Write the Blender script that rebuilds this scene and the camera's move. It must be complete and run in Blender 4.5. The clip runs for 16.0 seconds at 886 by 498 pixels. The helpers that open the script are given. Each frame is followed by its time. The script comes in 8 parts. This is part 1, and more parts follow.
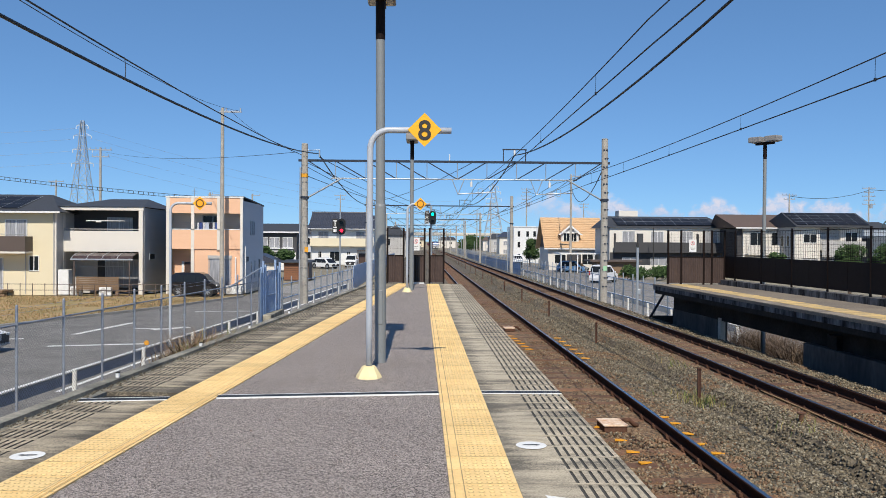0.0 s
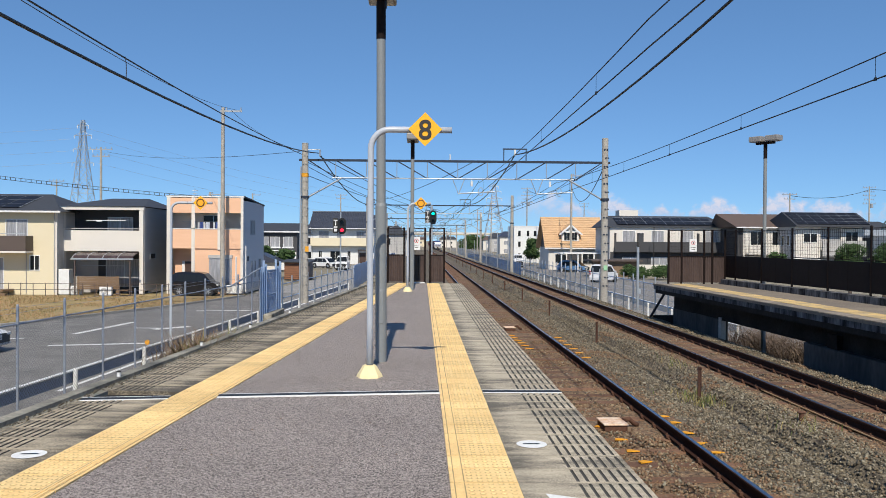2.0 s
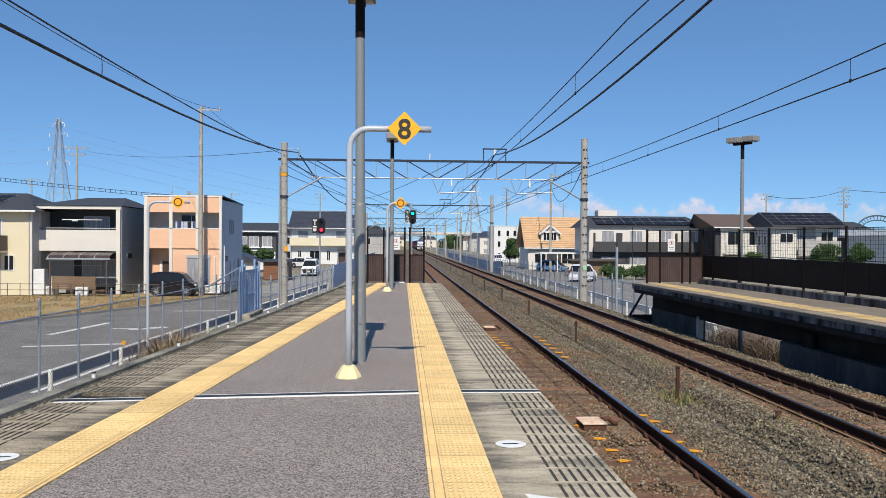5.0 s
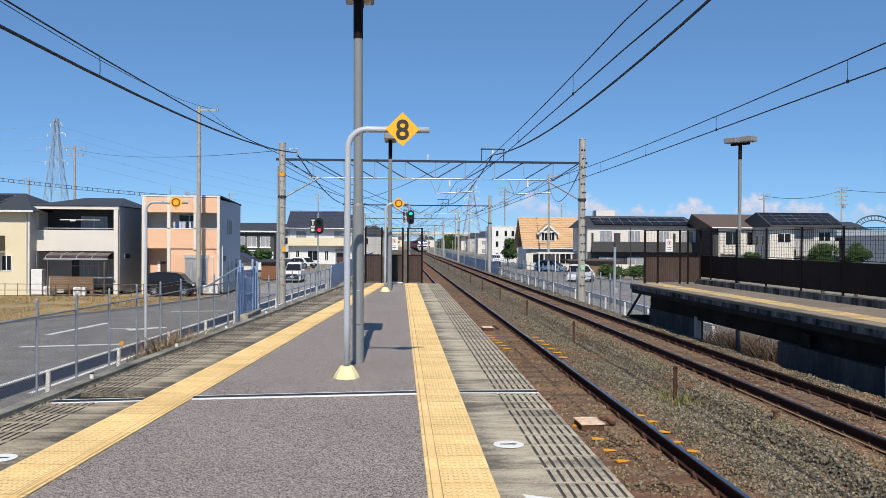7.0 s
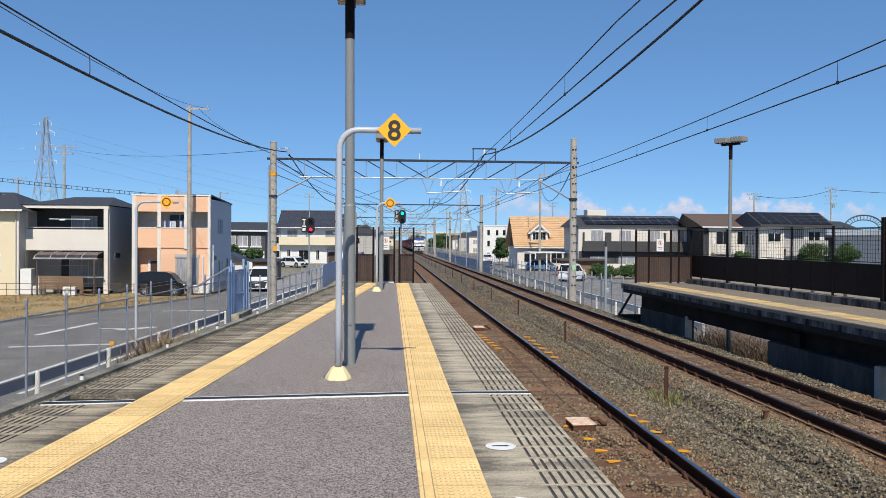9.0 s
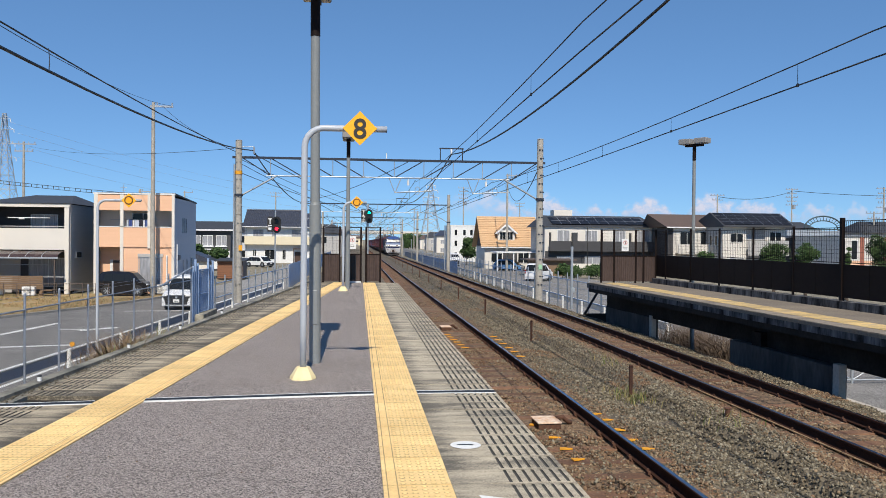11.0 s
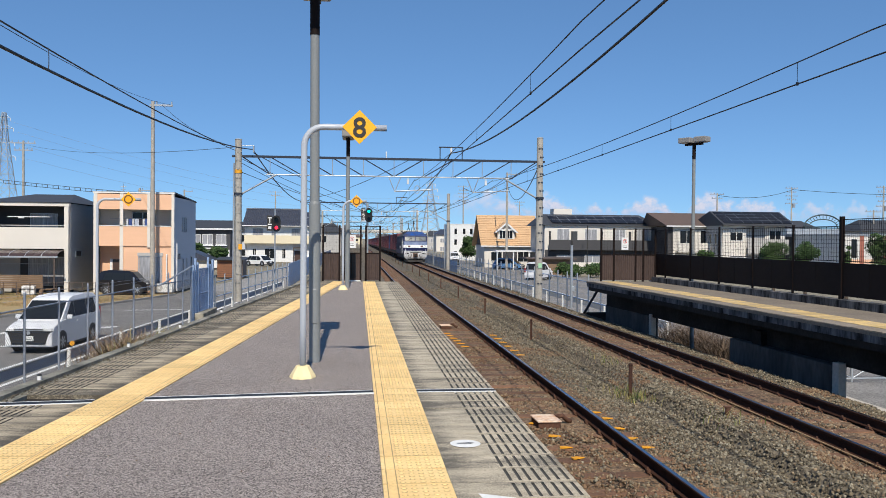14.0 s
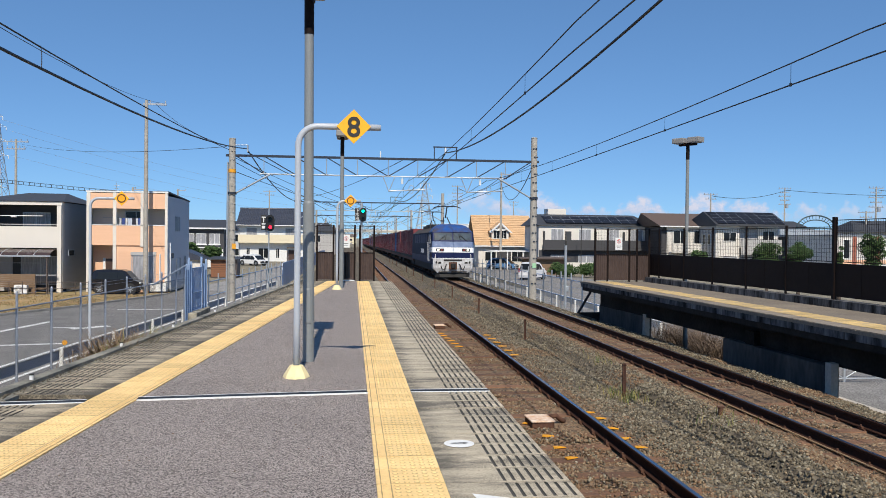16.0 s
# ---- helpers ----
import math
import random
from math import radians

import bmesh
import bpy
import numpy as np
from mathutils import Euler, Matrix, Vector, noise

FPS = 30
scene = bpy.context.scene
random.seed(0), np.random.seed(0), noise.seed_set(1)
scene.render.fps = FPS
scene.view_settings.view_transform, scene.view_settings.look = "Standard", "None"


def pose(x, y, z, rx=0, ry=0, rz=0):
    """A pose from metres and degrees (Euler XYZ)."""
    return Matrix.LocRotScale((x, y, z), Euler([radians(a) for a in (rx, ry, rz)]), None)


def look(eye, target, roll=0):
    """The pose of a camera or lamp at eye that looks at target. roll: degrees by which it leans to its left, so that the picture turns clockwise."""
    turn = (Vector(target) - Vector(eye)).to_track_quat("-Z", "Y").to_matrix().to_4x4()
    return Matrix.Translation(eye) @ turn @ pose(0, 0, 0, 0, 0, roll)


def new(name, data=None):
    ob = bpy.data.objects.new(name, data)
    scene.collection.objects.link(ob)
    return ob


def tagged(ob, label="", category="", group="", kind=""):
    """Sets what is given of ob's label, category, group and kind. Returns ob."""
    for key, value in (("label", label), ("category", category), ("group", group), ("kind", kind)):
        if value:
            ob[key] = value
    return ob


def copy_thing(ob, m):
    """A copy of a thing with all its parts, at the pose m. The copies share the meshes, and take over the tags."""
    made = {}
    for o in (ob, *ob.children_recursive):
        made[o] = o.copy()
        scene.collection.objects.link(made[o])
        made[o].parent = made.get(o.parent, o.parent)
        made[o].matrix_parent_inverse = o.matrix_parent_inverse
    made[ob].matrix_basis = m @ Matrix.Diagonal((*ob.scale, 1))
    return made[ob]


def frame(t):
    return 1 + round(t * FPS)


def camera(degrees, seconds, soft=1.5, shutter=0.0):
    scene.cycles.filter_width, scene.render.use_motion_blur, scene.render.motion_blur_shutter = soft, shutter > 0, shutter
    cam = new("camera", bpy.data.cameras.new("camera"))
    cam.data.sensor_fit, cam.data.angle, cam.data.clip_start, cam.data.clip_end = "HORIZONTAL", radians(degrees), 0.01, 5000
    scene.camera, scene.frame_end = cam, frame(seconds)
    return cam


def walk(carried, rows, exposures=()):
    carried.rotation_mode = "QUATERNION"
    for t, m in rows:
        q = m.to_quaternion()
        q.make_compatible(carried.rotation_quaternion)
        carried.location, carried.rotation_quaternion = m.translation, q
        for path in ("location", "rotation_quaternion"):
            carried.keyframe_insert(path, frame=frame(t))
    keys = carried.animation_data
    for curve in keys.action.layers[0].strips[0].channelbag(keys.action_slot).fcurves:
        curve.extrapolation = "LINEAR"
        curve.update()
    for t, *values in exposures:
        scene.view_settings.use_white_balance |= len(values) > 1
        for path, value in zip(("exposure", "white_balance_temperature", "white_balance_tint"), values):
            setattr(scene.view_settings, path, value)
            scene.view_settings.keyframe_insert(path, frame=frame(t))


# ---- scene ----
cam = camera(57.2, 16.0, 0.42)
PATH = [
    (0, (0.000, 0.006, 1.430), (0.527, 19.998, 1.234), 0.40),
    (0.5, (-0.003, 0.007, 1.425), (0.522, 19.999, 1.227), 0.39),
    (1, (-0.004, -0.003, 1.426), (0.508, 19.990, 1.223), 0.41),
    (1.5, (-0.006, -0.004, 1.425), (0.520, 19.988, 1.226), 0.41),
    (2, (-0.002, -0.006, 1.428), (0.515, 19.987, 1.221), 0.40),
    (2.5, (0.000, 0.000, 1.433), (0.562, 19.992, 1.231), 0.41),
    (3, (0.010, 0.012, 1.428), (0.740, 19.998, 1.228), 0.35),
    (3.5, (0.007, 0.006, 1.428), (0.910, 19.985, 1.232), 0.36),
    (4, (0.006, 0.008, 1.426), (1.003, 19.982, 1.219), 0.42),
    (6.5, (0.004, 0.024, 1.427), (1.027, 19.997, 1.219), 0.43),
    (7, (0.005, 0.006, 1.432), (1.063, 19.977, 1.225), 0.42),
    (7.5, (0.008, 0.014, 1.431), (1.128, 19.981, 1.204), 0.42),
    (8, (0.006, 0.005, 1.432), (1.143, 19.972, 1.205), 0.41),
    (8.5, (0.004, 0.003, 1.433), (1.188, 19.967, 1.226), 0.41),
    (9, (-0.000, 0.013, 1.449), (1.270, 19.971, 1.224), 0.44),
    (11.5, (0.020, 0.026, 1.440), (2.159, 19.910, 1.220), 0.55),
    (12, (0.019, 0.025, 1.440), (2.147, 19.911, 1.220), 0.56),
    (12.5, (0.019, 0.026, 1.440), (2.138, 19.912, 1.206), 0.58),
    (13, (0.019, 0.026, 1.440), (2.127, 19.913, 1.201), 0.55),
    (13.5, (0.019, 0.025, 1.440), (2.108, 19.914, 1.197), 0.51),
    (14, (0.019, 0.025, 1.440), (2.093, 19.916, 1.189), 0.51),
    (14.5, (0.019, 0.026, 1.440), (2.086, 19.918, 1.198), 0.50),
    (15, (0.019, 0.028, 1.440), (2.086, 19.919, 1.191), 0.53),
    (15.5, (0.019, 0.029, 1.440), (2.119, 19.916, 1.189), 0.54),
    (16, (0.019, 0.030, 1.440), (2.238, 19.905, 1.186), 0.62),
]
walk(cam, [(t, look(eye, target, roll)) for t, eye, target, roll in PATH])

# ---- light ----
SUN_UP = 48.0
SUN_TURN = 0.8
sun_way = Vector((math.sin(radians(SUN_TURN)) * math.cos(radians(SUN_UP)), math.cos(radians(SUN_TURN)) * math.cos(radians(SUN_UP)), -math.sin(radians(SUN_UP))))
sun = new("sun", bpy.data.lights.new("sun", "SUN"))
sun.data.energy, sun.data.angle, sun.data.color = 4.9, radians(0.53), (1.0, 0.92, 0.79)
sun.matrix_world = Matrix.Translation((0, -30, 60)) @ sun_way.to_track_quat("-Z", "Y").to_matrix().to_4x4()

world = bpy.data.worlds.new("sky")
scene.world = world
world.use_nodes = True
wn = world.node_tree.nodes
sky = wn.new("ShaderNodeTexSky")
sky.sky_type = "NISHITA"
sky.sun_disc = False
sky.sun_elevation = radians(SUN_UP)
sky.sun_rotation = radians(180 + SUN_TURN)
sky.altitude = 0
sky.air_density, sky.dust_density, sky.ozone_density = 0.6, 0.0, 2.6
tint = wn.new("ShaderNodeMix")
tint.data_type, tint.blend_type = "RGBA", "MULTIPLY"
tint.inputs["Factor"].default_value = 1.0
tint.inputs["B"].default_value = (0.42, 0.68, 0.965, 1)
soften = wn.new("ShaderNodeGamma")
soften.inputs[1].default_value = 0.6
world.node_tree.links.new(sky.outputs[0], soften.inputs[0])
world.node_tree.links.new(soften.outputs[0], tint.inputs["A"])
world.node_tree.links.new(tint.outputs["Result"], wn["Background"].inputs[0])
wn["Background"].inputs[1].default_value = 0.25
scene.view_settings.exposure = 0.0

# ---- mesh helpers ----
class Geo:
    """Gathers vertices and faces of one mesh, with a material slot for each face."""

    def __init__(self):
        self.v, self.f, self.m, self.s = [], [], [], []

    def add(self, verts, faces, slot=0, smooth=False):
        k = len(self.v)
        self.v.extend(tuple(p) for p in verts)
        self.f.extend(tuple(i + k for i in f) for f in faces)
        self.m.extend([slot] * len(faces))
        self.s.extend([smooth] * len(faces))
        return self

    def box(self, x0, x1, y0, y1, z0, z1, slot=0, bev=0.0):
        x0, x1 = min(x0, x1), max(x0, x1)
        y0, y1 = min(y0, y1), max(y0, y1)
        z0, z1 = min(z0, z1), max(z0, z1)
        v = [(x, y, z) for z in (z0, z1) for y in (y0, y1) for x in (x0, x1)]
        f = [(0, 2, 3, 1), (4, 5, 7, 6), (0, 1, 5, 4), (2, 6, 7, 3), (0, 4, 6, 2), (1, 3, 7, 5)]
        if bev:
            bm = bmesh.new()
            vs = [bm.verts.new(p) for p in v]
            for q in f:
                bm.faces.new([vs[i] for i in q])
            bmesh.ops.bevel(bm, geom=bm.edges[:], offset=bev, segments=2, affect="EDGES", profile=0.5)
            bm.verts.index_update()
            self.add([p.co for p in bm.verts], [[p.index for p in q.verts] for q in bm.faces], slot)
            bm.free()
            return self
        return self.add(v, f, slot)

    def tube(self, p0, p1, r0, r1=None, n=10, slot=0, caps=True, smooth=True):
        p0, p1 = Vector(p0), Vector(p1)
        r1 = r0 if r1 is None else r1
        d = (p1 - p0).normalized()
        a = d.orthogonal().normalized()
        b = d.cross(a)
        v = []
        for p, r in ((p0, r0), (p1, r1)):
            for i in range(n):
                t = 2 * math.pi * i / n
                v.append(p + a * (r * math.cos(t)) + b * (r * math.sin(t)))
        self.add(v, [(i, (i + 1) % n, n + (i + 1) % n, n + i) for i in range(n)], slot, smooth)
        if caps:
            self.add(v[:n], [tuple(range(n - 1, -1, -1))], slot)
            self.add(v[n:], [tuple(range(n))], slot)
        return self

    def pipe(self, pts, r, n=8, slot=0, smooth=True):
        """A bent pipe through points."""
        pts = [Vector(p) for p in pts]
        rings = []
        a = None
        for i, p in enumerate(pts):
            d = (pts[min(i + 1, len(pts) - 1)] - pts[max(i - 1, 0)]).normalized()
            a = d.orthogonal().normalized() if a is None else (a - d * a.dot(d)).normalized()
            b = d.cross(a)
            rings.append([p + a * (r * math.cos(2 * math.pi * k / n)) + b * (r * math.sin(2 * math.pi * k / n)) for k in range(n)])
        v = [q for ring in rings for q in ring]
        f = [(j * n + k, j * n + (k + 1) % n, (j + 1) * n + (k + 1) % n, (j + 1) * n + k) for j in range(len(pts) - 1) for k in range(n)]
        f += [tuple(range(n - 1, -1, -1)), tuple(range((len(pts) - 1) * n, len(pts) * n))]
        return self.add(v, f, slot, smooth)

    def prism(self, outline, axis, a, b, slot=0):
        """An outline of two coordinates drawn out along axis from a to b."""
        n = len(outline)
        put = {"x": lambda p, t: (t, p[0], p[1]), "y": lambda p, t: (p[0], t, p[1]), "z": lambda p, t: (p[0], p[1], t)}[axis]
        v = [put(p, a) for p in outline] + [put(p, b) for p in outline]
        f = [(i, (i + 1) % n, n + (i + 1) % n, n + i) for i in range(n)]
        f += [tuple(range(n - 1, -1, -1)), tuple(range(n, 2 * n))]
        return self.add(v, f, slot)

    def quad(self, a, b, c, d, slot=0):
        return self.add([a, b, c, d], [(0, 1, 2, 3)], slot)

    def disc(self, c, r, n=20, slot=0, axis="z", depth=0.0):
        put = {"z": lambda u, w: (c[0] + u, c[1] + w, c[2]), "y": lambda u, w: (c[0] + u, c[1], c[2] + w), "x": lambda u, w: (c[0], c[1] + u, c[2] + w)}[axis]
        return self.add([put(r * math.cos(2 * math.pi * i / n), r * math.sin(2 * math.pi * i / n)) for i in range(n)], [tuple(range(n))], slot)

    def mesh(self, name, *mats):
        me = bpy.data.meshes.new(name)
        me.from_pydata(self.v, [], self.f)
        for m in mats:
            me.materials.append(m)
        me.polygons.foreach_set("material_index", self.m)
        me.polygons.foreach_set("use_smooth", self.s)
        bm = bmesh.new()
        bm.from_mesh(me)
        bmesh.ops.recalc_face_normals(bm, faces=bm.faces[:])
        bm.to_mesh(me)
        bm.free()
        return me


def part(name, geo, material, parent=None, label=""):
    """Links a mesh as one object under a thing or a part."""
    mats = material if isinstance(material, (list, tuple)) else [material]
    ob = new(name, geo if isinstance(geo, bpy.types.Mesh) else geo.mesh(name, *mats))
    if parent is not None:
        ob.parent = parent
    if label:
        tagged(ob, label)
    return ob


def thing(name, label, category, m=None, group="", kind=""):
    ob = new(name)
    ob.empty_display_size = 0.2
    ob.matrix_basis = m or Matrix()
    return tagged(ob, label, category, group, kind)


def solid(name, geo, material, label, category="", group="", kind=""):
    """A thing that is one plain mesh."""
    return tagged(part(name, geo, material), label, category, group, kind)


# ---- materials ----
def mat(name, colour, rough=0.7, metal=0.0, vary=0.15, grain=40.0, stain=1.2, bump=0.15, second=None, amount=0.5, each=0.0, spec=0.5, stretch=(1, 1, 1)):
    """Paint or stone with grain and stains. second: the colour that the stains have. each: how much single pieces differ."""
    m = bpy.data.materials.new(name)
    m.use_nodes = True
    nt, n, l = m.node_tree, m.node_tree.nodes, m.node_tree.links
    b = n["Principled BSDF"]
    b.inputs["Metallic"].default_value = metal
    b.inputs["Specular IOR Level"].default_value = spec
    co = n.new("ShaderNodeTexCoord")
    mp = n.new("ShaderNodeMapping")
    mp.inputs["Scale"].default_value = stretch
    l.new(co.outputs["Object"], mp.inputs["Vector"])
    where = mp.outputs["Vector"]
    if each:
        inf = n.new("ShaderNodeObjectInfo")
        sh = n.new("ShaderNodeVectorMath")
        sh.operation = "SCALE"
        sh.inputs[0].default_value = (37, 91, 53)
        l.new(inf.outputs["Random"], sh.inputs["Scale"])
        ad = n.new("ShaderNodeVectorMath")
        l.new(where, ad.inputs[0])
        l.new(sh.outputs[0], ad.inputs[1])
        where = ad.outputs[0]
    fine = n.new("ShaderNodeTexNoise")
    fine.inputs["Scale"].default_value = grain
    fine.inputs["Detail"].default_value = 5
    wide = n.new("ShaderNodeTexNoise")
    wide.inputs["Scale"].default_value = stain
    wide.inputs["Detail"].default_value = 6
    wide.inputs["Roughness"].default_value = 0.65
    l.new(where, fine.inputs["Vector"])
    l.new(where, wide.inputs["Vector"])
    ramp = n.new("ShaderNodeValToRGB")
    ramp.color_ramp.elements[0].position, ramp.color_ramp.elements[1].position = 0.38 - 0.1 * amount, 0.62 + 0.25 * (1 - amount)
    l.new(wide.outputs[0], ramp.inputs[0])
    mix = n.new("ShaderNodeMix")
    mix.data_type = "RGBA"
    dark = second or tuple(c * (1 - vary) for c in colour)
    mix.inputs["A"].default_value = (*dark, 1)
    mix.inputs["B"].default_value = (*colour, 1)
    l.new(ramp.outputs[0], mix.inputs["Factor"])
    hsv = n.new("ShaderNodeHueSaturation")
    l.new(mix.outputs["Result"], hsv.inputs["Color"])
    mr = n.new("ShaderNodeMapRange")
    mr.inputs["From Min"].default_value, mr.inputs["From Max"].default_value = 0.3, 0.7
    mr.inputs["To Min"].default_value, mr.inputs["To Max"].default_value = 1 - vary, 1 + vary
    l.new(fine.outputs[0], mr.inputs["Value"])
    value = mr.outputs[0]
    if each:
        r2 = n.new("ShaderNodeMapRange")
        r2.inputs["To Min"].default_value, r2.inputs["To Max"].default_value = 1 - each, 1 + each
        l.new(inf.outputs["Random"], r2.inputs["Value"])
        mu = n.new("ShaderNodeMath")
        mu.operation = "MULTIPLY"
        l.new(value, mu.inputs[0])
        l.new(r2.outputs[0], mu.inputs[1])
        value = mu.outputs[0]
    l.new(value, hsv.inputs["Value"])
    l.new(hsv.outputs[0], b.inputs["Base Color"])
    rr = n.new("ShaderNodeMapRange")
    rr.inputs["To Min"].default_value, rr.inputs["To Max"].default_value = max(0.03, rough - 0.12), min(1, rough + 0.12)
    l.new(wide.outputs[0], rr.inputs["Value"])
    l.new(rr.outputs[0], b.inputs["Roughness"])
    if bump:
        bp = n.new("ShaderNodeBump")
        bp.inputs["Strength"].default_value = bump
        bp.inputs["Distance"].default_value = 0.01
        l.new(fine.outputs[0], bp.inputs["Height"])
        l.new(bp.outputs[0], b.inputs["Normal"])
    return m


def speckled(name, dark, light, scale, rough=0.95, bump=0.6, patch=0.25):
    """Open asphalt or gravel: grains of different shade, with worn patches."""
    m = mat(name, light, rough, vary=0.12, grain=scale * 0.5, stain=0.5, bump=0)
    n, l = m.node_tree.nodes, m.node_tree.links
    b = n["Principled BSDF"]
    co = n["Texture Coordinate"]
    vo = n.new("ShaderNodeTexVoronoi")
    vo.inputs["Scale"].default_value = scale
    l.new(co.outputs["Object"], vo.inputs["Vector"])
    sep = n.new("ShaderNodeSeparateColor")
    l.new(vo.outputs["Color"], sep.inputs[0])
    ramp = n.new("ShaderNodeValToRGB")
    e = ramp.color_ramp.elements
    e[0].color, e[1].color = (*dark, 1), (*light, 1)
    e[0].position, e[1].position = 0.05, 0.9
    l.new(sep.outputs[0], ramp.inputs[0])
    wide = n.new("ShaderNodeTexNoise")
    wide.inputs["Scale"].default_value = 0.9
    wide.inputs["Detail"].default_value = 7
    l.new(co.outputs["Object"], wide.inputs["Vector"])
    mr = n.new("ShaderNodeMapRange")
    mr.inputs["From Min"].default_value, mr.inputs["From Max"].default_value = 0.3, 0.7
    mr.inputs["To Min"].default_value, mr.inputs["To Max"].default_value = 1 - patch, 1 + patch
    l.new(wide.outputs[0], mr.inputs["Value"])
    hsv = n.new("ShaderNodeHueSaturation")
    l.new(ramp.outputs[0], hsv.inputs["Color"])
    l.new(mr.outputs[0], hsv.inputs["Value"])
    l.new(hsv.outputs[0], b.inputs["Base Color"])
    bp = n.new("ShaderNodeBump")
    bp.inputs["Strength"].default_value = bump
    bp.inputs["Distance"].default_value = 0.008
    l.new(vo.outputs["Distance"], bp.inputs["Height"])
    l.new(bp.outputs[0], b.inputs["Normal"])
    return m


def stones(name, shades):
    """Loose stones, each with a shade of its own."""
    m = mat(name, shades[0], 0.95, vary=0.12, grain=60, stain=8, bump=0.3)
    n, l = m.node_tree.nodes, m.node_tree.links
    geo = n.new("ShaderNodeNewGeometry")
    ramp = n.new("ShaderNodeValToRGB")
    ramp.color_ramp.interpolation = "LINEAR"
    for i, c in enumerate(shades):
        p = i / (len(shades) - 1)
        e = ramp.color_ramp.elements[0 if i == 0 else 1] if i in (0, len(shades) - 1) else ramp.color_ramp.elements.new(p)
        if i == len(shades) - 1:
            e = ramp.color_ramp.elements[-1]
        e.position, e.color = p, (*c, 1)
    l.new(geo.outputs["Random Per Island"], ramp.inputs[0])
    hsv = n["Hue/Saturation/Value"]
    l.new(ramp.outputs[0], hsv.inputs["Color"])
    return m


def glow(name, colour, strength):
    m = bpy.data.materials.new(name)
    m.use_nodes = True
    b = m.node_tree.nodes["Principled BSDF"]
    b.inputs["Base Color"].default_value = (*colour, 1)
    b.inputs["Emission Color"].default_value = (*colour, 1)
    b.inputs["Emission Strength"].default_value = strength
    return m


def mouldy(name, clean, mould, rough=0.9, lean=0.0):
    """Paving concrete with dark mould that lies differently on each piece."""
    m = mat(name, clean, rough, vary=0.10, grain=70, stain=5, bump=0.25, each=0.12)
    n, l = m.node_tree.nodes, m.node_tree.links
    b = n["Principled BSDF"]
    inf = n["Object Info"]
    where = n["Vector Math.001"].outputs[0]
    mp = n.new("ShaderNodeMapping")
    mp.inputs["Scale"].default_value = (0.5, 1.7, 1)
    l.new(where, mp.inputs["Vector"])
    wide = n.new("ShaderNodeTexNoise")
    wide.inputs["Scale"].default_value, wide.inputs["Detail"].default_value, wide.inputs["Roughness"].default_value = 3.6, 8, 0.66
    l.new(mp.outputs[0], wide.inputs["Vector"])
    fine = n.new("ShaderNodeTexNoise")
    fine.inputs["Scale"].default_value, fine.inputs["Detail"].default_value = 95, 3
    l.new(where, fine.inputs["Vector"])
    own = n.new("ShaderNodeMath")
    own.operation = "MULTIPLY_ADD"
    own.inputs[1].default_value, own.inputs[2].default_value = 0.20, lean - 0.10
    l.new(inf.outputs["Random"], own.inputs[0])
    a = n.new("ShaderNodeMath")
    l.new(own.outputs[0], a.inputs[0])
    l.new(wide.outputs[0], a.inputs[1])
    sep = n.new("ShaderNodeSeparateXYZ")
    l.new(n["Texture Coordinate"].outputs["Object"], sep.inputs[0])
    far = n.new("ShaderNodeMath")
    far.operation = "ABSOLUTE"
    l.new(sep.outputs["X"], far.inputs[0])
    seam = n.new("ShaderNodeMapRange")
    seam.interpolation_type = "SMOOTHSTEP"
    for k, value in enumerate((0.0, 0.20, 0.10, -0.025)):
        seam.inputs[k + 1].default_value = value
    l.new(far.outputs[0], seam.inputs[0])
    b4 = n.new("ShaderNodeMath")
    l.new(a.outputs[0], b4.inputs[0])
    l.new(seam.outputs[0], b4.inputs[1])
    a = b4
    f = n.new("ShaderNodeMath")
    f.operation = "MULTIPLY_ADD"
    f.inputs[1].default_value = 0.62
    l.new(fine.outputs[0], f.inputs[0])
    l.new(a.outputs[0], f.inputs[2])
    ramp = n.new("ShaderNodeValToRGB")
    ramp.color_ramp.elements[0].position, ramp.color_ramp.elements[1].position = 0.62, 0.96
    l.new(f.outputs[0], ramp.inputs[0])
    mix = n.new("ShaderNodeMix")
    mix.data_type = "RGBA"
    mix.inputs["B"].default_value = (*mould, 1)
    l.new(n["Hue/Saturation/Value"].outputs[0], mix.inputs["A"])
    l.new(ramp.outputs[0], mix.inputs["Factor"])
    l.new(mix.outputs["Result"], b.inputs["Base Color"])
    return m


ASPHALT = speckled("platform_asphalt", (0.055, 0.047, 0.042), (0.50, 0.43, 0.39), 135, bump=0.9, patch=0.07)
ROAD = speckled("road_asphalt", (0.10, 0.096, 0.092), (0.285, 0.273, 0.26), 40, bump=0.3, patch=0.2)
YELLOW = mat("yellow_tactile", (0.93, 0.685, 0.325), 0.75, vary=0.08, grain=30, stain=2.6, second=(0.78, 0.53, 0.22), each=0.09)
SLAB = mouldy("edge_concrete", (0.56, 0.485, 0.36), (0.115, 0.102, 0.08), lean=-0.05)
TILE_DIRT_AND_SHADE = mat("tile_dirt_and_shade", (0.84, 0.59, 0.25), 0.85, vary=0.2, grain=60, stain=5, second=(0.42, 0.29, 0.13), amount=0.3, each=0.2)
SEAM_DIRT = mat("seam_dirt", (0.62, 0.43, 0.20), 0.9, vary=0.3, grain=40, stain=4, second=(0.22, 0.16, 0.09), amount=0.4, each=0.2)
GROOVE = mat("groove_rubber", (0.07, 0.066, 0.06), 0.9, vary=0.2)
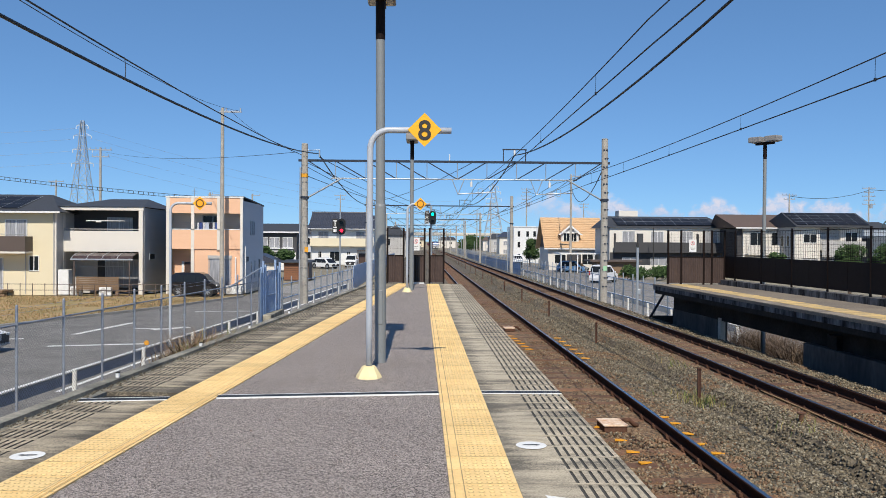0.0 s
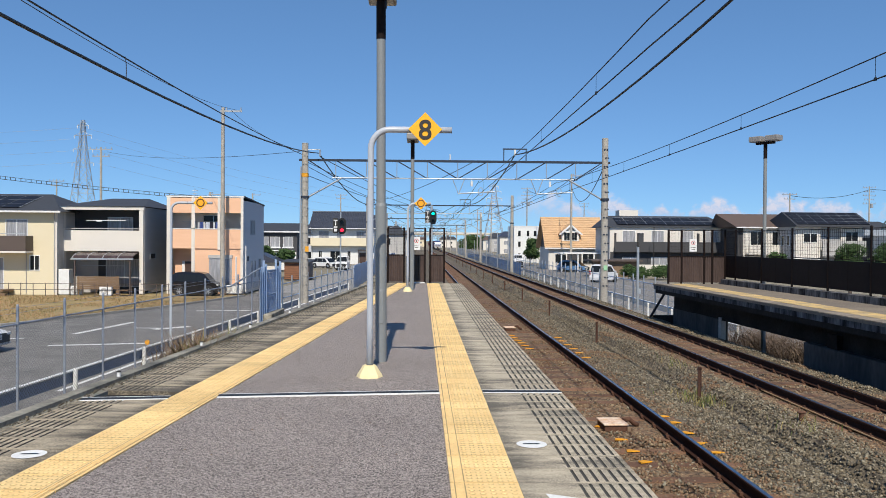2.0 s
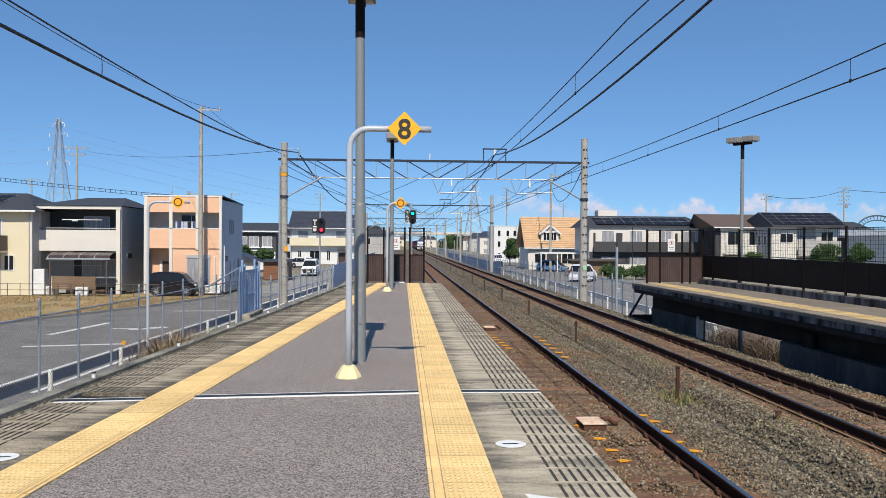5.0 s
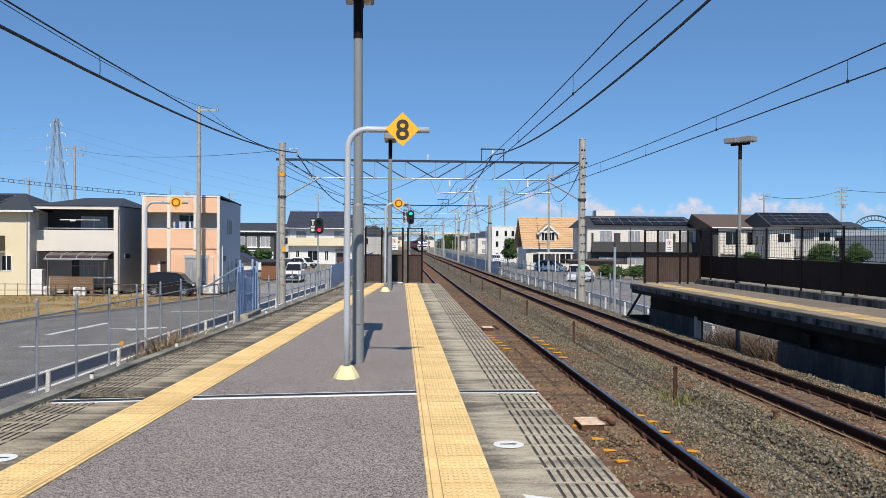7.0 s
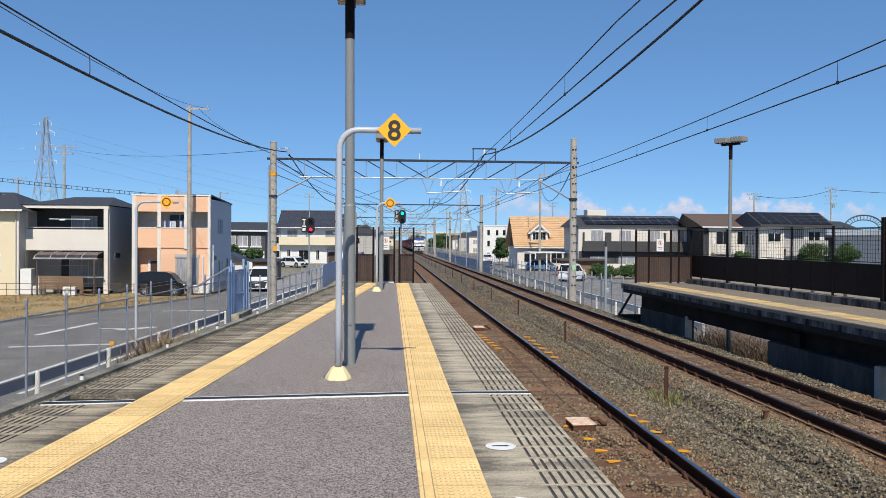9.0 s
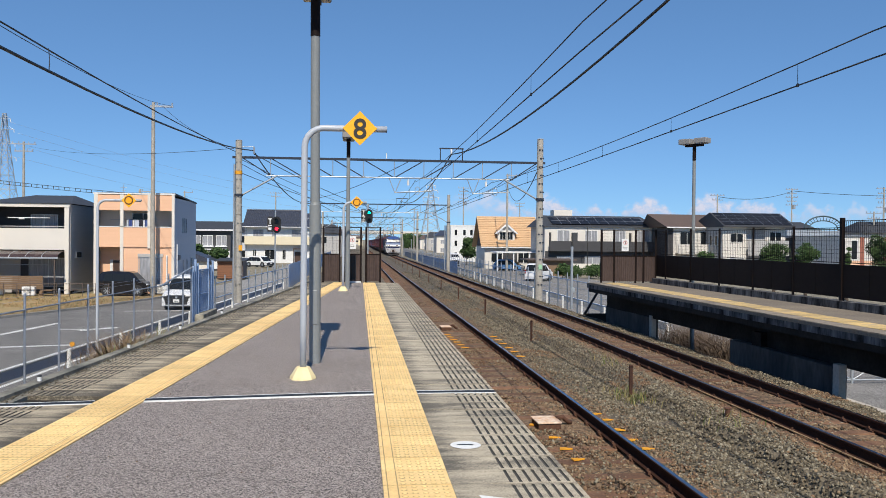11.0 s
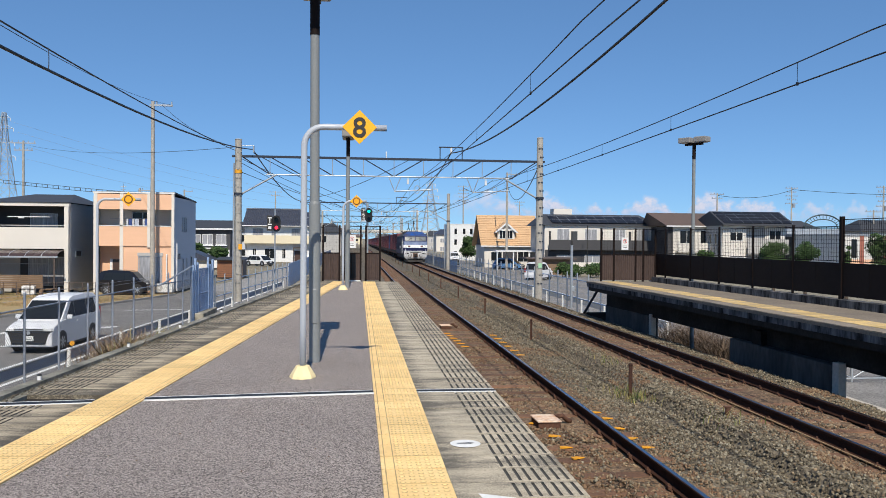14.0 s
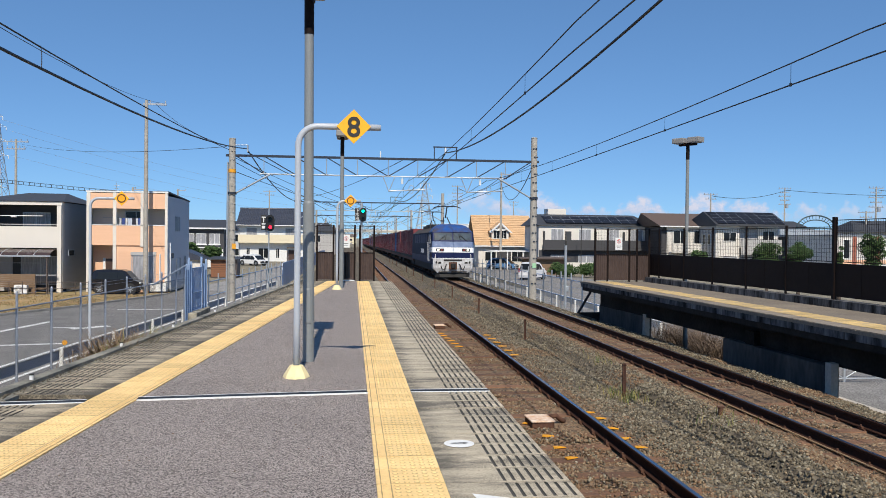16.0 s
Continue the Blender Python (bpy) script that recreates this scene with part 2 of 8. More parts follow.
CURB = mat("curb_concrete", (0.40, 0.37, 0.30), 0.92, vary=0.2, grain=30, stain=1.6, second=(0.09, 0.088, 0.075), bump=0.4)
CONCRETE = mat("grey_concrete", (0.40, 0.39, 0.36), 0.9, vary=0.12, grain=20, stain=0.8, second=(0.24, 0.235, 0.22), bump=0.3)
# Stained concrete toned near black, so undersides carry their shade in the colour.
DARK_CONCRETE = mat("weathered_shade_concrete", (0.05, 0.044, 0.038), 0.9, vary=0.2, grain=14, stain=0.9, second=(0.014, 0.013, 0.012), bump=0.3, spec=0.15)
PALE_CONCRETE = mat("pale_concrete", (0.58, 0.53, 0.46), 0.9, vary=0.12, grain=20, stain=1.2, second=(0.42, 0.38, 0.33), bump=0.3)
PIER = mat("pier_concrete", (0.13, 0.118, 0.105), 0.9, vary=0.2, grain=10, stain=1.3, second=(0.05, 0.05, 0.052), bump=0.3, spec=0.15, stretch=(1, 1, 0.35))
STREAKED = mat("streaked_concrete", (0.34, 0.33, 0.33), 0.9, vary=0.3, grain=10, stain=2.0, second=(0.018, 0.017, 0.017), amount=0.0, bump=0.3, spec=0.1, stretch=(1.4, 1.4, 0.4))
WHITE_LINE = mat("white_paint_line", (0.78, 0.78, 0.76), 0.7, vary=0.08, grain=50, stain=3)
BLACK = mat("black_rubber", (0.02, 0.02, 0.022), 0.6, vary=0.2)
RAIL_TOP = mat("polished_rail_top", (0.30, 0.31, 0.34), 0.28, metal=1.0, vary=0.08, grain=10, stain=0.6, bump=0.0, stretch=(20, 1, 20))
RAIL_SIDE = mat("rusted_rail_side", (0.05, 0.023, 0.015), 0.9, vary=0.2, grain=30, stain=3, spec=0.15)
RUST = mat("rusted_steel", (0.12, 0.055, 0.032), 0.9, vary=0.25, grain=40, stain=4)
RED_RUST = mat("red_rust", (0.21, 0.095, 0.055), 0.9, vary=0.25, grain=40, stain=4)
SLEEPER = mat("stained_sleeper", (0.215, 0.115, 0.064), 0.92, vary=0.25, grain=35, stain=2.5, second=(0.105, 0.054, 0.032), each=0.25, bump=0.4)
BED = speckled("ballast_bed", (0.04, 0.032, 0.023), (0.18, 0.147, 0.10), 22, bump=1.0, patch=0.25)
STONE = stones("ballast_stones", [(0.036, 0.030, 0.021), (0.15, 0.128, 0.088), (0.32, 0.285, 0.21), (0.08, 0.065, 0.043), (0.215, 0.172, 0.114), (0.05, 0.042, 0.029)])
RUSTY_STONE = stones("rust_stained_stones", [(0.075, 0.041, 0.023), (0.235, 0.147, 0.085), (0.135, 0.077, 0.044), (0.33, 0.25, 0.157), (0.10, 0.055, 0.031)])
RUST_BED = speckled("rust_stained_bed", (0.06, 0.038, 0.024), (0.24, 0.155, 0.09), 24, bump=1.0, patch=0.25)
EARTH = speckled("earth", (0.14, 0.12, 0.085), (0.30, 0.27, 0.20), 9, bump=0.5, patch=0.3)
DRY_GRASS = mat("dry_grass_ground", (0.42, 0.285, 0.15), 0.95, vary=0.3, grain=14, stain=0.35, second=(0.25, 0.205, 0.085), bump=0.6)
GALV = mat("galvanised_steel", (0.46, 0.49, 0.52), 0.45, metal=0.55, vary=0.08, grain=30, stain=2)
# Blue steel with the skylight tint of its shaded side mixed into the colour.
SKY_TINTED_BLUE = mat("sky_tinted_blue_steel", (0.30, 0.41, 0.60), 0.5, metal=0.1, vary=0.1, grain=25, stain=2, second=(0.21, 0.30, 0.46))
LAMP_GREY = mat("grey_painted_pole", (0.22, 0.235, 0.24), 0.45, vary=0.05, grain=40, stain=2, bump=0.04)
SIGN_GREY = mat("light_grey_pipe", (0.44, 0.475, 0.53), 0.4, vary=0.04, grain=40, stain=2, bump=0.03)
SIGN_YELLOW = mat("sign_yellow", (0.93, 0.45, 0.012), 0.5, vary=0.03, grain=20, stain=2, bump=0)
SIGN_BLACK = mat("sign_black", (0.03, 0.028, 0.025), 0.5, vary=0.1, bump=0)
WHITE_STEEL = mat("white_steel", (0.80, 0.81, 0.82), 0.45, vary=0.05, grain=20, stain=3, second=(0.66, 0.66, 0.64))
# One brown paint in two tones: side panels as shaded, gates as lit.
SHADED_BROWN = mat("shaded_brown_panel", (0.017, 0.0115, 0.0105), 0.6, vary=0.1, grain=10, stain=0.7, spec=0.1)
LIT_BROWN = mat("lit_brown_panel", (0.085, 0.060, 0.053), 0.6, vary=0.1, grain=10, stain=0.9, second=(0.065, 0.046, 0.041), spec=0.2)
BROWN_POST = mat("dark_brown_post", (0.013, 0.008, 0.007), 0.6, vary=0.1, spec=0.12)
WIRE = mat("dark_wire", (0.03, 0.03, 0.032), 0.6, vary=0.1, bump=0)
CABLE = mat("black_cable", (0.015, 0.015, 0.016), 0.5, vary=0.1, bump=0)
POLE = mat("concrete_mast", (0.45, 0.42, 0.37), 0.85, vary=0.12, grain=12, stain=1.5, second=(0.30, 0.28, 0.25))
BEAM = mat("beam_steel", (0.04, 0.05, 0.072), 0.6, metal=0.0, vary=0.15, spec=0.15)
ORANGE = mat("orange_marker", (0.80, 0.36, 0.02), 0.7, vary=0.15, grain=20, stain=6)
GLASS = mat("window_glass", (0.016, 0.019, 0.022), 0.1, vary=0.05, bump=0, spec=0.28)
CURTAIN = mat("curtained_glass", (0.36, 0.365, 0.39), 0.25, vary=0.25, grain=4, stain=2, bump=0, spec=0.4, stretch=(6, 6, 0.3))
MESH_WIRE = mat("fence_wire", (0.10, 0.11, 0.125), 0.5, metal=0.2, vary=0.1, bump=0)
FENCE_STEEL = mat("grey_blue_fence_steel", (0.36, 0.395, 0.46), 0.5, metal=0.3, vary=0.1, grain=20, stain=3, second=(0.23, 0.255, 0.31))
WORN_YELLOW = mat("worn_yellow", (0.70, 0.48, 0.17), 0.8, vary=0.15, grain=12, stain=3.2, second=(0.40, 0.31, 0.19), amount=0.75, each=0.2)
# Back of the white beam, with its bluish shade put into the colour.
SHADED_WHITE_BEAM = mat("shaded_white_rail_beam", (0.26, 0.34, 0.50), 0.5, metal=0.1, vary=0.1, grain=10, stain=1.5)
SLAB_DIRTY = mouldy("mouldy_concrete", (0.52, 0.44, 0.315), (0.085, 0.073, 0.055), lean=0.015)


# ---- ground, road and track bed ----
GROUND = -2.5
T1, T2 = 2.775, 6.645
EDGE = 1.32
END = 27.1


def rail_z(y):
    """Height of the rail heads: a gentle fall from y = 0, set to fit the camera's view."""
    return -0.97 - 0.004 * max(y, 0)


def left_curb(y):
    return -3.56 + 0.0745 * y


def left_strip(y):
    return -2.786 + 0.0738 * y


def fence_x(y):
    return -9.45 + 0.0745 * y if y < 60 else -4.98


g = Geo()
g.quad((-3500, -400, GROUND - 0.05), (3500, -400, GROUND - 0.05), (3500, 4500, GROUND - 0.05), (-3500, 4500, GROUND - 0.05))
solid("ground", g, EARTH, "bare earth and scrub ground between the streets", "ground", kind="structure")

g = Geo()
xs = [fence_x(y) - 0.5 for y in (-30, 20, 60, 420)]
g.add([(-40, -30, GROUND), (xs[0], -30, GROUND), (xs[1], 20, GROUND), (xs[2], 60, GROUND), (xs[3] - 3, 420, GROUND), (-10.5, 420, GROUND), (-10.6, 80, GROUND), (-12.3, 56, GROUND), (-14.6, 47, GROUND), (-18.6, 36.4, GROUND), (-40, 30, GROUND)],
      [tuple(range(11))])
solid("road", g, ROAD, "grey asphalt street with a side junction along the railway fence", "road", kind="structure")

g = Geo()
g.add([(-40, 30, 0), (-18.6, 36.4, 0), (-14.6, 47, 0), (-12.3, 56, 0), (-12.6, 59, 0), (-40, 55.5, 0)], [tuple(range(6))])
lot = part("grass_lot", g, DRY_GRASS)
lot.location.z = GROUND + 0.02
tagged(lot, "vacant lot of dry yellow grass in front of the houses", "ground", kind="structure")
g = Geo()
edge = [(-40, 29.85), (-18.6, 36.25), (-14.5, 46.9), (-12.2, 55.9)]
for (xa, ya), (xb, yb) in zip(edge, edge[1:]):
    d = Vector((xb - xa, yb - ya)).normalized()
    nx, ny = d.y * 0.09, -d.x * 0.09
    v = [(xa - nx, ya - ny), (xa + nx, ya + ny), (xb + nx, yb + ny), (xb - nx, yb - ny)]
    g.add([(p[0], p[1], z) for z in (GROUND - 0.05, GROUND + 0.12) for p in v], [(3, 2, 1, 0), (4, 5, 6, 7), (0, 1, 5, 4), (1, 2, 6, 5), (2, 3, 7, 6), (3, 0, 4, 7)])
solid("kerb", g, CONCRETE, "low concrete kerb between lot and street", "kerb", kind="structure")


def marking(pts, label="worn white road marking"):
    g = Geo()
    (xa, ya), (xb, yb), w = pts
    d = Vector((xb - xa, yb - ya)).normalized() * w / 2
    g.add([(xa - d.y, ya + d.x, GROUND + 0.005), (xa + d.y, ya - d.x, GROUND + 0.005), (xb + d.y, yb - d.x, GROUND + 0.005), (xb - d.y, yb + d.x, GROUND + 0.005)], [(0, 1, 2, 3)])
    solid("road_marking", g, WHITE_LINE, label, "marking", "road markings", "structure")


for row in (((-13.6, 29.9), (-10.3, 30.7), 0.32), ((-14.2, 33.6), (-13.5, 38.4), 0.3), ((-11.6, 35.4), (-10.4, 36.6), 0.5), ((-12.6, 35.9), (-11.2, 35.9), 0.25), ((-9.3, 21), (-8.9, 27), 0.15), ((-12.3, 44.6), (-9.4, 44.9), 0.3),
            ((-8.9, 27), (-6.5, 60), 0.15), ((-6.5, 60), (-6.6, 160), 0.15), ((-20, 31.2), (-15.5, 32.1), 0.25), ((-10.2, 62), (-8.2, 62), 0.4)):
    marking(row)

# Lighter sheet over the street: its grazing sheen is put into the colour.
g = Geo()
g.add([(-12.2, 60, GROUND + 0.006), (-5.7, 60, GROUND + 0.006), (-5.7, 150, GROUND + 0.006), (-10.4, 150, GROUND + 0.006), (-10.5, 80, GROUND + 0.006)], [(0, 1, 2, 3, 4)])
solid("road", g, speckled("sheen_lightened_asphalt", (0.16, 0.155, 0.15), (0.36, 0.35, 0.34), 30, bump=0.2, patch=0.15), "asphalt lightened for grazing sheen further along the street", "road", kind="structure")

# right-hand street
g = Geo()
g.add([(12.0, 20, GROUND), (24, 20, GROUND), (24, 92, GROUND), (19, 130, GROUND), (18.5, 420, GROUND), (12.0, 420, GROUND)], [(0, 1, 2, 3, 4, 5)])
solid("road", g, ROAD, "grey asphalt street beyond the far platform", "road", kind="structure")
g = Geo()
g.add([(10.4, 2, GROUND + 0.01), (60, 2, GROUND + 0.01), (60, 20, GROUND + 0.01), (10.4, 20, GROUND + 0.01)], [(0, 1, 2, 3)])
solid("pavement", g, ROAD, "grey asphalt yard behind the far platform", "pavement", kind="structure")

g = Geo().add([(9.7, 2, GROUND + 0.03), (12.4, 2, GROUND + 0.03), (12.4, 19.5, GROUND + 0.03), (9.7, 19.5, GROUND + 0.03)], [(0, 1, 2, 3)])
solid("pavement", g, PALE_CONCRETE, "pale concrete apron beneath the far platform", "pavement", kind="structure")

# track bed
g = Geo()
profile = [(-4.6, -1.5), (-3.2, -0.25), (1.0, -0.2), (2.0, -0.18), (3.6, -0.17), (4.1, -0.16), (4.74, -0.20), (4.9, -0.235), (5.0, -0.07), (5.38, -0.06), (5.72, -0.15), (5.9, -0.175), (7.4, -0.175), (8.3, -0.2), (9.3, -1.0), (9.9, -1.55)]
ys = [-20 + 0.4 * i for i in range(160)] + [44 + 8 * i for i in range(110)]
v = []
for y in ys:
    for x, z in profile:
        n1 = noise.noise((x * 1.3, y * 1.3, 0)) * 0.035 + noise.noise((x * 4, y * 4, 5)) * 0.015 if y < 44 else 0
        v.append((x, y, rail_z(y) + z + n1))
k = len(profile)
g.add(v, [(j * k + i, j * k + i + 1, (j + 1) * k + i + 1, (j + 1) * k + i) for j in range(len(ys) - 1) for i in range(k - 1)], 0, True)
for i, f in enumerate(g.f):
    xc = sum(g.v[p][0] for p in f) / len(f)
    if min(abs(xc - T1), abs(xc - T2)) < 0.9:
        g.m[i] = 1
solid("track_bed", g, [BED, RUST_BED], "grey-brown crushed stone ballast under two tracks", "ballast", kind="structure")


def rail(x, name_label):
    """A flat-bottomed rail: polished head on a rusted web and foot."""
    shape = [(-0.063, -0.15), (-0.063, -0.135), (-0.012, -0.118), (-0.01, -0.045), (-0.032, -0.034), (-0.032, -0.008), (-0.024, 0), (0.024, 0), (0.032, -0.008), (0.032, -0.034), (0.01, -0.045), (0.012, -0.118), (0.063, -0.135), (0.063, -0.15)]
    n = len(shape)
    g = Geo()
    ys = [-20, 0, 900]
    v = [(x + a, y, rail_z(y) + b) for y in ys for a, b in shape]
    for j in range(2):
        for i in range(n):
            g.add([v[j * n + i], v[j * n + (i + 1) % n], v[(j + 1) * n + (i + 1) % n], v[(j + 1) * n + i]], [(0, 1, 2, 3)], 1 if i in (6,) else 0)
    solid("rail", g, [RAIL_SIDE, RAIL_TOP], name_label, "rail", "rails of the two tracks", "structure")


for c in (T1, T2):
    for s in (-0.566, 0.566):
        rail(c + s, "rusted steel rail with a polished running surface")

g = Geo().box(-1.0, 1.0, -0.11, 0.11, -0.17, 0, bev=0.015)
sleeper_mesh = g.mesh("sleeper", SLEEPER)
g = Geo()
g.box(-0.085, 0.085, -0.075, 0.075, 0, 0.018)
for s in (-1, 1):
    g.box(s * 0.062, s * 0.1, -0.04, 0.04, 0.018, 0.05)
    g.tube((s * 0.085, 0, 0.018), (s * 0.085, 0, 0.075), 0.014, n=6)
plate_mesh = g.mesh("rail_plate", RUST)
for c, nm in ((T1, "near"), (T2, "far")):
    track = thing("railway_track", "row of rust-stained sleepers carrying a track", "track", kind="structure")
    y = -16.0
    i = 0
    while y < 60:
        ob = new("sleeper", sleeper_mesh)
        ob.parent = track
        ob.location = (c, y, rail_z(y) - 0.165)
        ob.rotation_euler = (0, 0, radians(random.uniform(-0.6, 0.6)))
        if y < 28:
            for s in (-0.566, 0.566):
                pl = new("rail_plate", plate_mesh)
                pl.parent = ob
                pl.location = (s, 0, 0.002)
        y += 0.62
    g = Geo()
    while y < 260:
        g.box(c - 1, c + 1, y - 0.11, y + 0.11, rail_z(y) - 0.3, rail_z(y) - 0.165)
        y += 0.62
    tagged(part("far_sleepers", g, SLEEPER, track), kind="stuff")


def scatter(name, spots, size, material, label, lift=0.0):
    """Many small angular stones as one mesh."""
    base = np.array([(0, 0, 1), (0.9, 0, 0.1), (0.28, 0.86, -0.1), (-0.73, 0.53, 0.12), (-0.73, -0.53, -0.1), (0.28, -0.86, 0.1), (0, 0, -0.8)])
    tri = np.array([(0, 1, 2), (0, 2, 3), (0, 3, 4), (0, 4, 5), (0, 5, 1), (6, 2, 1), (6, 3, 2), (6, 4, 3), (6, 5, 4), (6, 1, 5)])
    rng = np.random.default_rng(7)
    n = len(spots)
    pts = np.repeat(base[None], n, 0) * rng.uniform(0.5, 1.45, (n, 7, 1))
    q = rng.normal(size=(n, 4))
    q /= np.linalg.norm(q, axis=1)[:, None]
    w, x, y, z = q.T
    rot = np.stack([np.stack([1 - 2 * (y * y + z * z), 2 * (x * y - z * w), 2 * (x * z + y * w)], -1), np.stack([2 * (x * y + z * w), 1 - 2 * (x * x + z * z), 2 * (y * z - x * w)], -1), np.stack([2 * (x * z - y * w), 2 * (y * z + x * w), 1 - 2 * (x * x + y * y)], -1)], 1)
    s = rng.uniform(size[0], size[1], (n, 1, 1)) * rng.uniform(0.7, 1.25, (n, 1, 3))
    pts = np.einsum("nij,nkj->nki", rot, pts * s) + np.asarray(spots)[:, None, :]
    me = bpy.data.meshes.new(name)
    faces = (tri[None] + (np.arange(n) * 7)[:, None, None]).reshape(-1, 3)
    me.vertices.add(n * 7)
    me.vertices.foreach_set("co", pts.reshape(-1))
    me.loops.add(len(faces) * 3)
    me.loops.foreach_set("vertex_index", faces.reshape(-1).astype(np.int32))
    me.polygons.add(len(faces))
    me.polygons.foreach_set("loop_start", np.arange(0, len(faces) * 3, 3, dtype=np.int32))
    me.materials.append(material)
    me.update(calc_edges=True)
    me.validate()
    return tagged(new(name, me), label, "ballast", kind="stuff")


def bed_z(x, y):
    for (xa, za), (xb, zb) in zip(profile, profile[1:]):
        if xa <= x <= xb:
            z = za + (zb - za) * (x - xa) / (xb - xa)
            break
    else:
        z = -1.5
    return rail_z(y) + z + noise.noise((x * 1.3, y * 1.3, 0)) * 0.035 + noise.noise((x * 4, y * 4, 5)) * 0.015


rng = np.random.default_rng(3)
grey, brown = [], []
for near, far, count in ((4.5, 14, 56000), (14, 28, 38000), (28, 44, 22000), (44, 72, 14000)):
    for x, y in zip(rng.uniform(1.9, 8.9, count), rng.uniform(near, far, count)):
        d = min(abs(x - T1), abs(x - T2))
        if d < 0.8 and rng.random() < 0.3:
            continue
        if abs(abs(x - T1) - 0.566) < 0.1 or abs(abs(x - T2) - 0.566) < 0.1:
            continue
        rust = d < 1.02 and rng.random() < 0.68 or d < 1.3 and rng.random() < 0.25 or noise.noise((x * 0.9, y * 0.4, 9)) > 0.40 or rng.random() < 0.05
        (brown if rust else grey).append((x, y, bed_z(x, y) + (0.012 if d > 0.9 else 0.0)))
scatter("ballast_stones", grey, (0.011, 0.028), STONE, "loose grey crushed ballast stones between the tracks")
scatter("ballast_stones", brown, (0.010, 0.027), RUSTY_STONE, "rust-stained ballast stones along the rails")

# ---- platform ----
g = Geo()
ys = [-25, 5, 15, END]
top = [(left_curb(y) - 0.16, y) for y in ys] + [(EDGE - 0.02, y) for y in reversed(ys)]
n = len(top)
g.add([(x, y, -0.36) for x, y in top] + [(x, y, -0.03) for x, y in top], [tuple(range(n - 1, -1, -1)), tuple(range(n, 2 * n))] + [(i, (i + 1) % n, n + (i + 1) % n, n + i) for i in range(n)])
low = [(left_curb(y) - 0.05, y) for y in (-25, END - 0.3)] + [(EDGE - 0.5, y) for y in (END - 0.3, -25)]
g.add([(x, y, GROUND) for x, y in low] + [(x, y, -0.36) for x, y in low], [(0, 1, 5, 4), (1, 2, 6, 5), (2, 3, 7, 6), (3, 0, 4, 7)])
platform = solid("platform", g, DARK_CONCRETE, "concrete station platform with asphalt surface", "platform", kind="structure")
g = Geo()
ys = [-25, 0, 10, 20, END]
va = [(left_strip(y) + 0.402, y) for y in ys] + [(0.171, y) for y in reversed(ys)]
n = len(va)
g.add([(x, y, -0.02) for x, y in va] + [(x, y, 0) for x, y in va], [tuple(range(n, 2 * n))] + [(i, (i + 1) % n, n + (i + 1) % n, n + i) for i in range(n)])
part("surface", g, ASPHALT, platform, "speckled grey open-graded asphalt")
# low kerb on the closed side
g = Geo()
for z0, z1, a, b in ((-0.36, 0.045, -0.15, -0.03), (-0.3, 0.006, -0.03, 0.07)):
    p = [(left_curb(-25) + a, -25), (left_curb(-25) + b, -25), (left_curb(END) + b, END), (left_curb(END) + a, END)]
    g.add([(x, y, z) for z in (z0, z1) for x, y in p], [(0, 3, 2, 1), (4, 5, 6, 7), (0, 1, 5, 4), (1, 2, 6, 5), (2, 3, 7, 6), (3, 0, 4, 7)])
part("side_kerb", g, CURB, platform, "weathered concrete kerb with a dirty gutter")


# ---- overhead line ----
LX, RX = -5.75, 9.02


def mast(x, y, top, label):
    """Concrete mast with bands where the moulds joined."""
    zb = GROUND if abs(x) > 9.5 else rail_z(y) - 0.55
    m = thing("overhead_line_mast", label, "mast", Matrix.Translation((x, y, zb)), "masts of the overhead line")
    h = top - zb
    part("shaft", Geo().tube((0, 0, 0), (0, 0, h), 0.19, 0.155, 16), POLE, m)
    i = 0
    z = 0.9
    if y > 50:
        z = h
    while z < h - 0.2:
        r = 0.19 - 0.035 * z / h
        a = -1.9 + (i % 2) * 0.35
        for da in (0, 0.8):
            c, s = math.cos(a + da), math.sin(a + da)
            part("step_socket", Geo().box(c * (r + 0.01) - 0.045, c * (r + 0.01) + 0.045, s * (r + 0.005) - 0.02, s * (r + 0.005) + 0.02, z, z + 0.06), BEAM if x > 0 else CONCRETE, m)
        z += 0.42
        i += 1
    part("cap", Geo().tube((0, 0, h), (0, 0, h + 0.04), 0.165, 0.14, 16), CONCRETE, m)
    return m


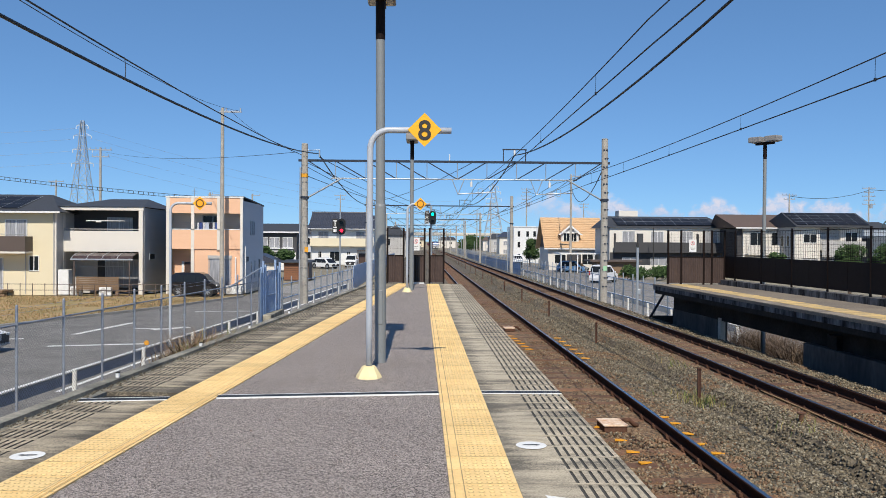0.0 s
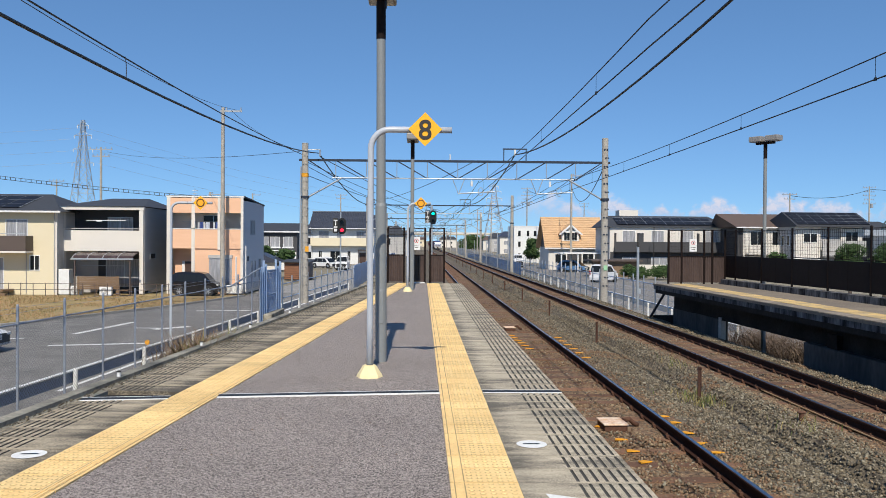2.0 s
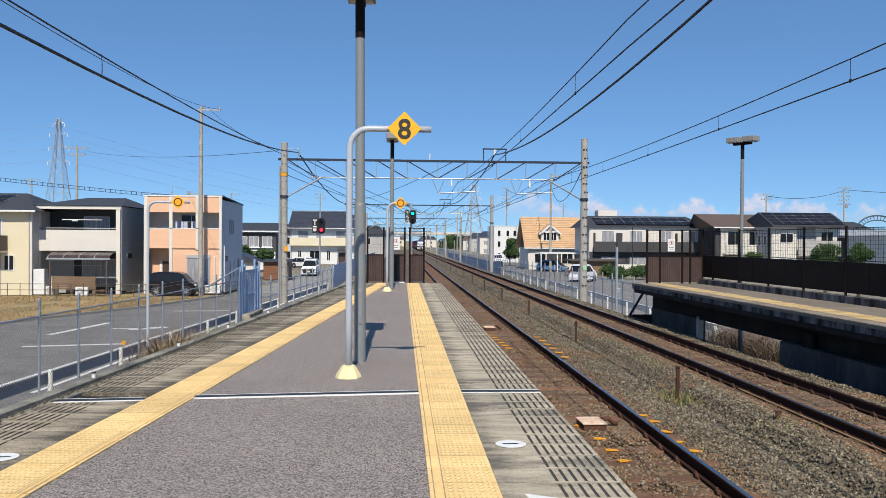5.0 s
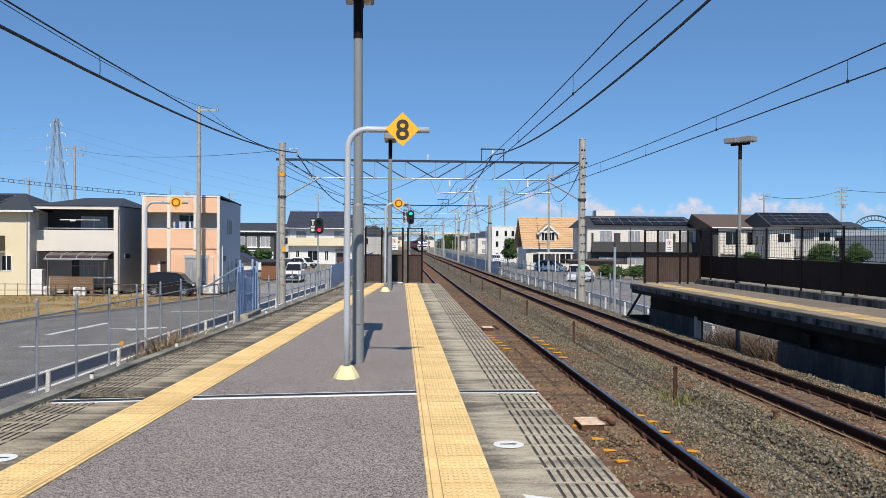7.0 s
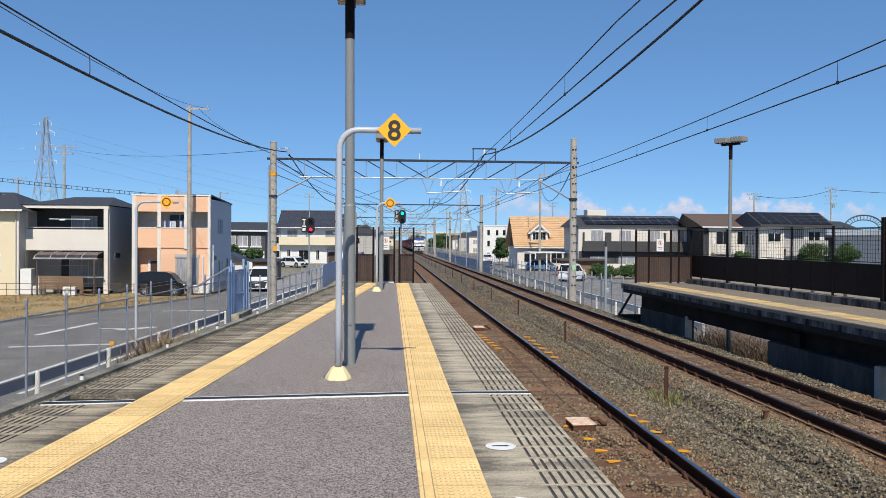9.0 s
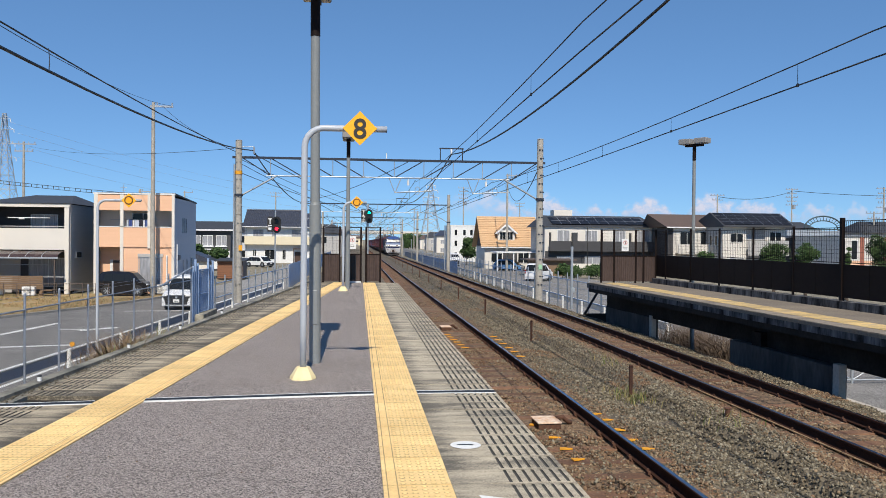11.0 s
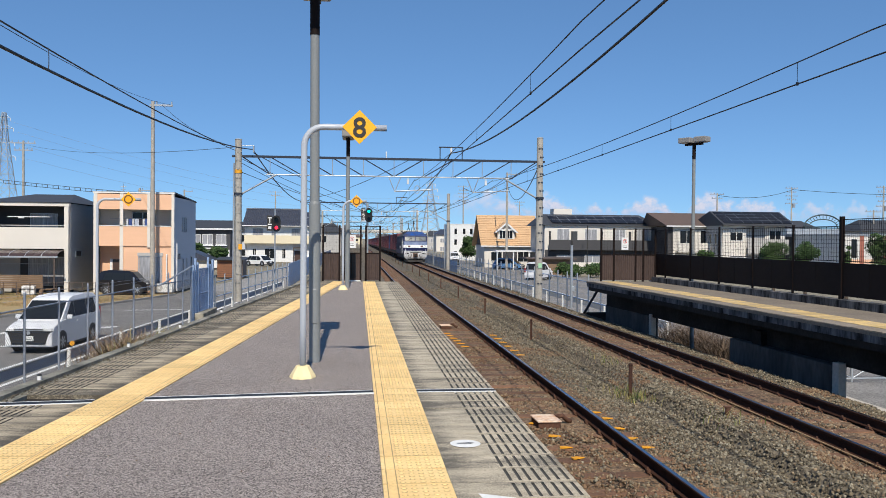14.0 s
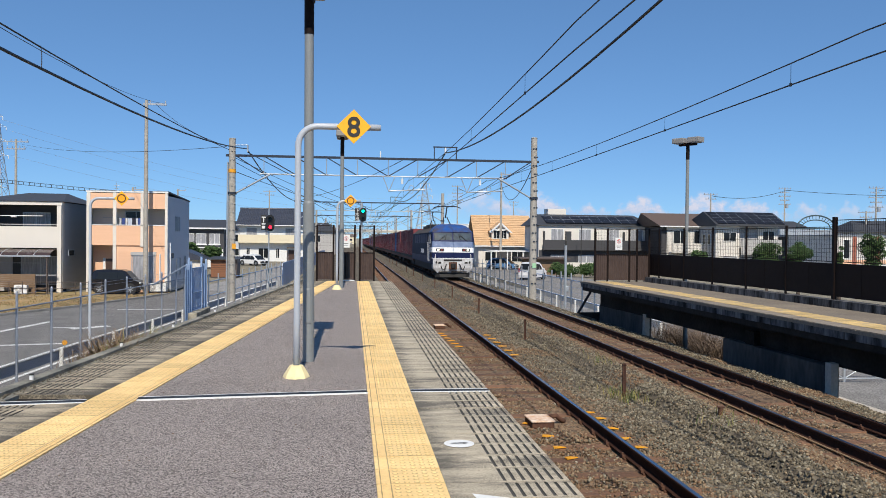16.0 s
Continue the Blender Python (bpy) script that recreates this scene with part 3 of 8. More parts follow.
def portal(y, lt, rt, detail):
    left = mast(LX, y, lt, "pale round concrete mast carrying the overhead line beam")
    rx = RX if y < 50 else RX + 0.5
    right = mast(rx, y, rt, "pale round concrete mast with dark step sockets")
    dz = rail_z(y) - rail_z(40)
    zt, zl = 5.33 + dz, 4.47 + dz
    b = thing("overhead_line_beam", "grey steel lattice beam spanning the tracks", "beam", Matrix.Translation((0, y, 0)), "beams of the overhead line")
    part("top_chord", Geo().box(LX - 0.3, rx + 0.25, -0.05, 0.05, zt - 0.055, zt + 0.055), BEAM, b)
    part("bottom_chord", Geo().tube((LX + 1.3, 0, zl), (rx - 1.55, 0, zl), 0.032, n=8), GALV, b)
    mid = (LX + rx) / 2 + 0.1
    for s, end in ((-1, LX), (1, rx)):
        step = (end - mid) / 5
        for i in range(5):
            xa = mid + i * step
            if i or s > 0:
                part("post", Geo().tube((xa, 0, zt), (xa, 0, zl), 0.02, n=6), GALV, b)
            part("diagonal", Geo().tube((xa, 0, zl), (xa + step * (1 if i < 4 else 0.9), 0, zt), 0.027, n=6), BEAM, b)
            part("gusset", Geo().box(xa - 0.09, xa + 0.09, -0.012, 0.012, zl - 0.03, zl + 0.05), BEAM, b)
    for s, xm in ((1, LX), (-1, rx)):
        part("knee_brace", Geo().tube((xm + s * 0.16, 0, zl - 0.95), (xm + s * 1.85, 0, zl + 0.02), 0.042, n=8), GALV, b)
        part("clamp", Geo().tube((xm, 0, zl - 1.02), (xm, 0, zl - 0.9), 0.21, n=14), BEAM, b)
    for c in (T1, T2):
        part("insulator", Geo().tube((c - 0.35, 0, zl), (c - 0.35, 0, zl - 0.12), 0.02, n=6).tube((c - 0.35, 0, zl - 0.12), (c - 0.35, 0, zl - 0.36), 0.06, n=8), WHITE_STEEL, b)
        g = Geo().tube((c - 1.3, 0, zl), (c - 1.0, 0, zl - 0.75), 0.02, n=6).tube((c - 0.7, 0, zl), (c - 1.0, 0, zl - 0.75), 0.02, n=6).tube((c - 1.0, 0, zl - 0.72), (c + 0.8, 0, zl - 0.62), 0.03, n=8)
        part("registration_arm", g, GALV, b)
        if detail:
            loop = [(c + 0.1 + 0.12 * math.sin(a), 0, zl - 0.62 + 0.2 * math.cos(a)) for a in [i * math.pi / 6 for i in range(13)]]
            part("drop_bracket", Geo().pipe(loop, 0.015, 6), GALV, b)
    f = Geo()
    xf = 4.55
    f.tube((xf - 0.55, 0, zt), (xf - 0.55, 0, zt + 0.62), 0.025, n=6).tube((xf + 0.55, 0, zt), (xf + 0.55, 0, zt + 0.62), 0.025, n=6).box(xf - 0.6, xf + 0.6, -0.03, 0.03, zt + 0.6, zt + 0.66)
    part("feeder_frame", f, BEAM, b)
    part("insulator", Geo().tube((xf, 0, zt + 0.6), (xf, 0, zt + 0.3), 0.05, n=8), WHITE_STEEL, b)
    f = Geo().tube((LX + 0.1, 0, zt + 0.5), (LX + 0.72, 0, zt + 0.52), 0.02, n=6).tube((LX + 0.72, 0, zt + 0.52), (LX + 0.72, 0, zt + 0.18), 0.04, n=8)
    part("feeder_arm", f, GALV, b)
    if detail:
        part("clamp", Geo().tube((LX, 0, 4.5), (LX, 0, 4.68), 0.178, n=14), ORANGE, b, "orange band round the mast")
        part("plate", Geo().box(LX + 0.05, LX + 0.22, -0.22, -0.2, 0.84, 1.10), ORANGE, b, "small orange number plate, bars only")
        part("post", Geo().tube((1.35, 0, zt), (1.35, 0, zt + 0.36), 0.03, n=6), WHITE_STEEL, b)
        part("conduit", Geo().tube((LX - 0.225, -0.05, -1.6), (LX - 0.20, -0.05, 5.0), 0.04, n=8), GALV, b)
        part("plate", Geo().box(RX - 0.07, RX + 0.12, -0.205, -0.19, 0.02, 0.26), mat("pale_green_plate", (0.35, 0.62, 0.38), 0.6, vary=0.1), b, "pale green plate on the mast")


PORTALS = [-6 + 46 * i for i in range(11)]
portal(40, 6.12, 6.5, True)
for y in PORTALS[2:]:
    portal(y, 6.1 + rail_z(y) - rail_z(40), 6.4 + rail_z(y) - rail_z(40), False)


def sagging(a, b, sag, n=24):
    a, b = Vector(a), Vector(b)
    return [a.lerp(b, i / n) - Vector((0, 0, sag * 4 * (i / n) * (1 - i / n))) for i in range(n + 1)]


def overhead(c, label):
    """Contact wire, messenger wire and droppers of one track."""
    w = thing("overhead_wire", label, "wire", group="overhead lines of the two tracks")
    spans = [(-20, 10), (10, 40), (40, 86)] + [(y, y + 46) for y in PORTALS[2:-1]]
    for i, (ya, yb) in enumerate(spans):
        da, db = rail_z(ya) - rail_z(20), rail_z(yb) - rail_z(20)
        rc, rm = (0.011, 0.010) if i < 2 else (0.013, 0.012)
        low = 3.79 if c == T1 else 3.815
        ta, tb, sg = ((4.40, 4.14, 0.2), (4.14, 4.36, 0.2))[i] if i < 2 and c == T1 else ((4.5, 4.17, 0.2), (4.17, 4.40, 0.2))[i] if i < 2 else (4.44, 4.44, 0.4)
        ca = sagging((c, ya, low + da), (c, yb, low + db), 0.03, 12)
        ma = sagging((c, ya, ta + da), (c, yb, tb + db), sg, 16)
        part("contact_wire", Geo().pipe(ca, rc, 6), WIRE, w)
        part("messenger_wire", Geo().pipe(ma, rm, 6), WIRE, w)
        marks = [(q - ya) / (yb - ya) for q in (11.8, 16.83, 21.75, 26.7, 31.7, 36.6)] if c == T2 and i == 1 else [k / 10 for k in range(1, 10, 2)]
        for t in marks:
            zc = low + da + (db - da) * t - 0.03 * 4 * t * (1 - t)
            zm = ta + (tb - ta) * t + da + (db - da) * t - sg * 4 * t * (1 - t)
            y = ya + (yb - ya) * t
            if i < 3:
                drops = Geo().tube((c, y, zc), (c, y, zm), 0.004 if i < 2 else 0.008, n=4)
                drops.box(c - 0.012, c + 0.012, y - 0.02, y + 0.02, zc - 0.02, zc + 0.03)
                part("dropper", drops, WIRE, w)


overhead(T1, "dark contact wire with messenger wire and droppers above the near track")
overhead(T2, "dark contact wire with messenger wire and droppers above the far track")


def cable(a, b, sag, r, label, material=None, n=24):
    return solid("cable", Geo().pipe(sagging(a, b, sag, n), r, 6), material or CABLE, label, "cable", "cables along the railway")


cable((4.55, -6, 6.6), (4.55, 40, 5.68), 1.29, 0.026, "thick black feeder cable sagging between the beams")
for i in range(2, 8):
    y = PORTALS[i]
    y0 = 40 if i == 2 else PORTALS[i - 1]
    cable((4.55, y0, 5.68 + rail_z(y0) - rail_z(40)), (4.55, y, 5.68 + rail_z(y) - rail_z(40)), 1.0, 0.03, "thick black feeder cable sagging between the beams")
    cable((LX + 0.72, y0, 5.6 + rail_z(y0) - rail_z(40)), (LX + 0.72, y, 5.6 + rail_z(y) - rail_z(40)), 1.0, 0.03, "thick black feeder cable on the side masts")
cable((-5.1, -24, 5.67), (-5.1, 40, 5.67), 1.56, 0.026, "thick black feeder cable on the side masts")
cable((-4.0, -24, 5.9), (-12.6, 56.5, 10.3), 1.77, 0.011, "thin power line rising to the utility pole", WIRE)
solid("cable", Geo().pipe([(-5.1, 14.1, 4.17), (-5.2, 14.4, 4.33), (-5.6, 15.5, 4.70), (-5.9, 16.28, 5.02)], 0.008, 6), WIRE, "thin hanger between two line cables", "cable", "cables along the railway")
cable((-5.9, -22, 5.7), (-5.9, 40, 5.6), 0.68, 0.016, "thin wire running above the feeder cable", WIRE)
cable((-5.03, 40, 5.5), (1.9, 86, 4.6), 0.3, 0.02, "dark wire crossing towards the tracks", WIRE)
cable((T1 - 0.3, 40, 5.3), (-4.0, 70, 4.8), 0.3, 0.016, "dark wire crossing towards the tracks", WIRE)
cable((-5.75, 40, 5.28), (2.78, 86, 4.35), 0.5, 0.014, "dark wire crossing towards the tracks", WIRE)
cable((-5.6, 40, 5.0), (0.4, 86, 4.2), 0.45, 0.014, "dark wire crossing towards the tracks", WIRE)
cable((8.9, 40, 5.2), (6.65, 86, 4.3), 0.5, 0.014, "dark wire crossing towards the tracks", WIRE)
cable((-5.7, 40, 4.6), (2.5, 86, 4.1), 0.4, 0.016, "dark wire crossing towards the tracks", WIRE)

# ---- far platform ----
def far_edge(y):
    return 8.52 - 0.0195 * y


def far_back(y):
    return 11.25 - 0.034 * y


fp = thing("far_platform", "narrow opposite platform on concrete piers over a street", "platform", kind="structure")
g = Geo()
ys = (-6, 6, 16, 27.8)
pts = [(far_edge(y), y) for y in ys] + [(far_back(y), y) for y in reversed(ys)]
n = len(pts)
g.add([(x, y, -0.06) for x, y in pts] + [(x, y, 0) for x, y in pts], [tuple(range(n - 1, -1, -1)), tuple(range(n, 2 * n))] + [(i, (i + 1) % n, n + (i + 1) % n, n + i) for i in range(n)])
DECK = mat("worn_deck", (0.30, 0.25, 0.19), 0.9, vary=0.2, grain=22, stain=0.9, second=(0.19, 0.16, 0.13), each=0.22)
part("deck", g, DECK, fp)
g = Geo()
y = -6
while y < 27.8:
    y2 = min(y + 1.18, 27.8)
    g.add([(far_edge(a) + 0.01 + o, a, z) for a in (y, y2 - 0.015) for o in (0, 0.25) for z in (-0.185, -0.062)], [(0, 1, 3, 2), (4, 6, 7, 5), (0, 4, 5, 1), (2, 3, 7, 6), (0, 2, 6, 4), (1, 5, 7, 3)])
    y += 1.18
# Near-black block puts the shade below the deck edge into colour.
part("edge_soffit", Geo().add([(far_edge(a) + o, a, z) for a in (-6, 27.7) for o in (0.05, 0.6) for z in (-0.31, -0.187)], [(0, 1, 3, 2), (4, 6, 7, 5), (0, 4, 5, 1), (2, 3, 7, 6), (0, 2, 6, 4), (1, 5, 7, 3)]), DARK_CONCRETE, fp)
part("edge_beam", g, STREAKED, fp, "dark concrete edge with pale vertical streaks")
tilt = math.atan(0.0195)
strip = tagged(part("yellow_strip", Geo().add([(far_edge(a) + 0.42 + o, a, 0.004) for a in (-6, 27.3) for o in (0, 0.6)], [(0, 1, 3, 2)]), DECK, fp), "worn yellow tactile strip")
tile = Geo().box(0, 0.585, 0, 0.288, 0.0, 0.012, bev=0.003).mesh("yellow_tile", WORN_YELLOW)
slab = Geo().box(0, 0.40, 0, 0.285, 0.0, 0.009, bev=0.003).mesh("paving_slab", DECK)
y = 4.0
while y < 27.2:
    for mesh, name, o, holder in ((tile, "yellow_tile", 0.43, strip), (slab, "paving_slab", 0.012, fp)):
        ob = new(name, mesh)
        ob.parent = holder
        ob.location = (far_edge(y) + o, y, 0.005 + random.uniform(-0.002, 0.002))
        ob.rotation_euler = (0, 0, tilt)
    y += 0.3
g = Geo().add([(far_back(a) - 0.05 + o, a, z) for a in (-6, 27.8) for o in (0, 0.28) for z in (-0.06, 0.17)], [(0, 1, 3, 2), (4, 6, 7, 5), (0, 4, 5, 1), (2, 3, 7, 6), (0, 2, 6, 4), (1, 5, 7, 3)])
part("rear_kerb", g, STREAKED, fp)
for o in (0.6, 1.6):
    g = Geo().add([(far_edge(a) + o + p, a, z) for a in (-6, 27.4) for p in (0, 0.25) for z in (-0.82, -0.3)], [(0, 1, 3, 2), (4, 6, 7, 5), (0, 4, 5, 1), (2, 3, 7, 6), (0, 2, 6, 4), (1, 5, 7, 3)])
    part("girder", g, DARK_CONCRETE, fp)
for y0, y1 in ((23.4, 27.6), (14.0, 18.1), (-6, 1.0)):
    # Added paler block: the light on the pier's end face is in its colour.
    part("column", Geo().box(8.63, 8.78, y0 - 0.2, y0 - 0.004, GROUND - 0.3, -0.74, bev=0.01), PALE_CONCRETE, fp, "pale concrete block in the tone of the pier's lit end face")
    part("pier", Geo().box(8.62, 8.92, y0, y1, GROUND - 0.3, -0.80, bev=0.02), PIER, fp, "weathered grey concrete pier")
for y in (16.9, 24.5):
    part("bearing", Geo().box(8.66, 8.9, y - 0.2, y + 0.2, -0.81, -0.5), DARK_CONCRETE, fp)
part("end_strut", Geo().tube((8.25, 29.2, -1.35), (8.5, 27.8, -0.12), 0.05, n=6), BEAM, fp)
part("end_plate", Geo().box(8.3, 10.2, 28.9, 29.1, -1.9, -1.2), DARK_CONCRETE, fp)

# fence on the far platform
fence = thing("platform_fence", "brown panel fence, darkened for its shade, with wire mesh above", "fence", kind="structure")
ROT = math.atan(-0.034)
y = 26.84
ys = [27.72]
while y > -5:
    ys.append(y)
    y -= 1.93
for k, y in enumerate(ys):
    tall = k == 6
    x = far_back(y) + 0.12
    g = Geo().box(x - 0.022, x + 0.022, y - 0.022, y + 0.022, 0.165, 1.86 if not tall else 2.0)
    if tall:
        g.box(x - 0.04, x + 0.04, y - 0.045, y + 0.045, 0.165, 2.02)
    part("post", g, BROWN_POST, fence)
    if k + 1 < len(ys):
        y2 = ys[k + 1]
        half = (y - y2 - 0.08) / 2
        for a in range(2):
            ya, yb = y - 0.04 - a * half, y - 0.04 - (a + 1) * half + 0.01
            g = Geo().add([(far_back(q) + 0.12 + o, q, z) for q in (ya, yb) for o in (-0.012, 0.012) for z in (0.24, 0.98)], [(0, 1, 3, 2), (4, 6, 7, 5), (0, 4, 5, 1), (2, 3, 7, 6), (0, 2, 6, 4), (1, 5, 7, 3)])
            part("panel", g, SHADED_BROWN, fence)
        g = Geo()
        top = 1.8 if k < 6 else 1.95
        for j in range(9):
            z = 1.02 + (top - 1.02) * j / 8
            g.tube((far_back(y) + 0.12, y, z), (far_back(y2) + 0.12, y2, z), 0.0042 if j not in (0, 8) else 0.012, n=4, caps=False)
        for j in range(1, 20 if k < 6 else 28):
            q = y + (y2 - y) * j / (20 if k < 6 else 28)
            g.tube((far_back(q) + 0.12, q, 1.0), (far_back(q) + 0.12, q, top), 0.0042, n=4, caps=False)
        part("mesh_panel", g, BROWN_POST, fence)


def end_gate(x0, x1, y, posts, sign_x, label):
    """A ribbed gate closing a platform's end, with tall posts and a notice."""
    gt = thing("end_gate", label, "gate", group="gates at the platform ends")
    for x in posts:
        part("post", Geo().box(x - 0.03, x + 0.03, y - 0.03, y + 0.03, 0, 1.86), BROWN_POST, gt)
    for xa, xb in zip(posts, posts[1:]):
        if xb - xa < 0.25:
            continue
        x = xa + 0.04
        ribs = []
        while x < xb - 0.09:
            ribs += [(x, y - 0.012), (x + 0.018, y - 0.03), (x + 0.045, y - 0.03), (x + 0.063, y - 0.012)]
            x += 0.075
        g = Geo().prism(ribs + [(xb - 0.03, y - 0.012), (xb - 0.03, y + 0.012), (xa + 0.03, y + 0.012)], "z", 0.05, 0.92)
        part("cap_rail", Geo().box(xa + 0.03, xb - 0.03, y - 0.035, y + 0.02, 0.921, 0.955), BROWN_POST, gt)
        part("panel", g, LIT_BROWN, gt)
        part("rail", Geo().tube((xa, y, 1.83), (xb, y, 1.83), 0.012, n=6), BROWN_POST, gt)
        g = Geo()
        for j in range(1, 8):
            z = 0.95 + 0.88 * j / 8
            g.tube((xa, y, z), (xb, y, z), 0.0018, n=4, caps=False)
        k = int((xb - xa) / 0.1)
        for j in range(1, k):
            x = xa + (xb - xa) * j / k
            g.tube((x, y, 0.95), (x, y, 1.83), 0.0018, n=4, caps=False)
        part("mesh_panel", g, BROWN_POST, gt)
    s = thing("notice", "white notice with a red prohibition ring on the gate", "sign", Matrix.Translation((sign_x, y - 0.06, 1.24)), "gate notices")
    part("board", Geo().box(-0.125, 0.125, -0.01, 0.01, -0.13, 0.30), WHITE_STEEL, s)
    ring = Geo()
    k = 20
    for a in range(k):
        t, u = 2 * math.pi * a / k, 2 * math.pi * (a + 1) / k
        ring.quad(*[(r * math.cos(q), -0.013, 0.17 + r * math.sin(q)) for r, q in ((0.072, t), (0.072, u), (0.060, u), (0.060, t))])
    ring.quad((-0.045, -0.0135, 0.215), (-0.034, -0.0135, 0.222), (0.045, -0.0135, 0.125), (0.034, -0.0135, 0.118))
    part("red_ring", ring, mat("red_paint", (0.7, 0.05, 0.05), 0.6, bump=0), s)
    bars = Geo().box(-0.08, 0.08, -0.0135, -0.012, 0.0, 0.014).box(-0.06, 0.06, -0.0135, -0.012, -0.06, -0.042).box(-0.012, 0.016, -0.0135, -0.012, 0.13, 0.21)
    part("print", bars, SIGN_BLACK, s)
    return gt


end_gate(-1.13, 0.74, 27.2, (-1.14, -0.6, -0.42, 0.1, 0.27, 0.74), -0.19, "dark brown ribbed steel gate across the platform end")
end_gate(8.45, 10.4, 27.65, (8.45, 8.90, 9.68, 9.96, 10.40), 9.28, "dark brown ribbed steel gate on the opposite platform")
# Flat black sheet stands in for the shade of a gap in the gate.
part("recess_shade_sheet", Geo().box(-0.4, -0.05, 27.17, 27.19, 0.1, 0.9), BLACK, bpy.data.objects["end_gate"])
part("sill", Geo().box(-0.42, 0.1, 27.05, 27.17, 0.005, 0.04), WHITE_STEEL, bpy.data.objects["end_gate"])


# ---- platform lamps and signs ----
def platform_lamp(x, y, z0, top, turn, label):
    lamp = thing("platform_lamp", label, "lamp", pose(x, y, z0, 0, 0, turn), "platform lamps")
    h = top - z0
    part("base_shaft", Geo().tube((0, 0, 0), (0, 0, 1.83), 0.066, n=20), LAMP_GREY, lamp)
    part("collar", Geo().tube((0, 0, 1.82), (0, 0, 1.86), 0.066, 0.056, 20), LAMP_GREY, lamp)
    part("shaft", Geo().tube((0, 0, 1.85), (0, 0, h - 0.1), 0.055, 0.052, n=20), LAMP_GREY, lamp)
    part("cross_arm", Geo().box(-0.055, 0.055, -0.3, 0.3, h - 0.14, h - 0.06), BROWN_POST, lamp)
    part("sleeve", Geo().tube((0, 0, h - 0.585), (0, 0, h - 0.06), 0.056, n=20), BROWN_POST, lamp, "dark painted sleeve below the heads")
    for s in (-1, 1):
        g = Geo().box(-0.17, 0.17, s * 0.07, s * 0.48, h - 0.06, h + 0.11, bev=0.02)
        hd = part("head", g, mat("lamp_head_grey", (0.26, 0.25, 0.24), 0.5, vary=0.08), lamp)
        part("lens", Geo().box(-0.14, 0.14, s * 0.1, s * 0.40, h - 0.075, h - 0.06), CURTAIN, hd)
    part("door", Geo().box(-0.03, 0.03, -0.072, -0.055, 0.45, 0.85, bev=0.008), LAMP_GREY, lamp)
    return lamp


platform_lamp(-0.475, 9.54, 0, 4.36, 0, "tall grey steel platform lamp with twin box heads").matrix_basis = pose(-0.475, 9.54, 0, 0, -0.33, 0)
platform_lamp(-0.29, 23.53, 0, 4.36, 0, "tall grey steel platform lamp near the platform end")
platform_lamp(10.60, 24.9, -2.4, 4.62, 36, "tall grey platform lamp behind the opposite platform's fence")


def stop_sign(x, y, z0, reach, h, mark, label, side=0.0):
    """A bent pipe that carries a yellow diamond stopping mark."""
    s = thing("stop_sign", label, "sign", Matrix.Translation((x, y, z0)), "stopping marks")
    r = 0.2
    pts = [(0, 0, 0), (0, 0, 0.6), (0, 0, h - r)] + [(r - r * math.cos(a), 0, h - r + r * math.sin(a)) for a in [math.pi / 2 * i / 8 for i in range(1, 9)]] + [(reach, 0, h)]
    part("pipe", Geo().pipe(pts, 0.033, 14), SIGN_GREY, s)
    foot = Geo()
    n = 8
    ring = lambda rr, z: [(rr * math.cos(2 * math.pi * i / n) * 0.82, rr * math.sin(2 * math.pi * i / n), z) for i in range(n)]
    v = ring(0.168, 0) + ring(0.158, 0.025) + ring(0.085, 0.12) + ring(0.045, 0.125)
    foot.add(v, [(j * n + i, j * n + (i + 1) % n, (j + 1) * n + (i + 1) % n, (j + 1) * n + i) for j in range(3) for i in range(n)])
    if z0 > -0.5:
        part("foot", foot, mat("yellow_cover", (0.87, 0.73, 0.40), 0.6, vary=0.08, grain=10, stain=5), s, "pale yellow cone cover")
    d = 0.176
    xd = reach - 0.28
    part("diamond", Geo().prism([(xd - d, h), (xd, h - d), (xd + d, h), (xd, h + d)], "y", -0.052, -0.04), SIGN_YELLOW, s, "orange-yellow diamond plate")
    g = Geo()
    k = 28

    def ring2(cz, ro, ri, yy, slot=0):
        for a in range(k):
            t, u = 2 * math.pi * a / k, 2 * math.pi * (a + 1) / k
            g.quad(*[(xd + rr * math.cos(q), yy, cz + rr * math.sin(q)) for rr, q in ((ro, t), (ro, u), (ri, u), (ri, t))], slot)

    if mark == "O":
        ring2(h, 0.105, 0.078, -0.056)
        part("ring", g, mat("dark_brown_ring", (0.12, 0.045, 0.015), 0.6, bump=0), s)
        inner = Geo()
        inner.add([(xd + 0.075 * math.cos(2 * math.pi * a / k), -0.055, h + 0.075 * math.sin(2 * math.pi * a / k)) for a in range(k)], [tuple(range(k))])
        part("centre", inner, mat("mid_orange", (0.93, 0.40, 0.012), 0.5, bump=0), s)
    else:
        fc = bpy.data.curves.new("numeral", "FONT")
        fc.body, fc.size, fc.align_x, fc.extrude, fc.offset = "8", 0.285, "CENTER", 0.002, 0.004
        ob = new("numeral", fc)
        ob.parent = s
        ob.data.materials.append(SIGN_BLACK)
        ob.matrix_basis = pose(xd, -0.056, h - 0.101, 90, 0, 0)
    part("bracket", Geo().box(xd - 0.03, xd + 0.03, -0.042, 0.0, h - 0.045, h + 0.045), GALV, s)
    return s


stop_sign(-0.542, 8.5, 0, 0.845, 2.583, "8", "orange-yellow diamond stopping mark numbered 8 on a grey pipe")
stop_sign(-0.40, 22.74, 0, 0.64, 2.46, "O", "orange-yellow diamond stopping mark with a ring on a grey pipe")
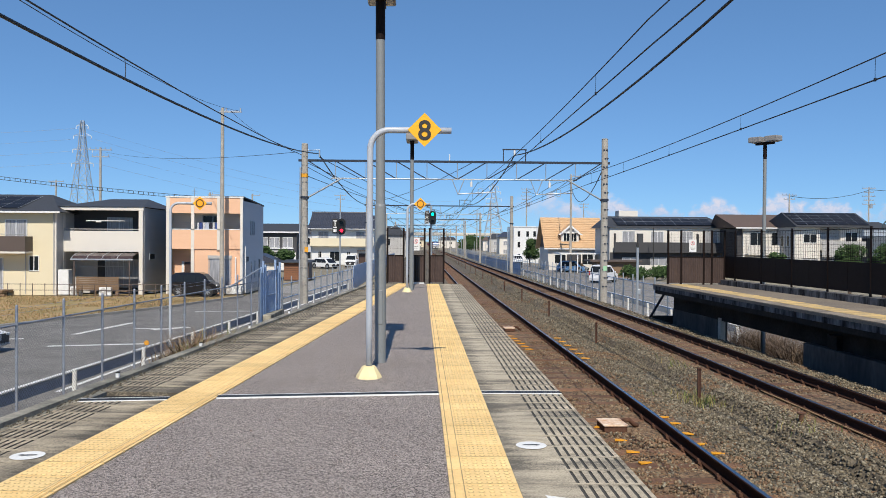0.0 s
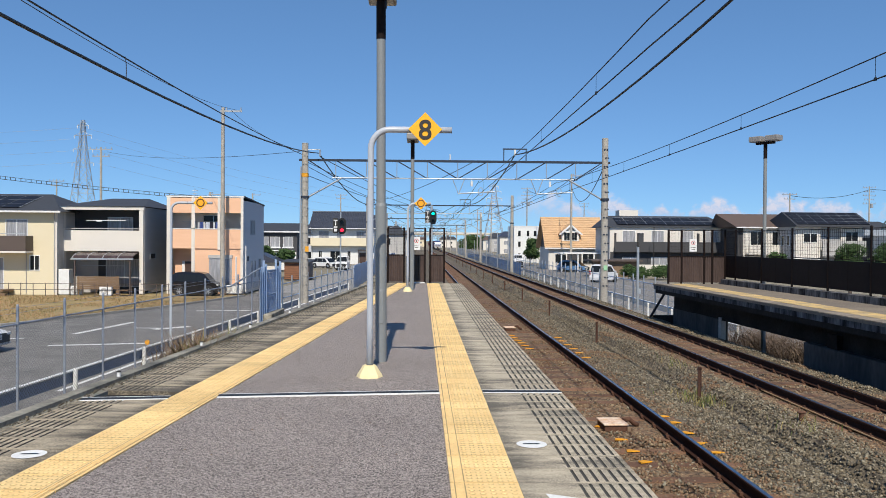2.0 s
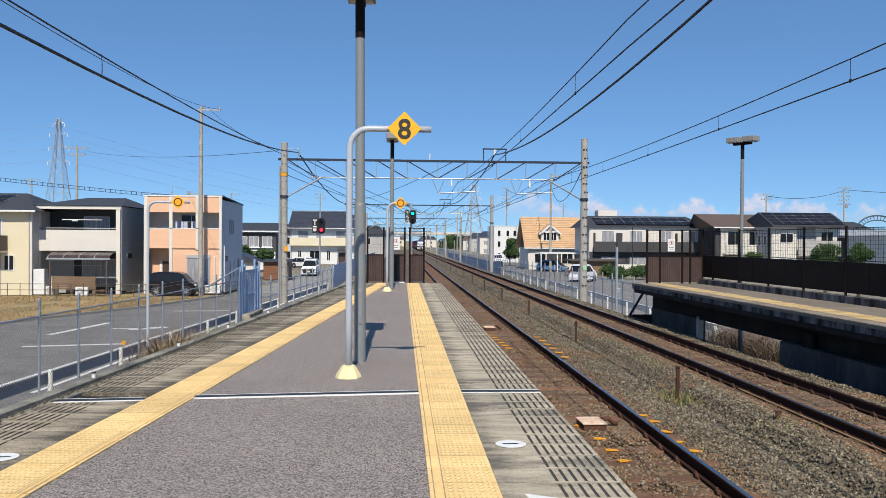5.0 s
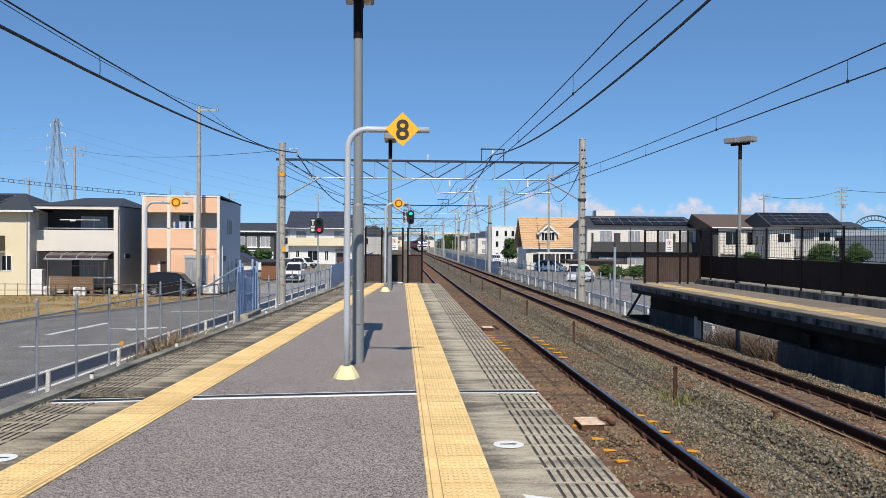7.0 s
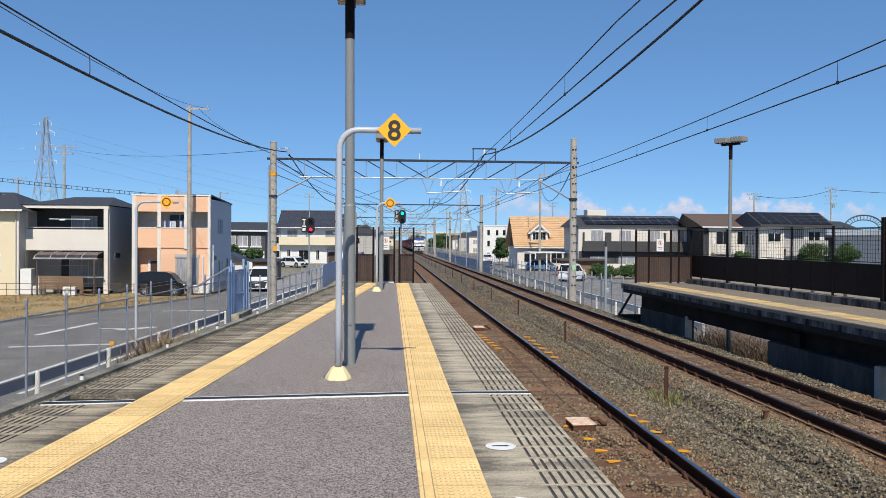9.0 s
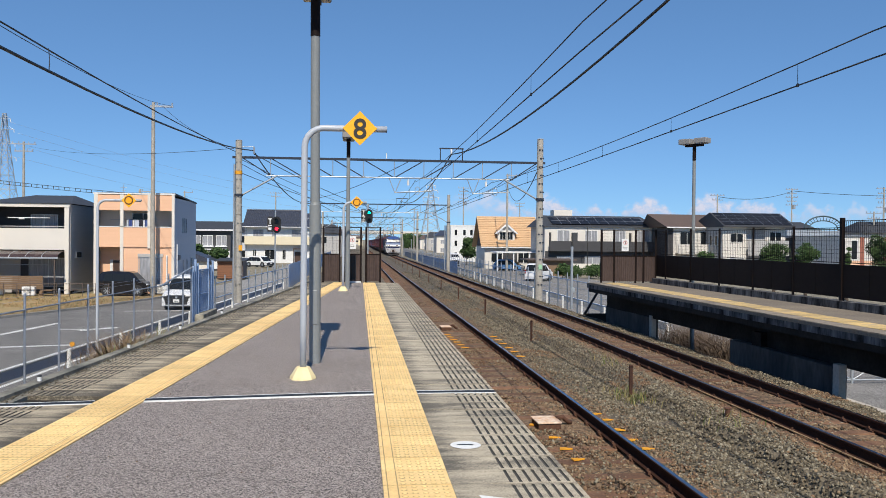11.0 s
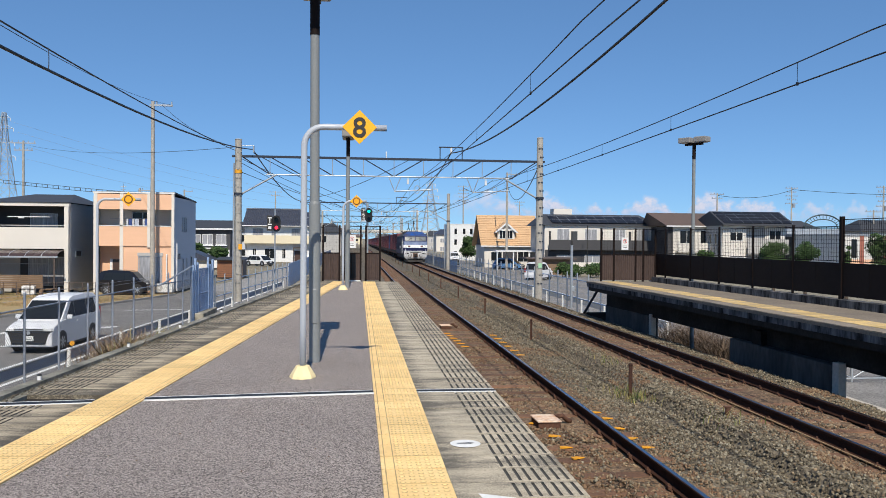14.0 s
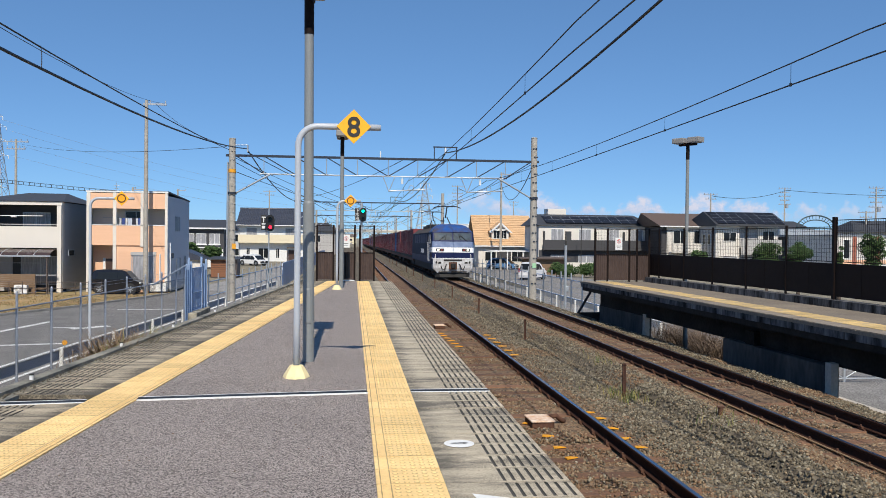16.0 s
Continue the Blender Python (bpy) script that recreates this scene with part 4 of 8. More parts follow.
stop_sign(-6.28, 20.5, GROUND, 1.02, 4.83, "O", "orange-yellow diamond stopping mark with a ring beside the street fence")


def signal(x, y, z0, top, lit, colour, label, k=1.0, lines=()):
    """A two-light signal of size k on a slim pole, with a plate of characters beside it."""
    s = thing("railway_signal", label, "signal", Matrix.Translation((x, y, z0)), "railway signals")
    h = top - z0
    part("pole", Geo().tube((0, 0, 0), (0, 0, h + 0.5 * k), 0.042, n=12), GALV, s)
    arc = lambda cz, a0: [((0.06 + 0.15 * math.cos(a)) * k, h + (cz + 0.15 * math.sin(a)) * k) for a in [a0 + math.pi * i / 8 for i in range(9)]]
    hd = part("backboard", Geo().prism(arc(-0.17, math.pi) + arc(0.13, 0.0), "y", -0.16, -0.10), mat("signal_black", (0.012, 0.012, 0.013), 0.45, vary=0.1), s)
    for z, on in ((h + 0.13 * k, lit == "top"), (h - 0.17 * k, lit == "bottom")):
        part("lens", Geo().disc((0.06 * k, -0.175, z), 0.062 * k, 18, axis="y"), glow("signal_light", colour, 3.0) if on else GLASS, hd)
        hood = Geo()
        pr = [((0.06 + 0.078 * math.cos(a)) * k, z + 0.078 * k * math.sin(a)) for a in [math.pi * i / 8 for i in range(9)]]
        hood.add([(p[0], yy, p[1]) for yy in (-0.16, -0.16 - 0.18 * k) for p in pr], [(i, i + 1, 10 + i, 9 + i) for i in range(8)])
        part("hood", hood, BLACK, hd)
    pl = part("plate", Geo().box(-0.275 * k, -0.085 * k, -0.12, -0.1, h - 0.28 * k, h + 0.27 * k), SIGN_BLACK, s, "black plate with white characters")
    part("bracket", Geo().box(-0.12 * k, 0.02, -0.1, -0.06, h - 0.03, h + 0.03), GALV, s)
    if lines:
        for i, c in enumerate(lines):
            fc = bpy.data.curves.new("character", "FONT")
            fc.body, fc.size, fc.align_x, fc.extrude, fc.offset = c, 0.170 * k, "CENTER", 0.001, 0.001
            ob = new("character", fc)
            ob.parent = pl
            ob.data.materials.append(WHITE_STEEL)
            ob.matrix_basis = pose(-0.18 * k, -0.122, h + (0.10 - 0.18 * i) * k, 90, 0, 0)
    else:
        for z0, z1, w in ((0.17, 0.21, 0.07), (0.0, 0.17, 0.018), (-0.08, -0.03, 0.07), (-0.22, -0.12, 0.06)):
            part("print", Geo().box((-0.18 - w) * k, (-0.18 + w) * k, -0.125, -0.121, h + z0 * k, h + z1 * k), WHITE_STEEL, pl)
    part("box", Geo().box(0.0, 0.14, -0.1, 0.1, 0.1, 0.55), GALV, s)
    return s


signal(0.32, 27.9, -1.3, 2.24, "top", (0.0, 0.85, 0.55), "small colour light signal showing green on a slim pole", 0.8, "下本出")
signal(-4.52, 45.2, -2.2, 2.22, "bottom", (1.0, 0.02, 0.05), "colour light signal showing red on a slim pole", 1.5)


# ---- street fence and guard rails ----
def street_fence():
    f = thing("chain_link_fence", "galvanised chain-link fence with tall posts and strained wires", "fence", kind="structure")
    y = 7.4
    spots = []
    while y < 34.4:
        spots.append(y)
        y += 1.86
    spots.append(34.6)
    post = Geo().tube((0, 0, 0), (0, 0, 2.25), 0.03, n=10).tube((0, 0, 2.25), (0, 0, 2.28), 0.03, 0.012, 10).tube((0, 0, 1.84), (0, 0, 1.9), 0.038, n=10).tube((0, 0, 1.2), (0, 0, 1.24), 0.038, n=10).tube((0, 0, 0.6), (0, 0, 0.64), 0.038, n=10).mesh("post", FENCE_STEEL)
    for y in spots:
        ob = new("post", post)
        ob.parent = f
        ob.location = (fence_x(y), y, -2.2)
    for a, b in zip(spots, spots[1:]):
        part("top_rail", Geo().tube((fence_x(a), a, -0.33), (fence_x(b), b, -0.33), 0.02, n=8), FENCE_STEEL, f)
        g = Geo()
        for z in (-0.1, 0.0):
            g.tube((fence_x(a), a, z), (fence_x(b), b, z), 0.004, n=4, caps=False)
        part("strained_wire", g, FENCE_STEEL, f)
        g = Geo()
        h = 1.85
        step = 0.095
        L = math.hypot(b - a, fence_x(b) - fence_x(a))

        def at(s, z):
            t = s / L
            return (fence_x(a) + (fence_x(b) - fence_x(a)) * t, a + (b - a) * t, -2.2 + z)

        k = -int(h / step)
        while k * step < L:
            s0 = k * step
            for sg in (1, -1):
                p, q = [s0, 0.0], [s0 + h, h]
                if p[0] < 0:
                    p = [0, -s0]
                if q[0] > L:
                    q = [L, L - s0]
                if q[1] > p[1]:
                    z0, z1 = (p[1], q[1]) if sg == 1 else (h - p[1], h - q[1])
                    A, B = Vector(at(p[0], z0)), Vector(at(q[0], z1))
                    w = Vector((0, 0, 0.005))
                    g.add([A - w, A + w, B + w, B - w], [(0, 1, 2, 3)])
            k += 1
        tagged(part("chain_link", g, MESH_WIRE, f), "diamond wire netting", kind="stuff")
    return f


street_fence()


def steel_gate():
    f = thing("steel_gate", "pale blue-grey steel gate of slim bars with a leaning brace", "gate", Matrix.Translation((0, 0, -2.1)))
    for y, h in ((34.7, 2.3), (34.95, 2.35), (35.25, 2.62), (35.6, 2.45), (37.3, 2.62), (37.75, 2.3), (38.1, 2.5)):
        x = fence_x(y)
        part("post", Geo().box(x - 0.045, x + 0.045, y - 0.045, y + 0.045, 0, h, bev=0.008), SKY_TINTED_BLUE, f)
    for z in (0.32, 1.1, 2.15):
        part("leaf_rail", Geo().tube((fence_x(35.6), 35.6, z), (fence_x(37.3), 37.3, z), 0.028, n=6), SKY_TINTED_BLUE, f)
    for i in range(15):
        y = 35.72 + i * 0.105
        part("bar", Geo().tube((fence_x(y), y, 0.32), (fence_x(y), y, 2.15), 0.014, n=6), SKY_TINTED_BLUE, f)
    part("top_brace", Geo().tube((fence_x(30.6), 30.6, 1.75), (fence_x(34.7), 34.7, 2.3), 0.035, n=6), GALV, f)
    part("plinth", Geo().box(-6.95, -6.45, 35.1, 38.4, -0.3, 0.30, bev=0.03), CURB, f, "weathered concrete plinth")


steel_gate()


def far_fence(xf, y0, y1, z, h, step, name, label, material):
    f = thing(name, label, "fence", kind="structure")
    y = y0
    post = Geo().tube((0, 0, 0), (0, 0, h + 0.25), 0.035, n=6).mesh("post", GALV)
    while y < y1:
        ob = new("post", post)
        ob.parent = f
        ob.location = (xf(y), y, z(y))
        y += step
    for q in (0.95, 0.5):
        part("rail", Geo().tube((xf(y0), y0, z(y0) + h * q), (xf(y1), y1, z(y1) + h * q), 0.025, n=6), material, f)
    return f


far_fence(fence_x, 38.6, 60, lambda y: -2.1, 1.5, 1.85, "street_fence", "galvanised post and rail street fence", SKY_TINTED_BLUE)
f = far_fence(lambda y: 11.0, 30, 250, lambda y: GROUND - 0.002 * (y - 30), 2.05, 2.0, "street_fence", "grey post and wire fence between railway and street", SKY_TINTED_BLUE)
g = Geo()
for i in range(7):
    g.tube((11.0, 30, GROUND + 0.25 + 0.27 * i), (11.0, 93, GROUND - 0.126 + 0.25 + 0.27 * i), 0.006, n=3, caps=False)
tagged(part("wire_mesh", g, SKY_TINTED_BLUE, f), "thin strained fence wires", kind="stuff")
# Panel blue lightened so the unlit face looks sunlit.
LIT_PANEL_BLUE = mat("sunlit_blue_panel", (0.62, 0.70, 0.84), 0.5, vary=0.1, grain=12, stain=1.2, second=(0.48, 0.57, 0.72))
f = thing("panel_fence", "blue steel panel fence along the railway, lightened as if sunlit", "fence", kind="structure")
for i in range(30):
    y = 60 + i * 3
    part("panel", Geo().box(-5.03, -4.97, y + 0.05, y + 2.95, -2.2 - 0.003 * i * 3, -0.45 - 0.004 * i * 3), LIT_PANEL_BLUE, f)
f = thing("panel_fence", "blue steel mesh fence beside the far street, blue deepened for skylit shade", "fence", kind="structure")
for i in range(26):
    y = 90 + i * 4
    z = GROUND - 0.004 * (y - 40)
    g = Geo().box(10.98, 11.02, y + 0.05, y + 3.95, z + 1.6, z + 1.7).box(10.98, 11.02, y + 0.05, y + 3.95, z, z + 0.1)
    for k in range(16):
        g.box(10.985, 11.015, y + 0.05 + k * 0.25, y + 0.13 + k * 0.25, z + 0.1, z + 1.6)
    part("panel", g, SKY_TINTED_BLUE, f)


def guard_rail(xf, y0, y1, z, face, label, step=4.0, paint=SHADED_WHITE_BEAM):
    r = thing("guard_rail", label, "guard rail", kind="structure")
    tall = 0.86 if face < 0 else 0.76
    post = Geo().tube((0, 0, 0), (0, 0, tall), 0.06, n=12).tube((0, 0, tall), (0, 0, tall + 0.03), 0.066, 0.05, 12).mesh("post", WHITE_STEEL)
    y = y0
    while y <= y1:
        ob = new("post", post)
        ob.parent = r
        ob.location = (xf(y) - face * 0.1, y, z(y))
        if y + step <= y1:
            shape = [(0, 0.54), (0.05, 0.58), (0, 0.62), (0, 0.65), (0.05, 0.7), (0.03, 0.8), (0.03, 0.825), (-0.05, 0.825), (-0.05, 0.8), (-0.02, 0.76), (-0.02, 0.54)]
            n = len(shape)
            g = Geo()
            v = [(xf(q) + face * a, q, z(q) + b) for q in (y, y + step) for a, b in shape]
            g.add(v, [(i, (i + 1) % n, n + (i + 1) % n, n + i) for i in range(n)])
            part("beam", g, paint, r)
            k = Geo().add([(xf(q) + face * a, q, z(q) + b) for q in (y, y + step) for a, b in ((-0.075, 0.815), (0.06, 0.815), (0.06, 0.845), (-0.075, 0.845))], [(0, 1, 5, 4), (1, 2, 6, 5), (2, 3, 7, 6), (3, 0, 4, 7)])
            part("beam_lip", k, WHITE_STEEL, r)
        y += step
    return r


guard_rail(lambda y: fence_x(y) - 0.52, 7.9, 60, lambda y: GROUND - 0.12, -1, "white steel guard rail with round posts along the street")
guard_rail(lambda y: 11.9, 30, 200, lambda y: GROUND - 0.0025 * (y - 30), 1, "white steel guard rail with round posts beyond the tracks", 4.0, WHITE_STEEL)

# delineator on one post
d = thing("delineator", "small orange reflector on the guard rail post", "reflector", Matrix.Translation((-8.0, 23.9, -1.7)))
part("disc", Geo().tube((0, -0.02, 0.1), (0, 0.02, 0.1), 0.07, n=14), ORANGE, d)
part("stem", Geo().tube((0, 0, -0.05), (0, 0, 0.06), 0.015, n=6), GALV, d)

# ---- houses ----
ORANGE_WALL = mat("orange_siding", (0.80, 0.50, 0.33), 0.8, vary=0.05, grain=30, stain=0.5, second=(0.74, 0.45, 0.29), bump=0.3, stretch=(0.3, 0.3, 6))
WHITE_WALL = mat("white_render", (0.72, 0.68, 0.62), 0.85, vary=0.05, grain=20, stain=0.5, second=(0.65, 0.615, 0.56))
GREY_AND_SHADE_WALL = mat("grey_and_shade_siding", (0.47, 0.46, 0.45), 0.8, vary=0.08, grain=14, stain=0.5, stretch=(0.3, 0.3, 5), second=(0.41, 0.40, 0.39))
BLUE_GREY_AND_SHADE_WALL = mat("pale_grey_and_shade_siding", (0.52, 0.54, 0.58), 0.8, vary=0.06, grain=14, stain=0.5, stretch=(0.3, 0.3, 5))
CREAM_WALL = mat("cream_render", (0.74, 0.66, 0.48), 0.85, vary=0.05, grain=20, stain=0.5, second=(0.68, 0.60, 0.43))
DARK_WALL = mat("charcoal_siding", (0.055, 0.055, 0.06), 0.7, vary=0.12, grain=14, stain=0.6, stretch=(0.3, 0.3, 5))
ROOF = mat("dark_slate_roof", (0.05, 0.053, 0.06), 0.6, vary=0.15, grain=10, stain=1, bump=0.4)
BLUE_ROOF = mat("blue_tile_roof", (0.05, 0.058, 0.085), 0.45, vary=0.2, grain=8, stain=1, bump=0.4)
TAN_ROOF = mat("tan_tile_roof", (0.60, 0.395, 0.225), 0.8, vary=0.14, grain=9, stain=0.8, second=(0.50, 0.32, 0.175), bump=0.4, stretch=(1, 2.5, 2.5))
BROWN_ROOF = mat("brown_slate_roof", (0.12, 0.085, 0.07), 0.7, vary=0.15, grain=8, stain=1, bump=0.3)
SOLAR = mat("solar_cells", (0.012, 0.012, 0.016), 0.45, vary=0.1, grain=10, stain=2, bump=0, spec=0.2)
RED_WOOD = mat("red_brown_timber", (0.26, 0.115, 0.06), 0.7, vary=0.15, grain=14, stain=1, stretch=(0.5, 0.5, 6))
WOOD = mat("brown_timber", (0.21, 0.135, 0.08), 0.7, vary=0.15, grain=14, stain=1, stretch=(0.5, 0.5, 6))
DOOR = mat("dark_door", (0.07, 0.04, 0.03), 0.5, vary=0.1)
BALCONY = mat("brown_balcony", (0.10, 0.075, 0.065), 0.6, vary=0.08)
SMOKED = mat("smoked_sheet", (0.06, 0.042, 0.045), 0.25, vary=0.1, bump=0, spec=0.4)


def house(name, label, x, y, z=GROUND, turn=0):
    return thing(name, label, "house", pose(x, y, z, 0, 0, turn), "houses")


def box_part(name, parent, material, *b, bev=0.0, label=""):
    return part(name, Geo().box(*b, bev=bev), material, parent, label)


def window(parent, x, z, w, h, y, face="S", pane=None, frame=None, mullions=1):
    """A framed window with its own panes, set 3 cm proud of the wall. face: S towards -y, E towards +x, W towards -x."""
    fm = frame or WHITE_STEEL
    t = 0.05

    def put(u0, u1, z0, z1, d0, d1):
        if face == "S":
            return (u0, u1, y - d1, y - d0, z0, z1)
        if face == "E":
            return (y + d0, y + d1, u0, u1, z0, z1)
        return (y - d1, y - d0, u0, u1, z0, z1)

    g = Geo()
    g.box(*put(x, x + w, z, z + t, 0.0, 0.05)).box(*put(x, x + w, z + h - t, z + h, 0.0, 0.05)).box(*put(x, x + t, z + t, z + h - t, 0.0, 0.05)).box(*put(x + w - t, x + w, z + t, z + h - t, 0.0, 0.05))
    for i in range(mullions):
        xm = x + w * (i + 1) / (mullions + 1)
        g.box(*put(xm - 0.025, xm + 0.025, z + t, z + h - t, 0.0, 0.045))
    ob = part("window", g, fm, parent)
    n = mullions + 1
    for i in range(n):
        a = x + t + (w - 2 * t) * i / n
        b = x + t + (w - 2 * t) * (i + 1) / n
        part("pane", Geo().box(*put(a + 0.02, b - 0.02, z + t, z + h - t, 0.01, 0.025)), pane or GLASS, ob)
    return ob


def solar_array(parent, corner, along, up, nx, ny, lift=0.06):
    """Rows of solar panels on a roof slope."""
    c, a, u = Vector(corner), Vector(along), Vector(up)
    nrm = a.cross(u).normalized() * lift
    part("panel_frame", Geo().add([c + nrm * 0.8, c + a + nrm * 0.8, c + a + u + nrm * 0.8, c + u + nrm * 0.8], [(0, 1, 2, 3)]), GALV, parent)
    for i in range(nx):
        for j in range(ny):
            p = c + a * (i / nx) + u * (j / ny)
            da, du = a / nx * 0.955, u / ny * 0.93
            q = [p + nrm, p + da + nrm, p + da + du + nrm, p + du + nrm]
            lo = [v - nrm * 0.6 for v in q]
            part("solar_panel", Geo().add(lo + q, [(4, 5, 6, 7), (0, 1, 5, 4), (1, 2, 6, 5), (2, 3, 7, 6), (3, 0, 4, 7)]), SOLAR, parent)


def aircon(x, y, z):
    u = thing("outdoor_unit", "white air conditioner outdoor unit with a round grille", "air conditioner", Matrix.Translation((x, y, z)), "air conditioner units")
    part("case", Geo().box(-0.4, 0.4, -0.15, 0.15, 0.05, 0.6, bev=0.015), WHITE_STEEL, u)
    part("grille", Geo().tube((-0.1, -0.17, 0.33), (-0.1, -0.15, 0.33), 0.22, n=20), GREY_AND_SHADE_WALL, u)
    part("hub", Geo().tube((-0.1, -0.18, 0.33), (-0.1, -0.17, 0.33), 0.06, n=12), WHITE_STEEL, u)
    part("foot", Geo().box(-0.35, 0.35, -0.12, 0.12, 0, 0.05), GALV, u)


def orange_house():
    h = house("flat_roofed_house", "two-storey orange house with white columns and a balcony", -18.0, 57.8, -2.45)
    box_part("rear_wall", h, WHITE_WALL, 0.0, 5.33, 1.25, 7.4, 0, 6.5)
    # Blue-grey here is the shade on the house's side, put into the colour.
    box_part("side_wall", h, BLUE_GREY_AND_SHADE_WALL, 5.29, 5.36, 0.06, 7.42, 0.25, 6.62)
    box_part("side_wall", h, GREY_AND_SHADE_WALL, -0.04, 0.03, 0.06, 7.42, 0.25, 6.62)
    box_part("fascia_wall", h, ORANGE_WALL, 0.22, 5.18, 0.02, 0.16, 5.72, 6.78)
    box_part("parapet", h, ORANGE_WALL, 0.22, 5.18, 0.02, 0.16, 3.2, 4.56)
    box_part("parapet_cap", h, WHITE_STEEL, 0.22, 5.18, 0.0, 0.18, 4.56, 4.62)
    box_part("balcony_floor", h, WHITE_WALL, 0.22, 5.18, 0.16, 1.25, 3.2, 3.36)
    box_part("entrance_wall", h, ORANGE_WALL, 0.1, 1.8, 1.1, 1.26, 0.0, 3.2)
    box_part("front_wall", h, ORANGE_WALL, 1.95, 5.18, 0.1, 0.3, 0.0, 3.2)
    box_part("porch_side", h, ORANGE_WALL, 1.86, 1.95, 0.1, 1.2, 0.0, 3.2)
    for a, b, z0 in ((0.0, 0.24, 0), (1.72, 1.95, 0), (3.55, 3.74, 3.12), (5.17, 5.35, 0)):
        box_part("column", h, WHITE_WALL, a, b, 0.0, 0.24, z0, 6.84)
    box_part("coping", h, WHITE_STEEL, -0.06, 5.4, -0.02, 0.26, 6.82, 6.92)
    part("roof", Geo().prism([(0.0, 6.86), (0.0, 6.94), (7.5, 6.62), (7.5, 6.52)], "x", -0.08, 5.42), ROOF, h)
    window(h, 2.95, 0.38, 1.6, 2.15, 0.1, pane=CURTAIN, frame=GALV)
    box_part("shutter_box", h, GREY_AND_SHADE_WALL, 2.9, 4.6, 0.02, 0.1, 2.53, 2.75)
    box_part("door", h, DOOR, 0.98, 1.66, 1.05, 1.1, 0.1, 2.25)
    box_part("door_frame", h, WHITE_STEEL, 0.78, 0.95, 1.04, 1.1, 0.1, 2.3)
    window(h, 2.2, 3.9, 1.5, 1.7, 1.25, frame=GALV)
    for u, z, w, hh in ((2.4, 4.2, 0.3, 1.1), (3.0, 4.2, 0.3, 1.1), (3.6, 4.2, 0.3, 1.1), (0.9, 2.25, 1.0, 0.45), (2.7, 1.0, 0.3, 1.3), (3.9, 1.0, 0.3, 1.3), (5.4, 1.0, 0.6, 1.4)):
        window(h, u, z, w, hh, 5.36, "E", mullions=0, frame=GALV)
    part("drain_pipe", Geo().tube((4.86, 0.0, 0.3), (4.86, 0.0, 2.6), 0.05, n=8).tube((4.86, 0.0, 2.6), (4.86, 0.1, 2.6), 0.05, n=8), WHITE_STEEL, h)
    part("drain_pipe", Geo().tube((5.42, 0.6, 0.1), (5.42, 0.6, 3.4), 0.04, n=8), WHITE_STEEL, h)
    part("antenna", Geo().tube((1.4, 2, 6.8), (1.4, 2, 7.6), 0.02, n=6).tube((1.2, 2, 7.4), (1.6, 2, 7.4), 0.015, n=6).tube((1.25, 2, 7.2), (1.55, 2, 7.2), 0.015, n=6), GALV, h)
    # laundry on the balcony
    ln = thing("laundry", "white and blue laundry hanging on the balcony", "laundry", pose(-18.0, 57.8, -2.45))
    part("pole", Geo().tube((0.9, 0.6, 5.1), (3.4, 0.6, 5.1), 0.015, n=6), GALV, ln)
    cols = [(0.7, 0.72, 0.75), (0.06, 0.10, 0.30), (0.75, 0.75, 0.76), (0.55, 0.60, 0.70), (0.03, 0.03, 0.05), (0.72, 0.74, 0.78), (0.10, 0.16, 0.40), (0.8, 0.8, 0.8)]
    x = 2.0
    for i, c in enumerate(cols):
        w = random.uniform(0.12, 0.3)
        hh = random.uniform(0.4, 0.75)
        g = Geo()
        k = 6
        v = [(x + w * j / k, 0.6 + 0.03 * math.sin(j * 2.2 + i), z) for z in (5.1, 5.1 - hh) for j in range(k + 1)]
        g.add(v, [(j, j + 1, k + 2 + j, k + 1 + j) for j in range(k)])
        part("garment", g, mat("cloth", c, 0.9, vary=0.1), ln)
        x += w + 0.03
    aircon(-13.35, 57.2, -2.4)
    aircon(-13.0, 57.3, -2.4)


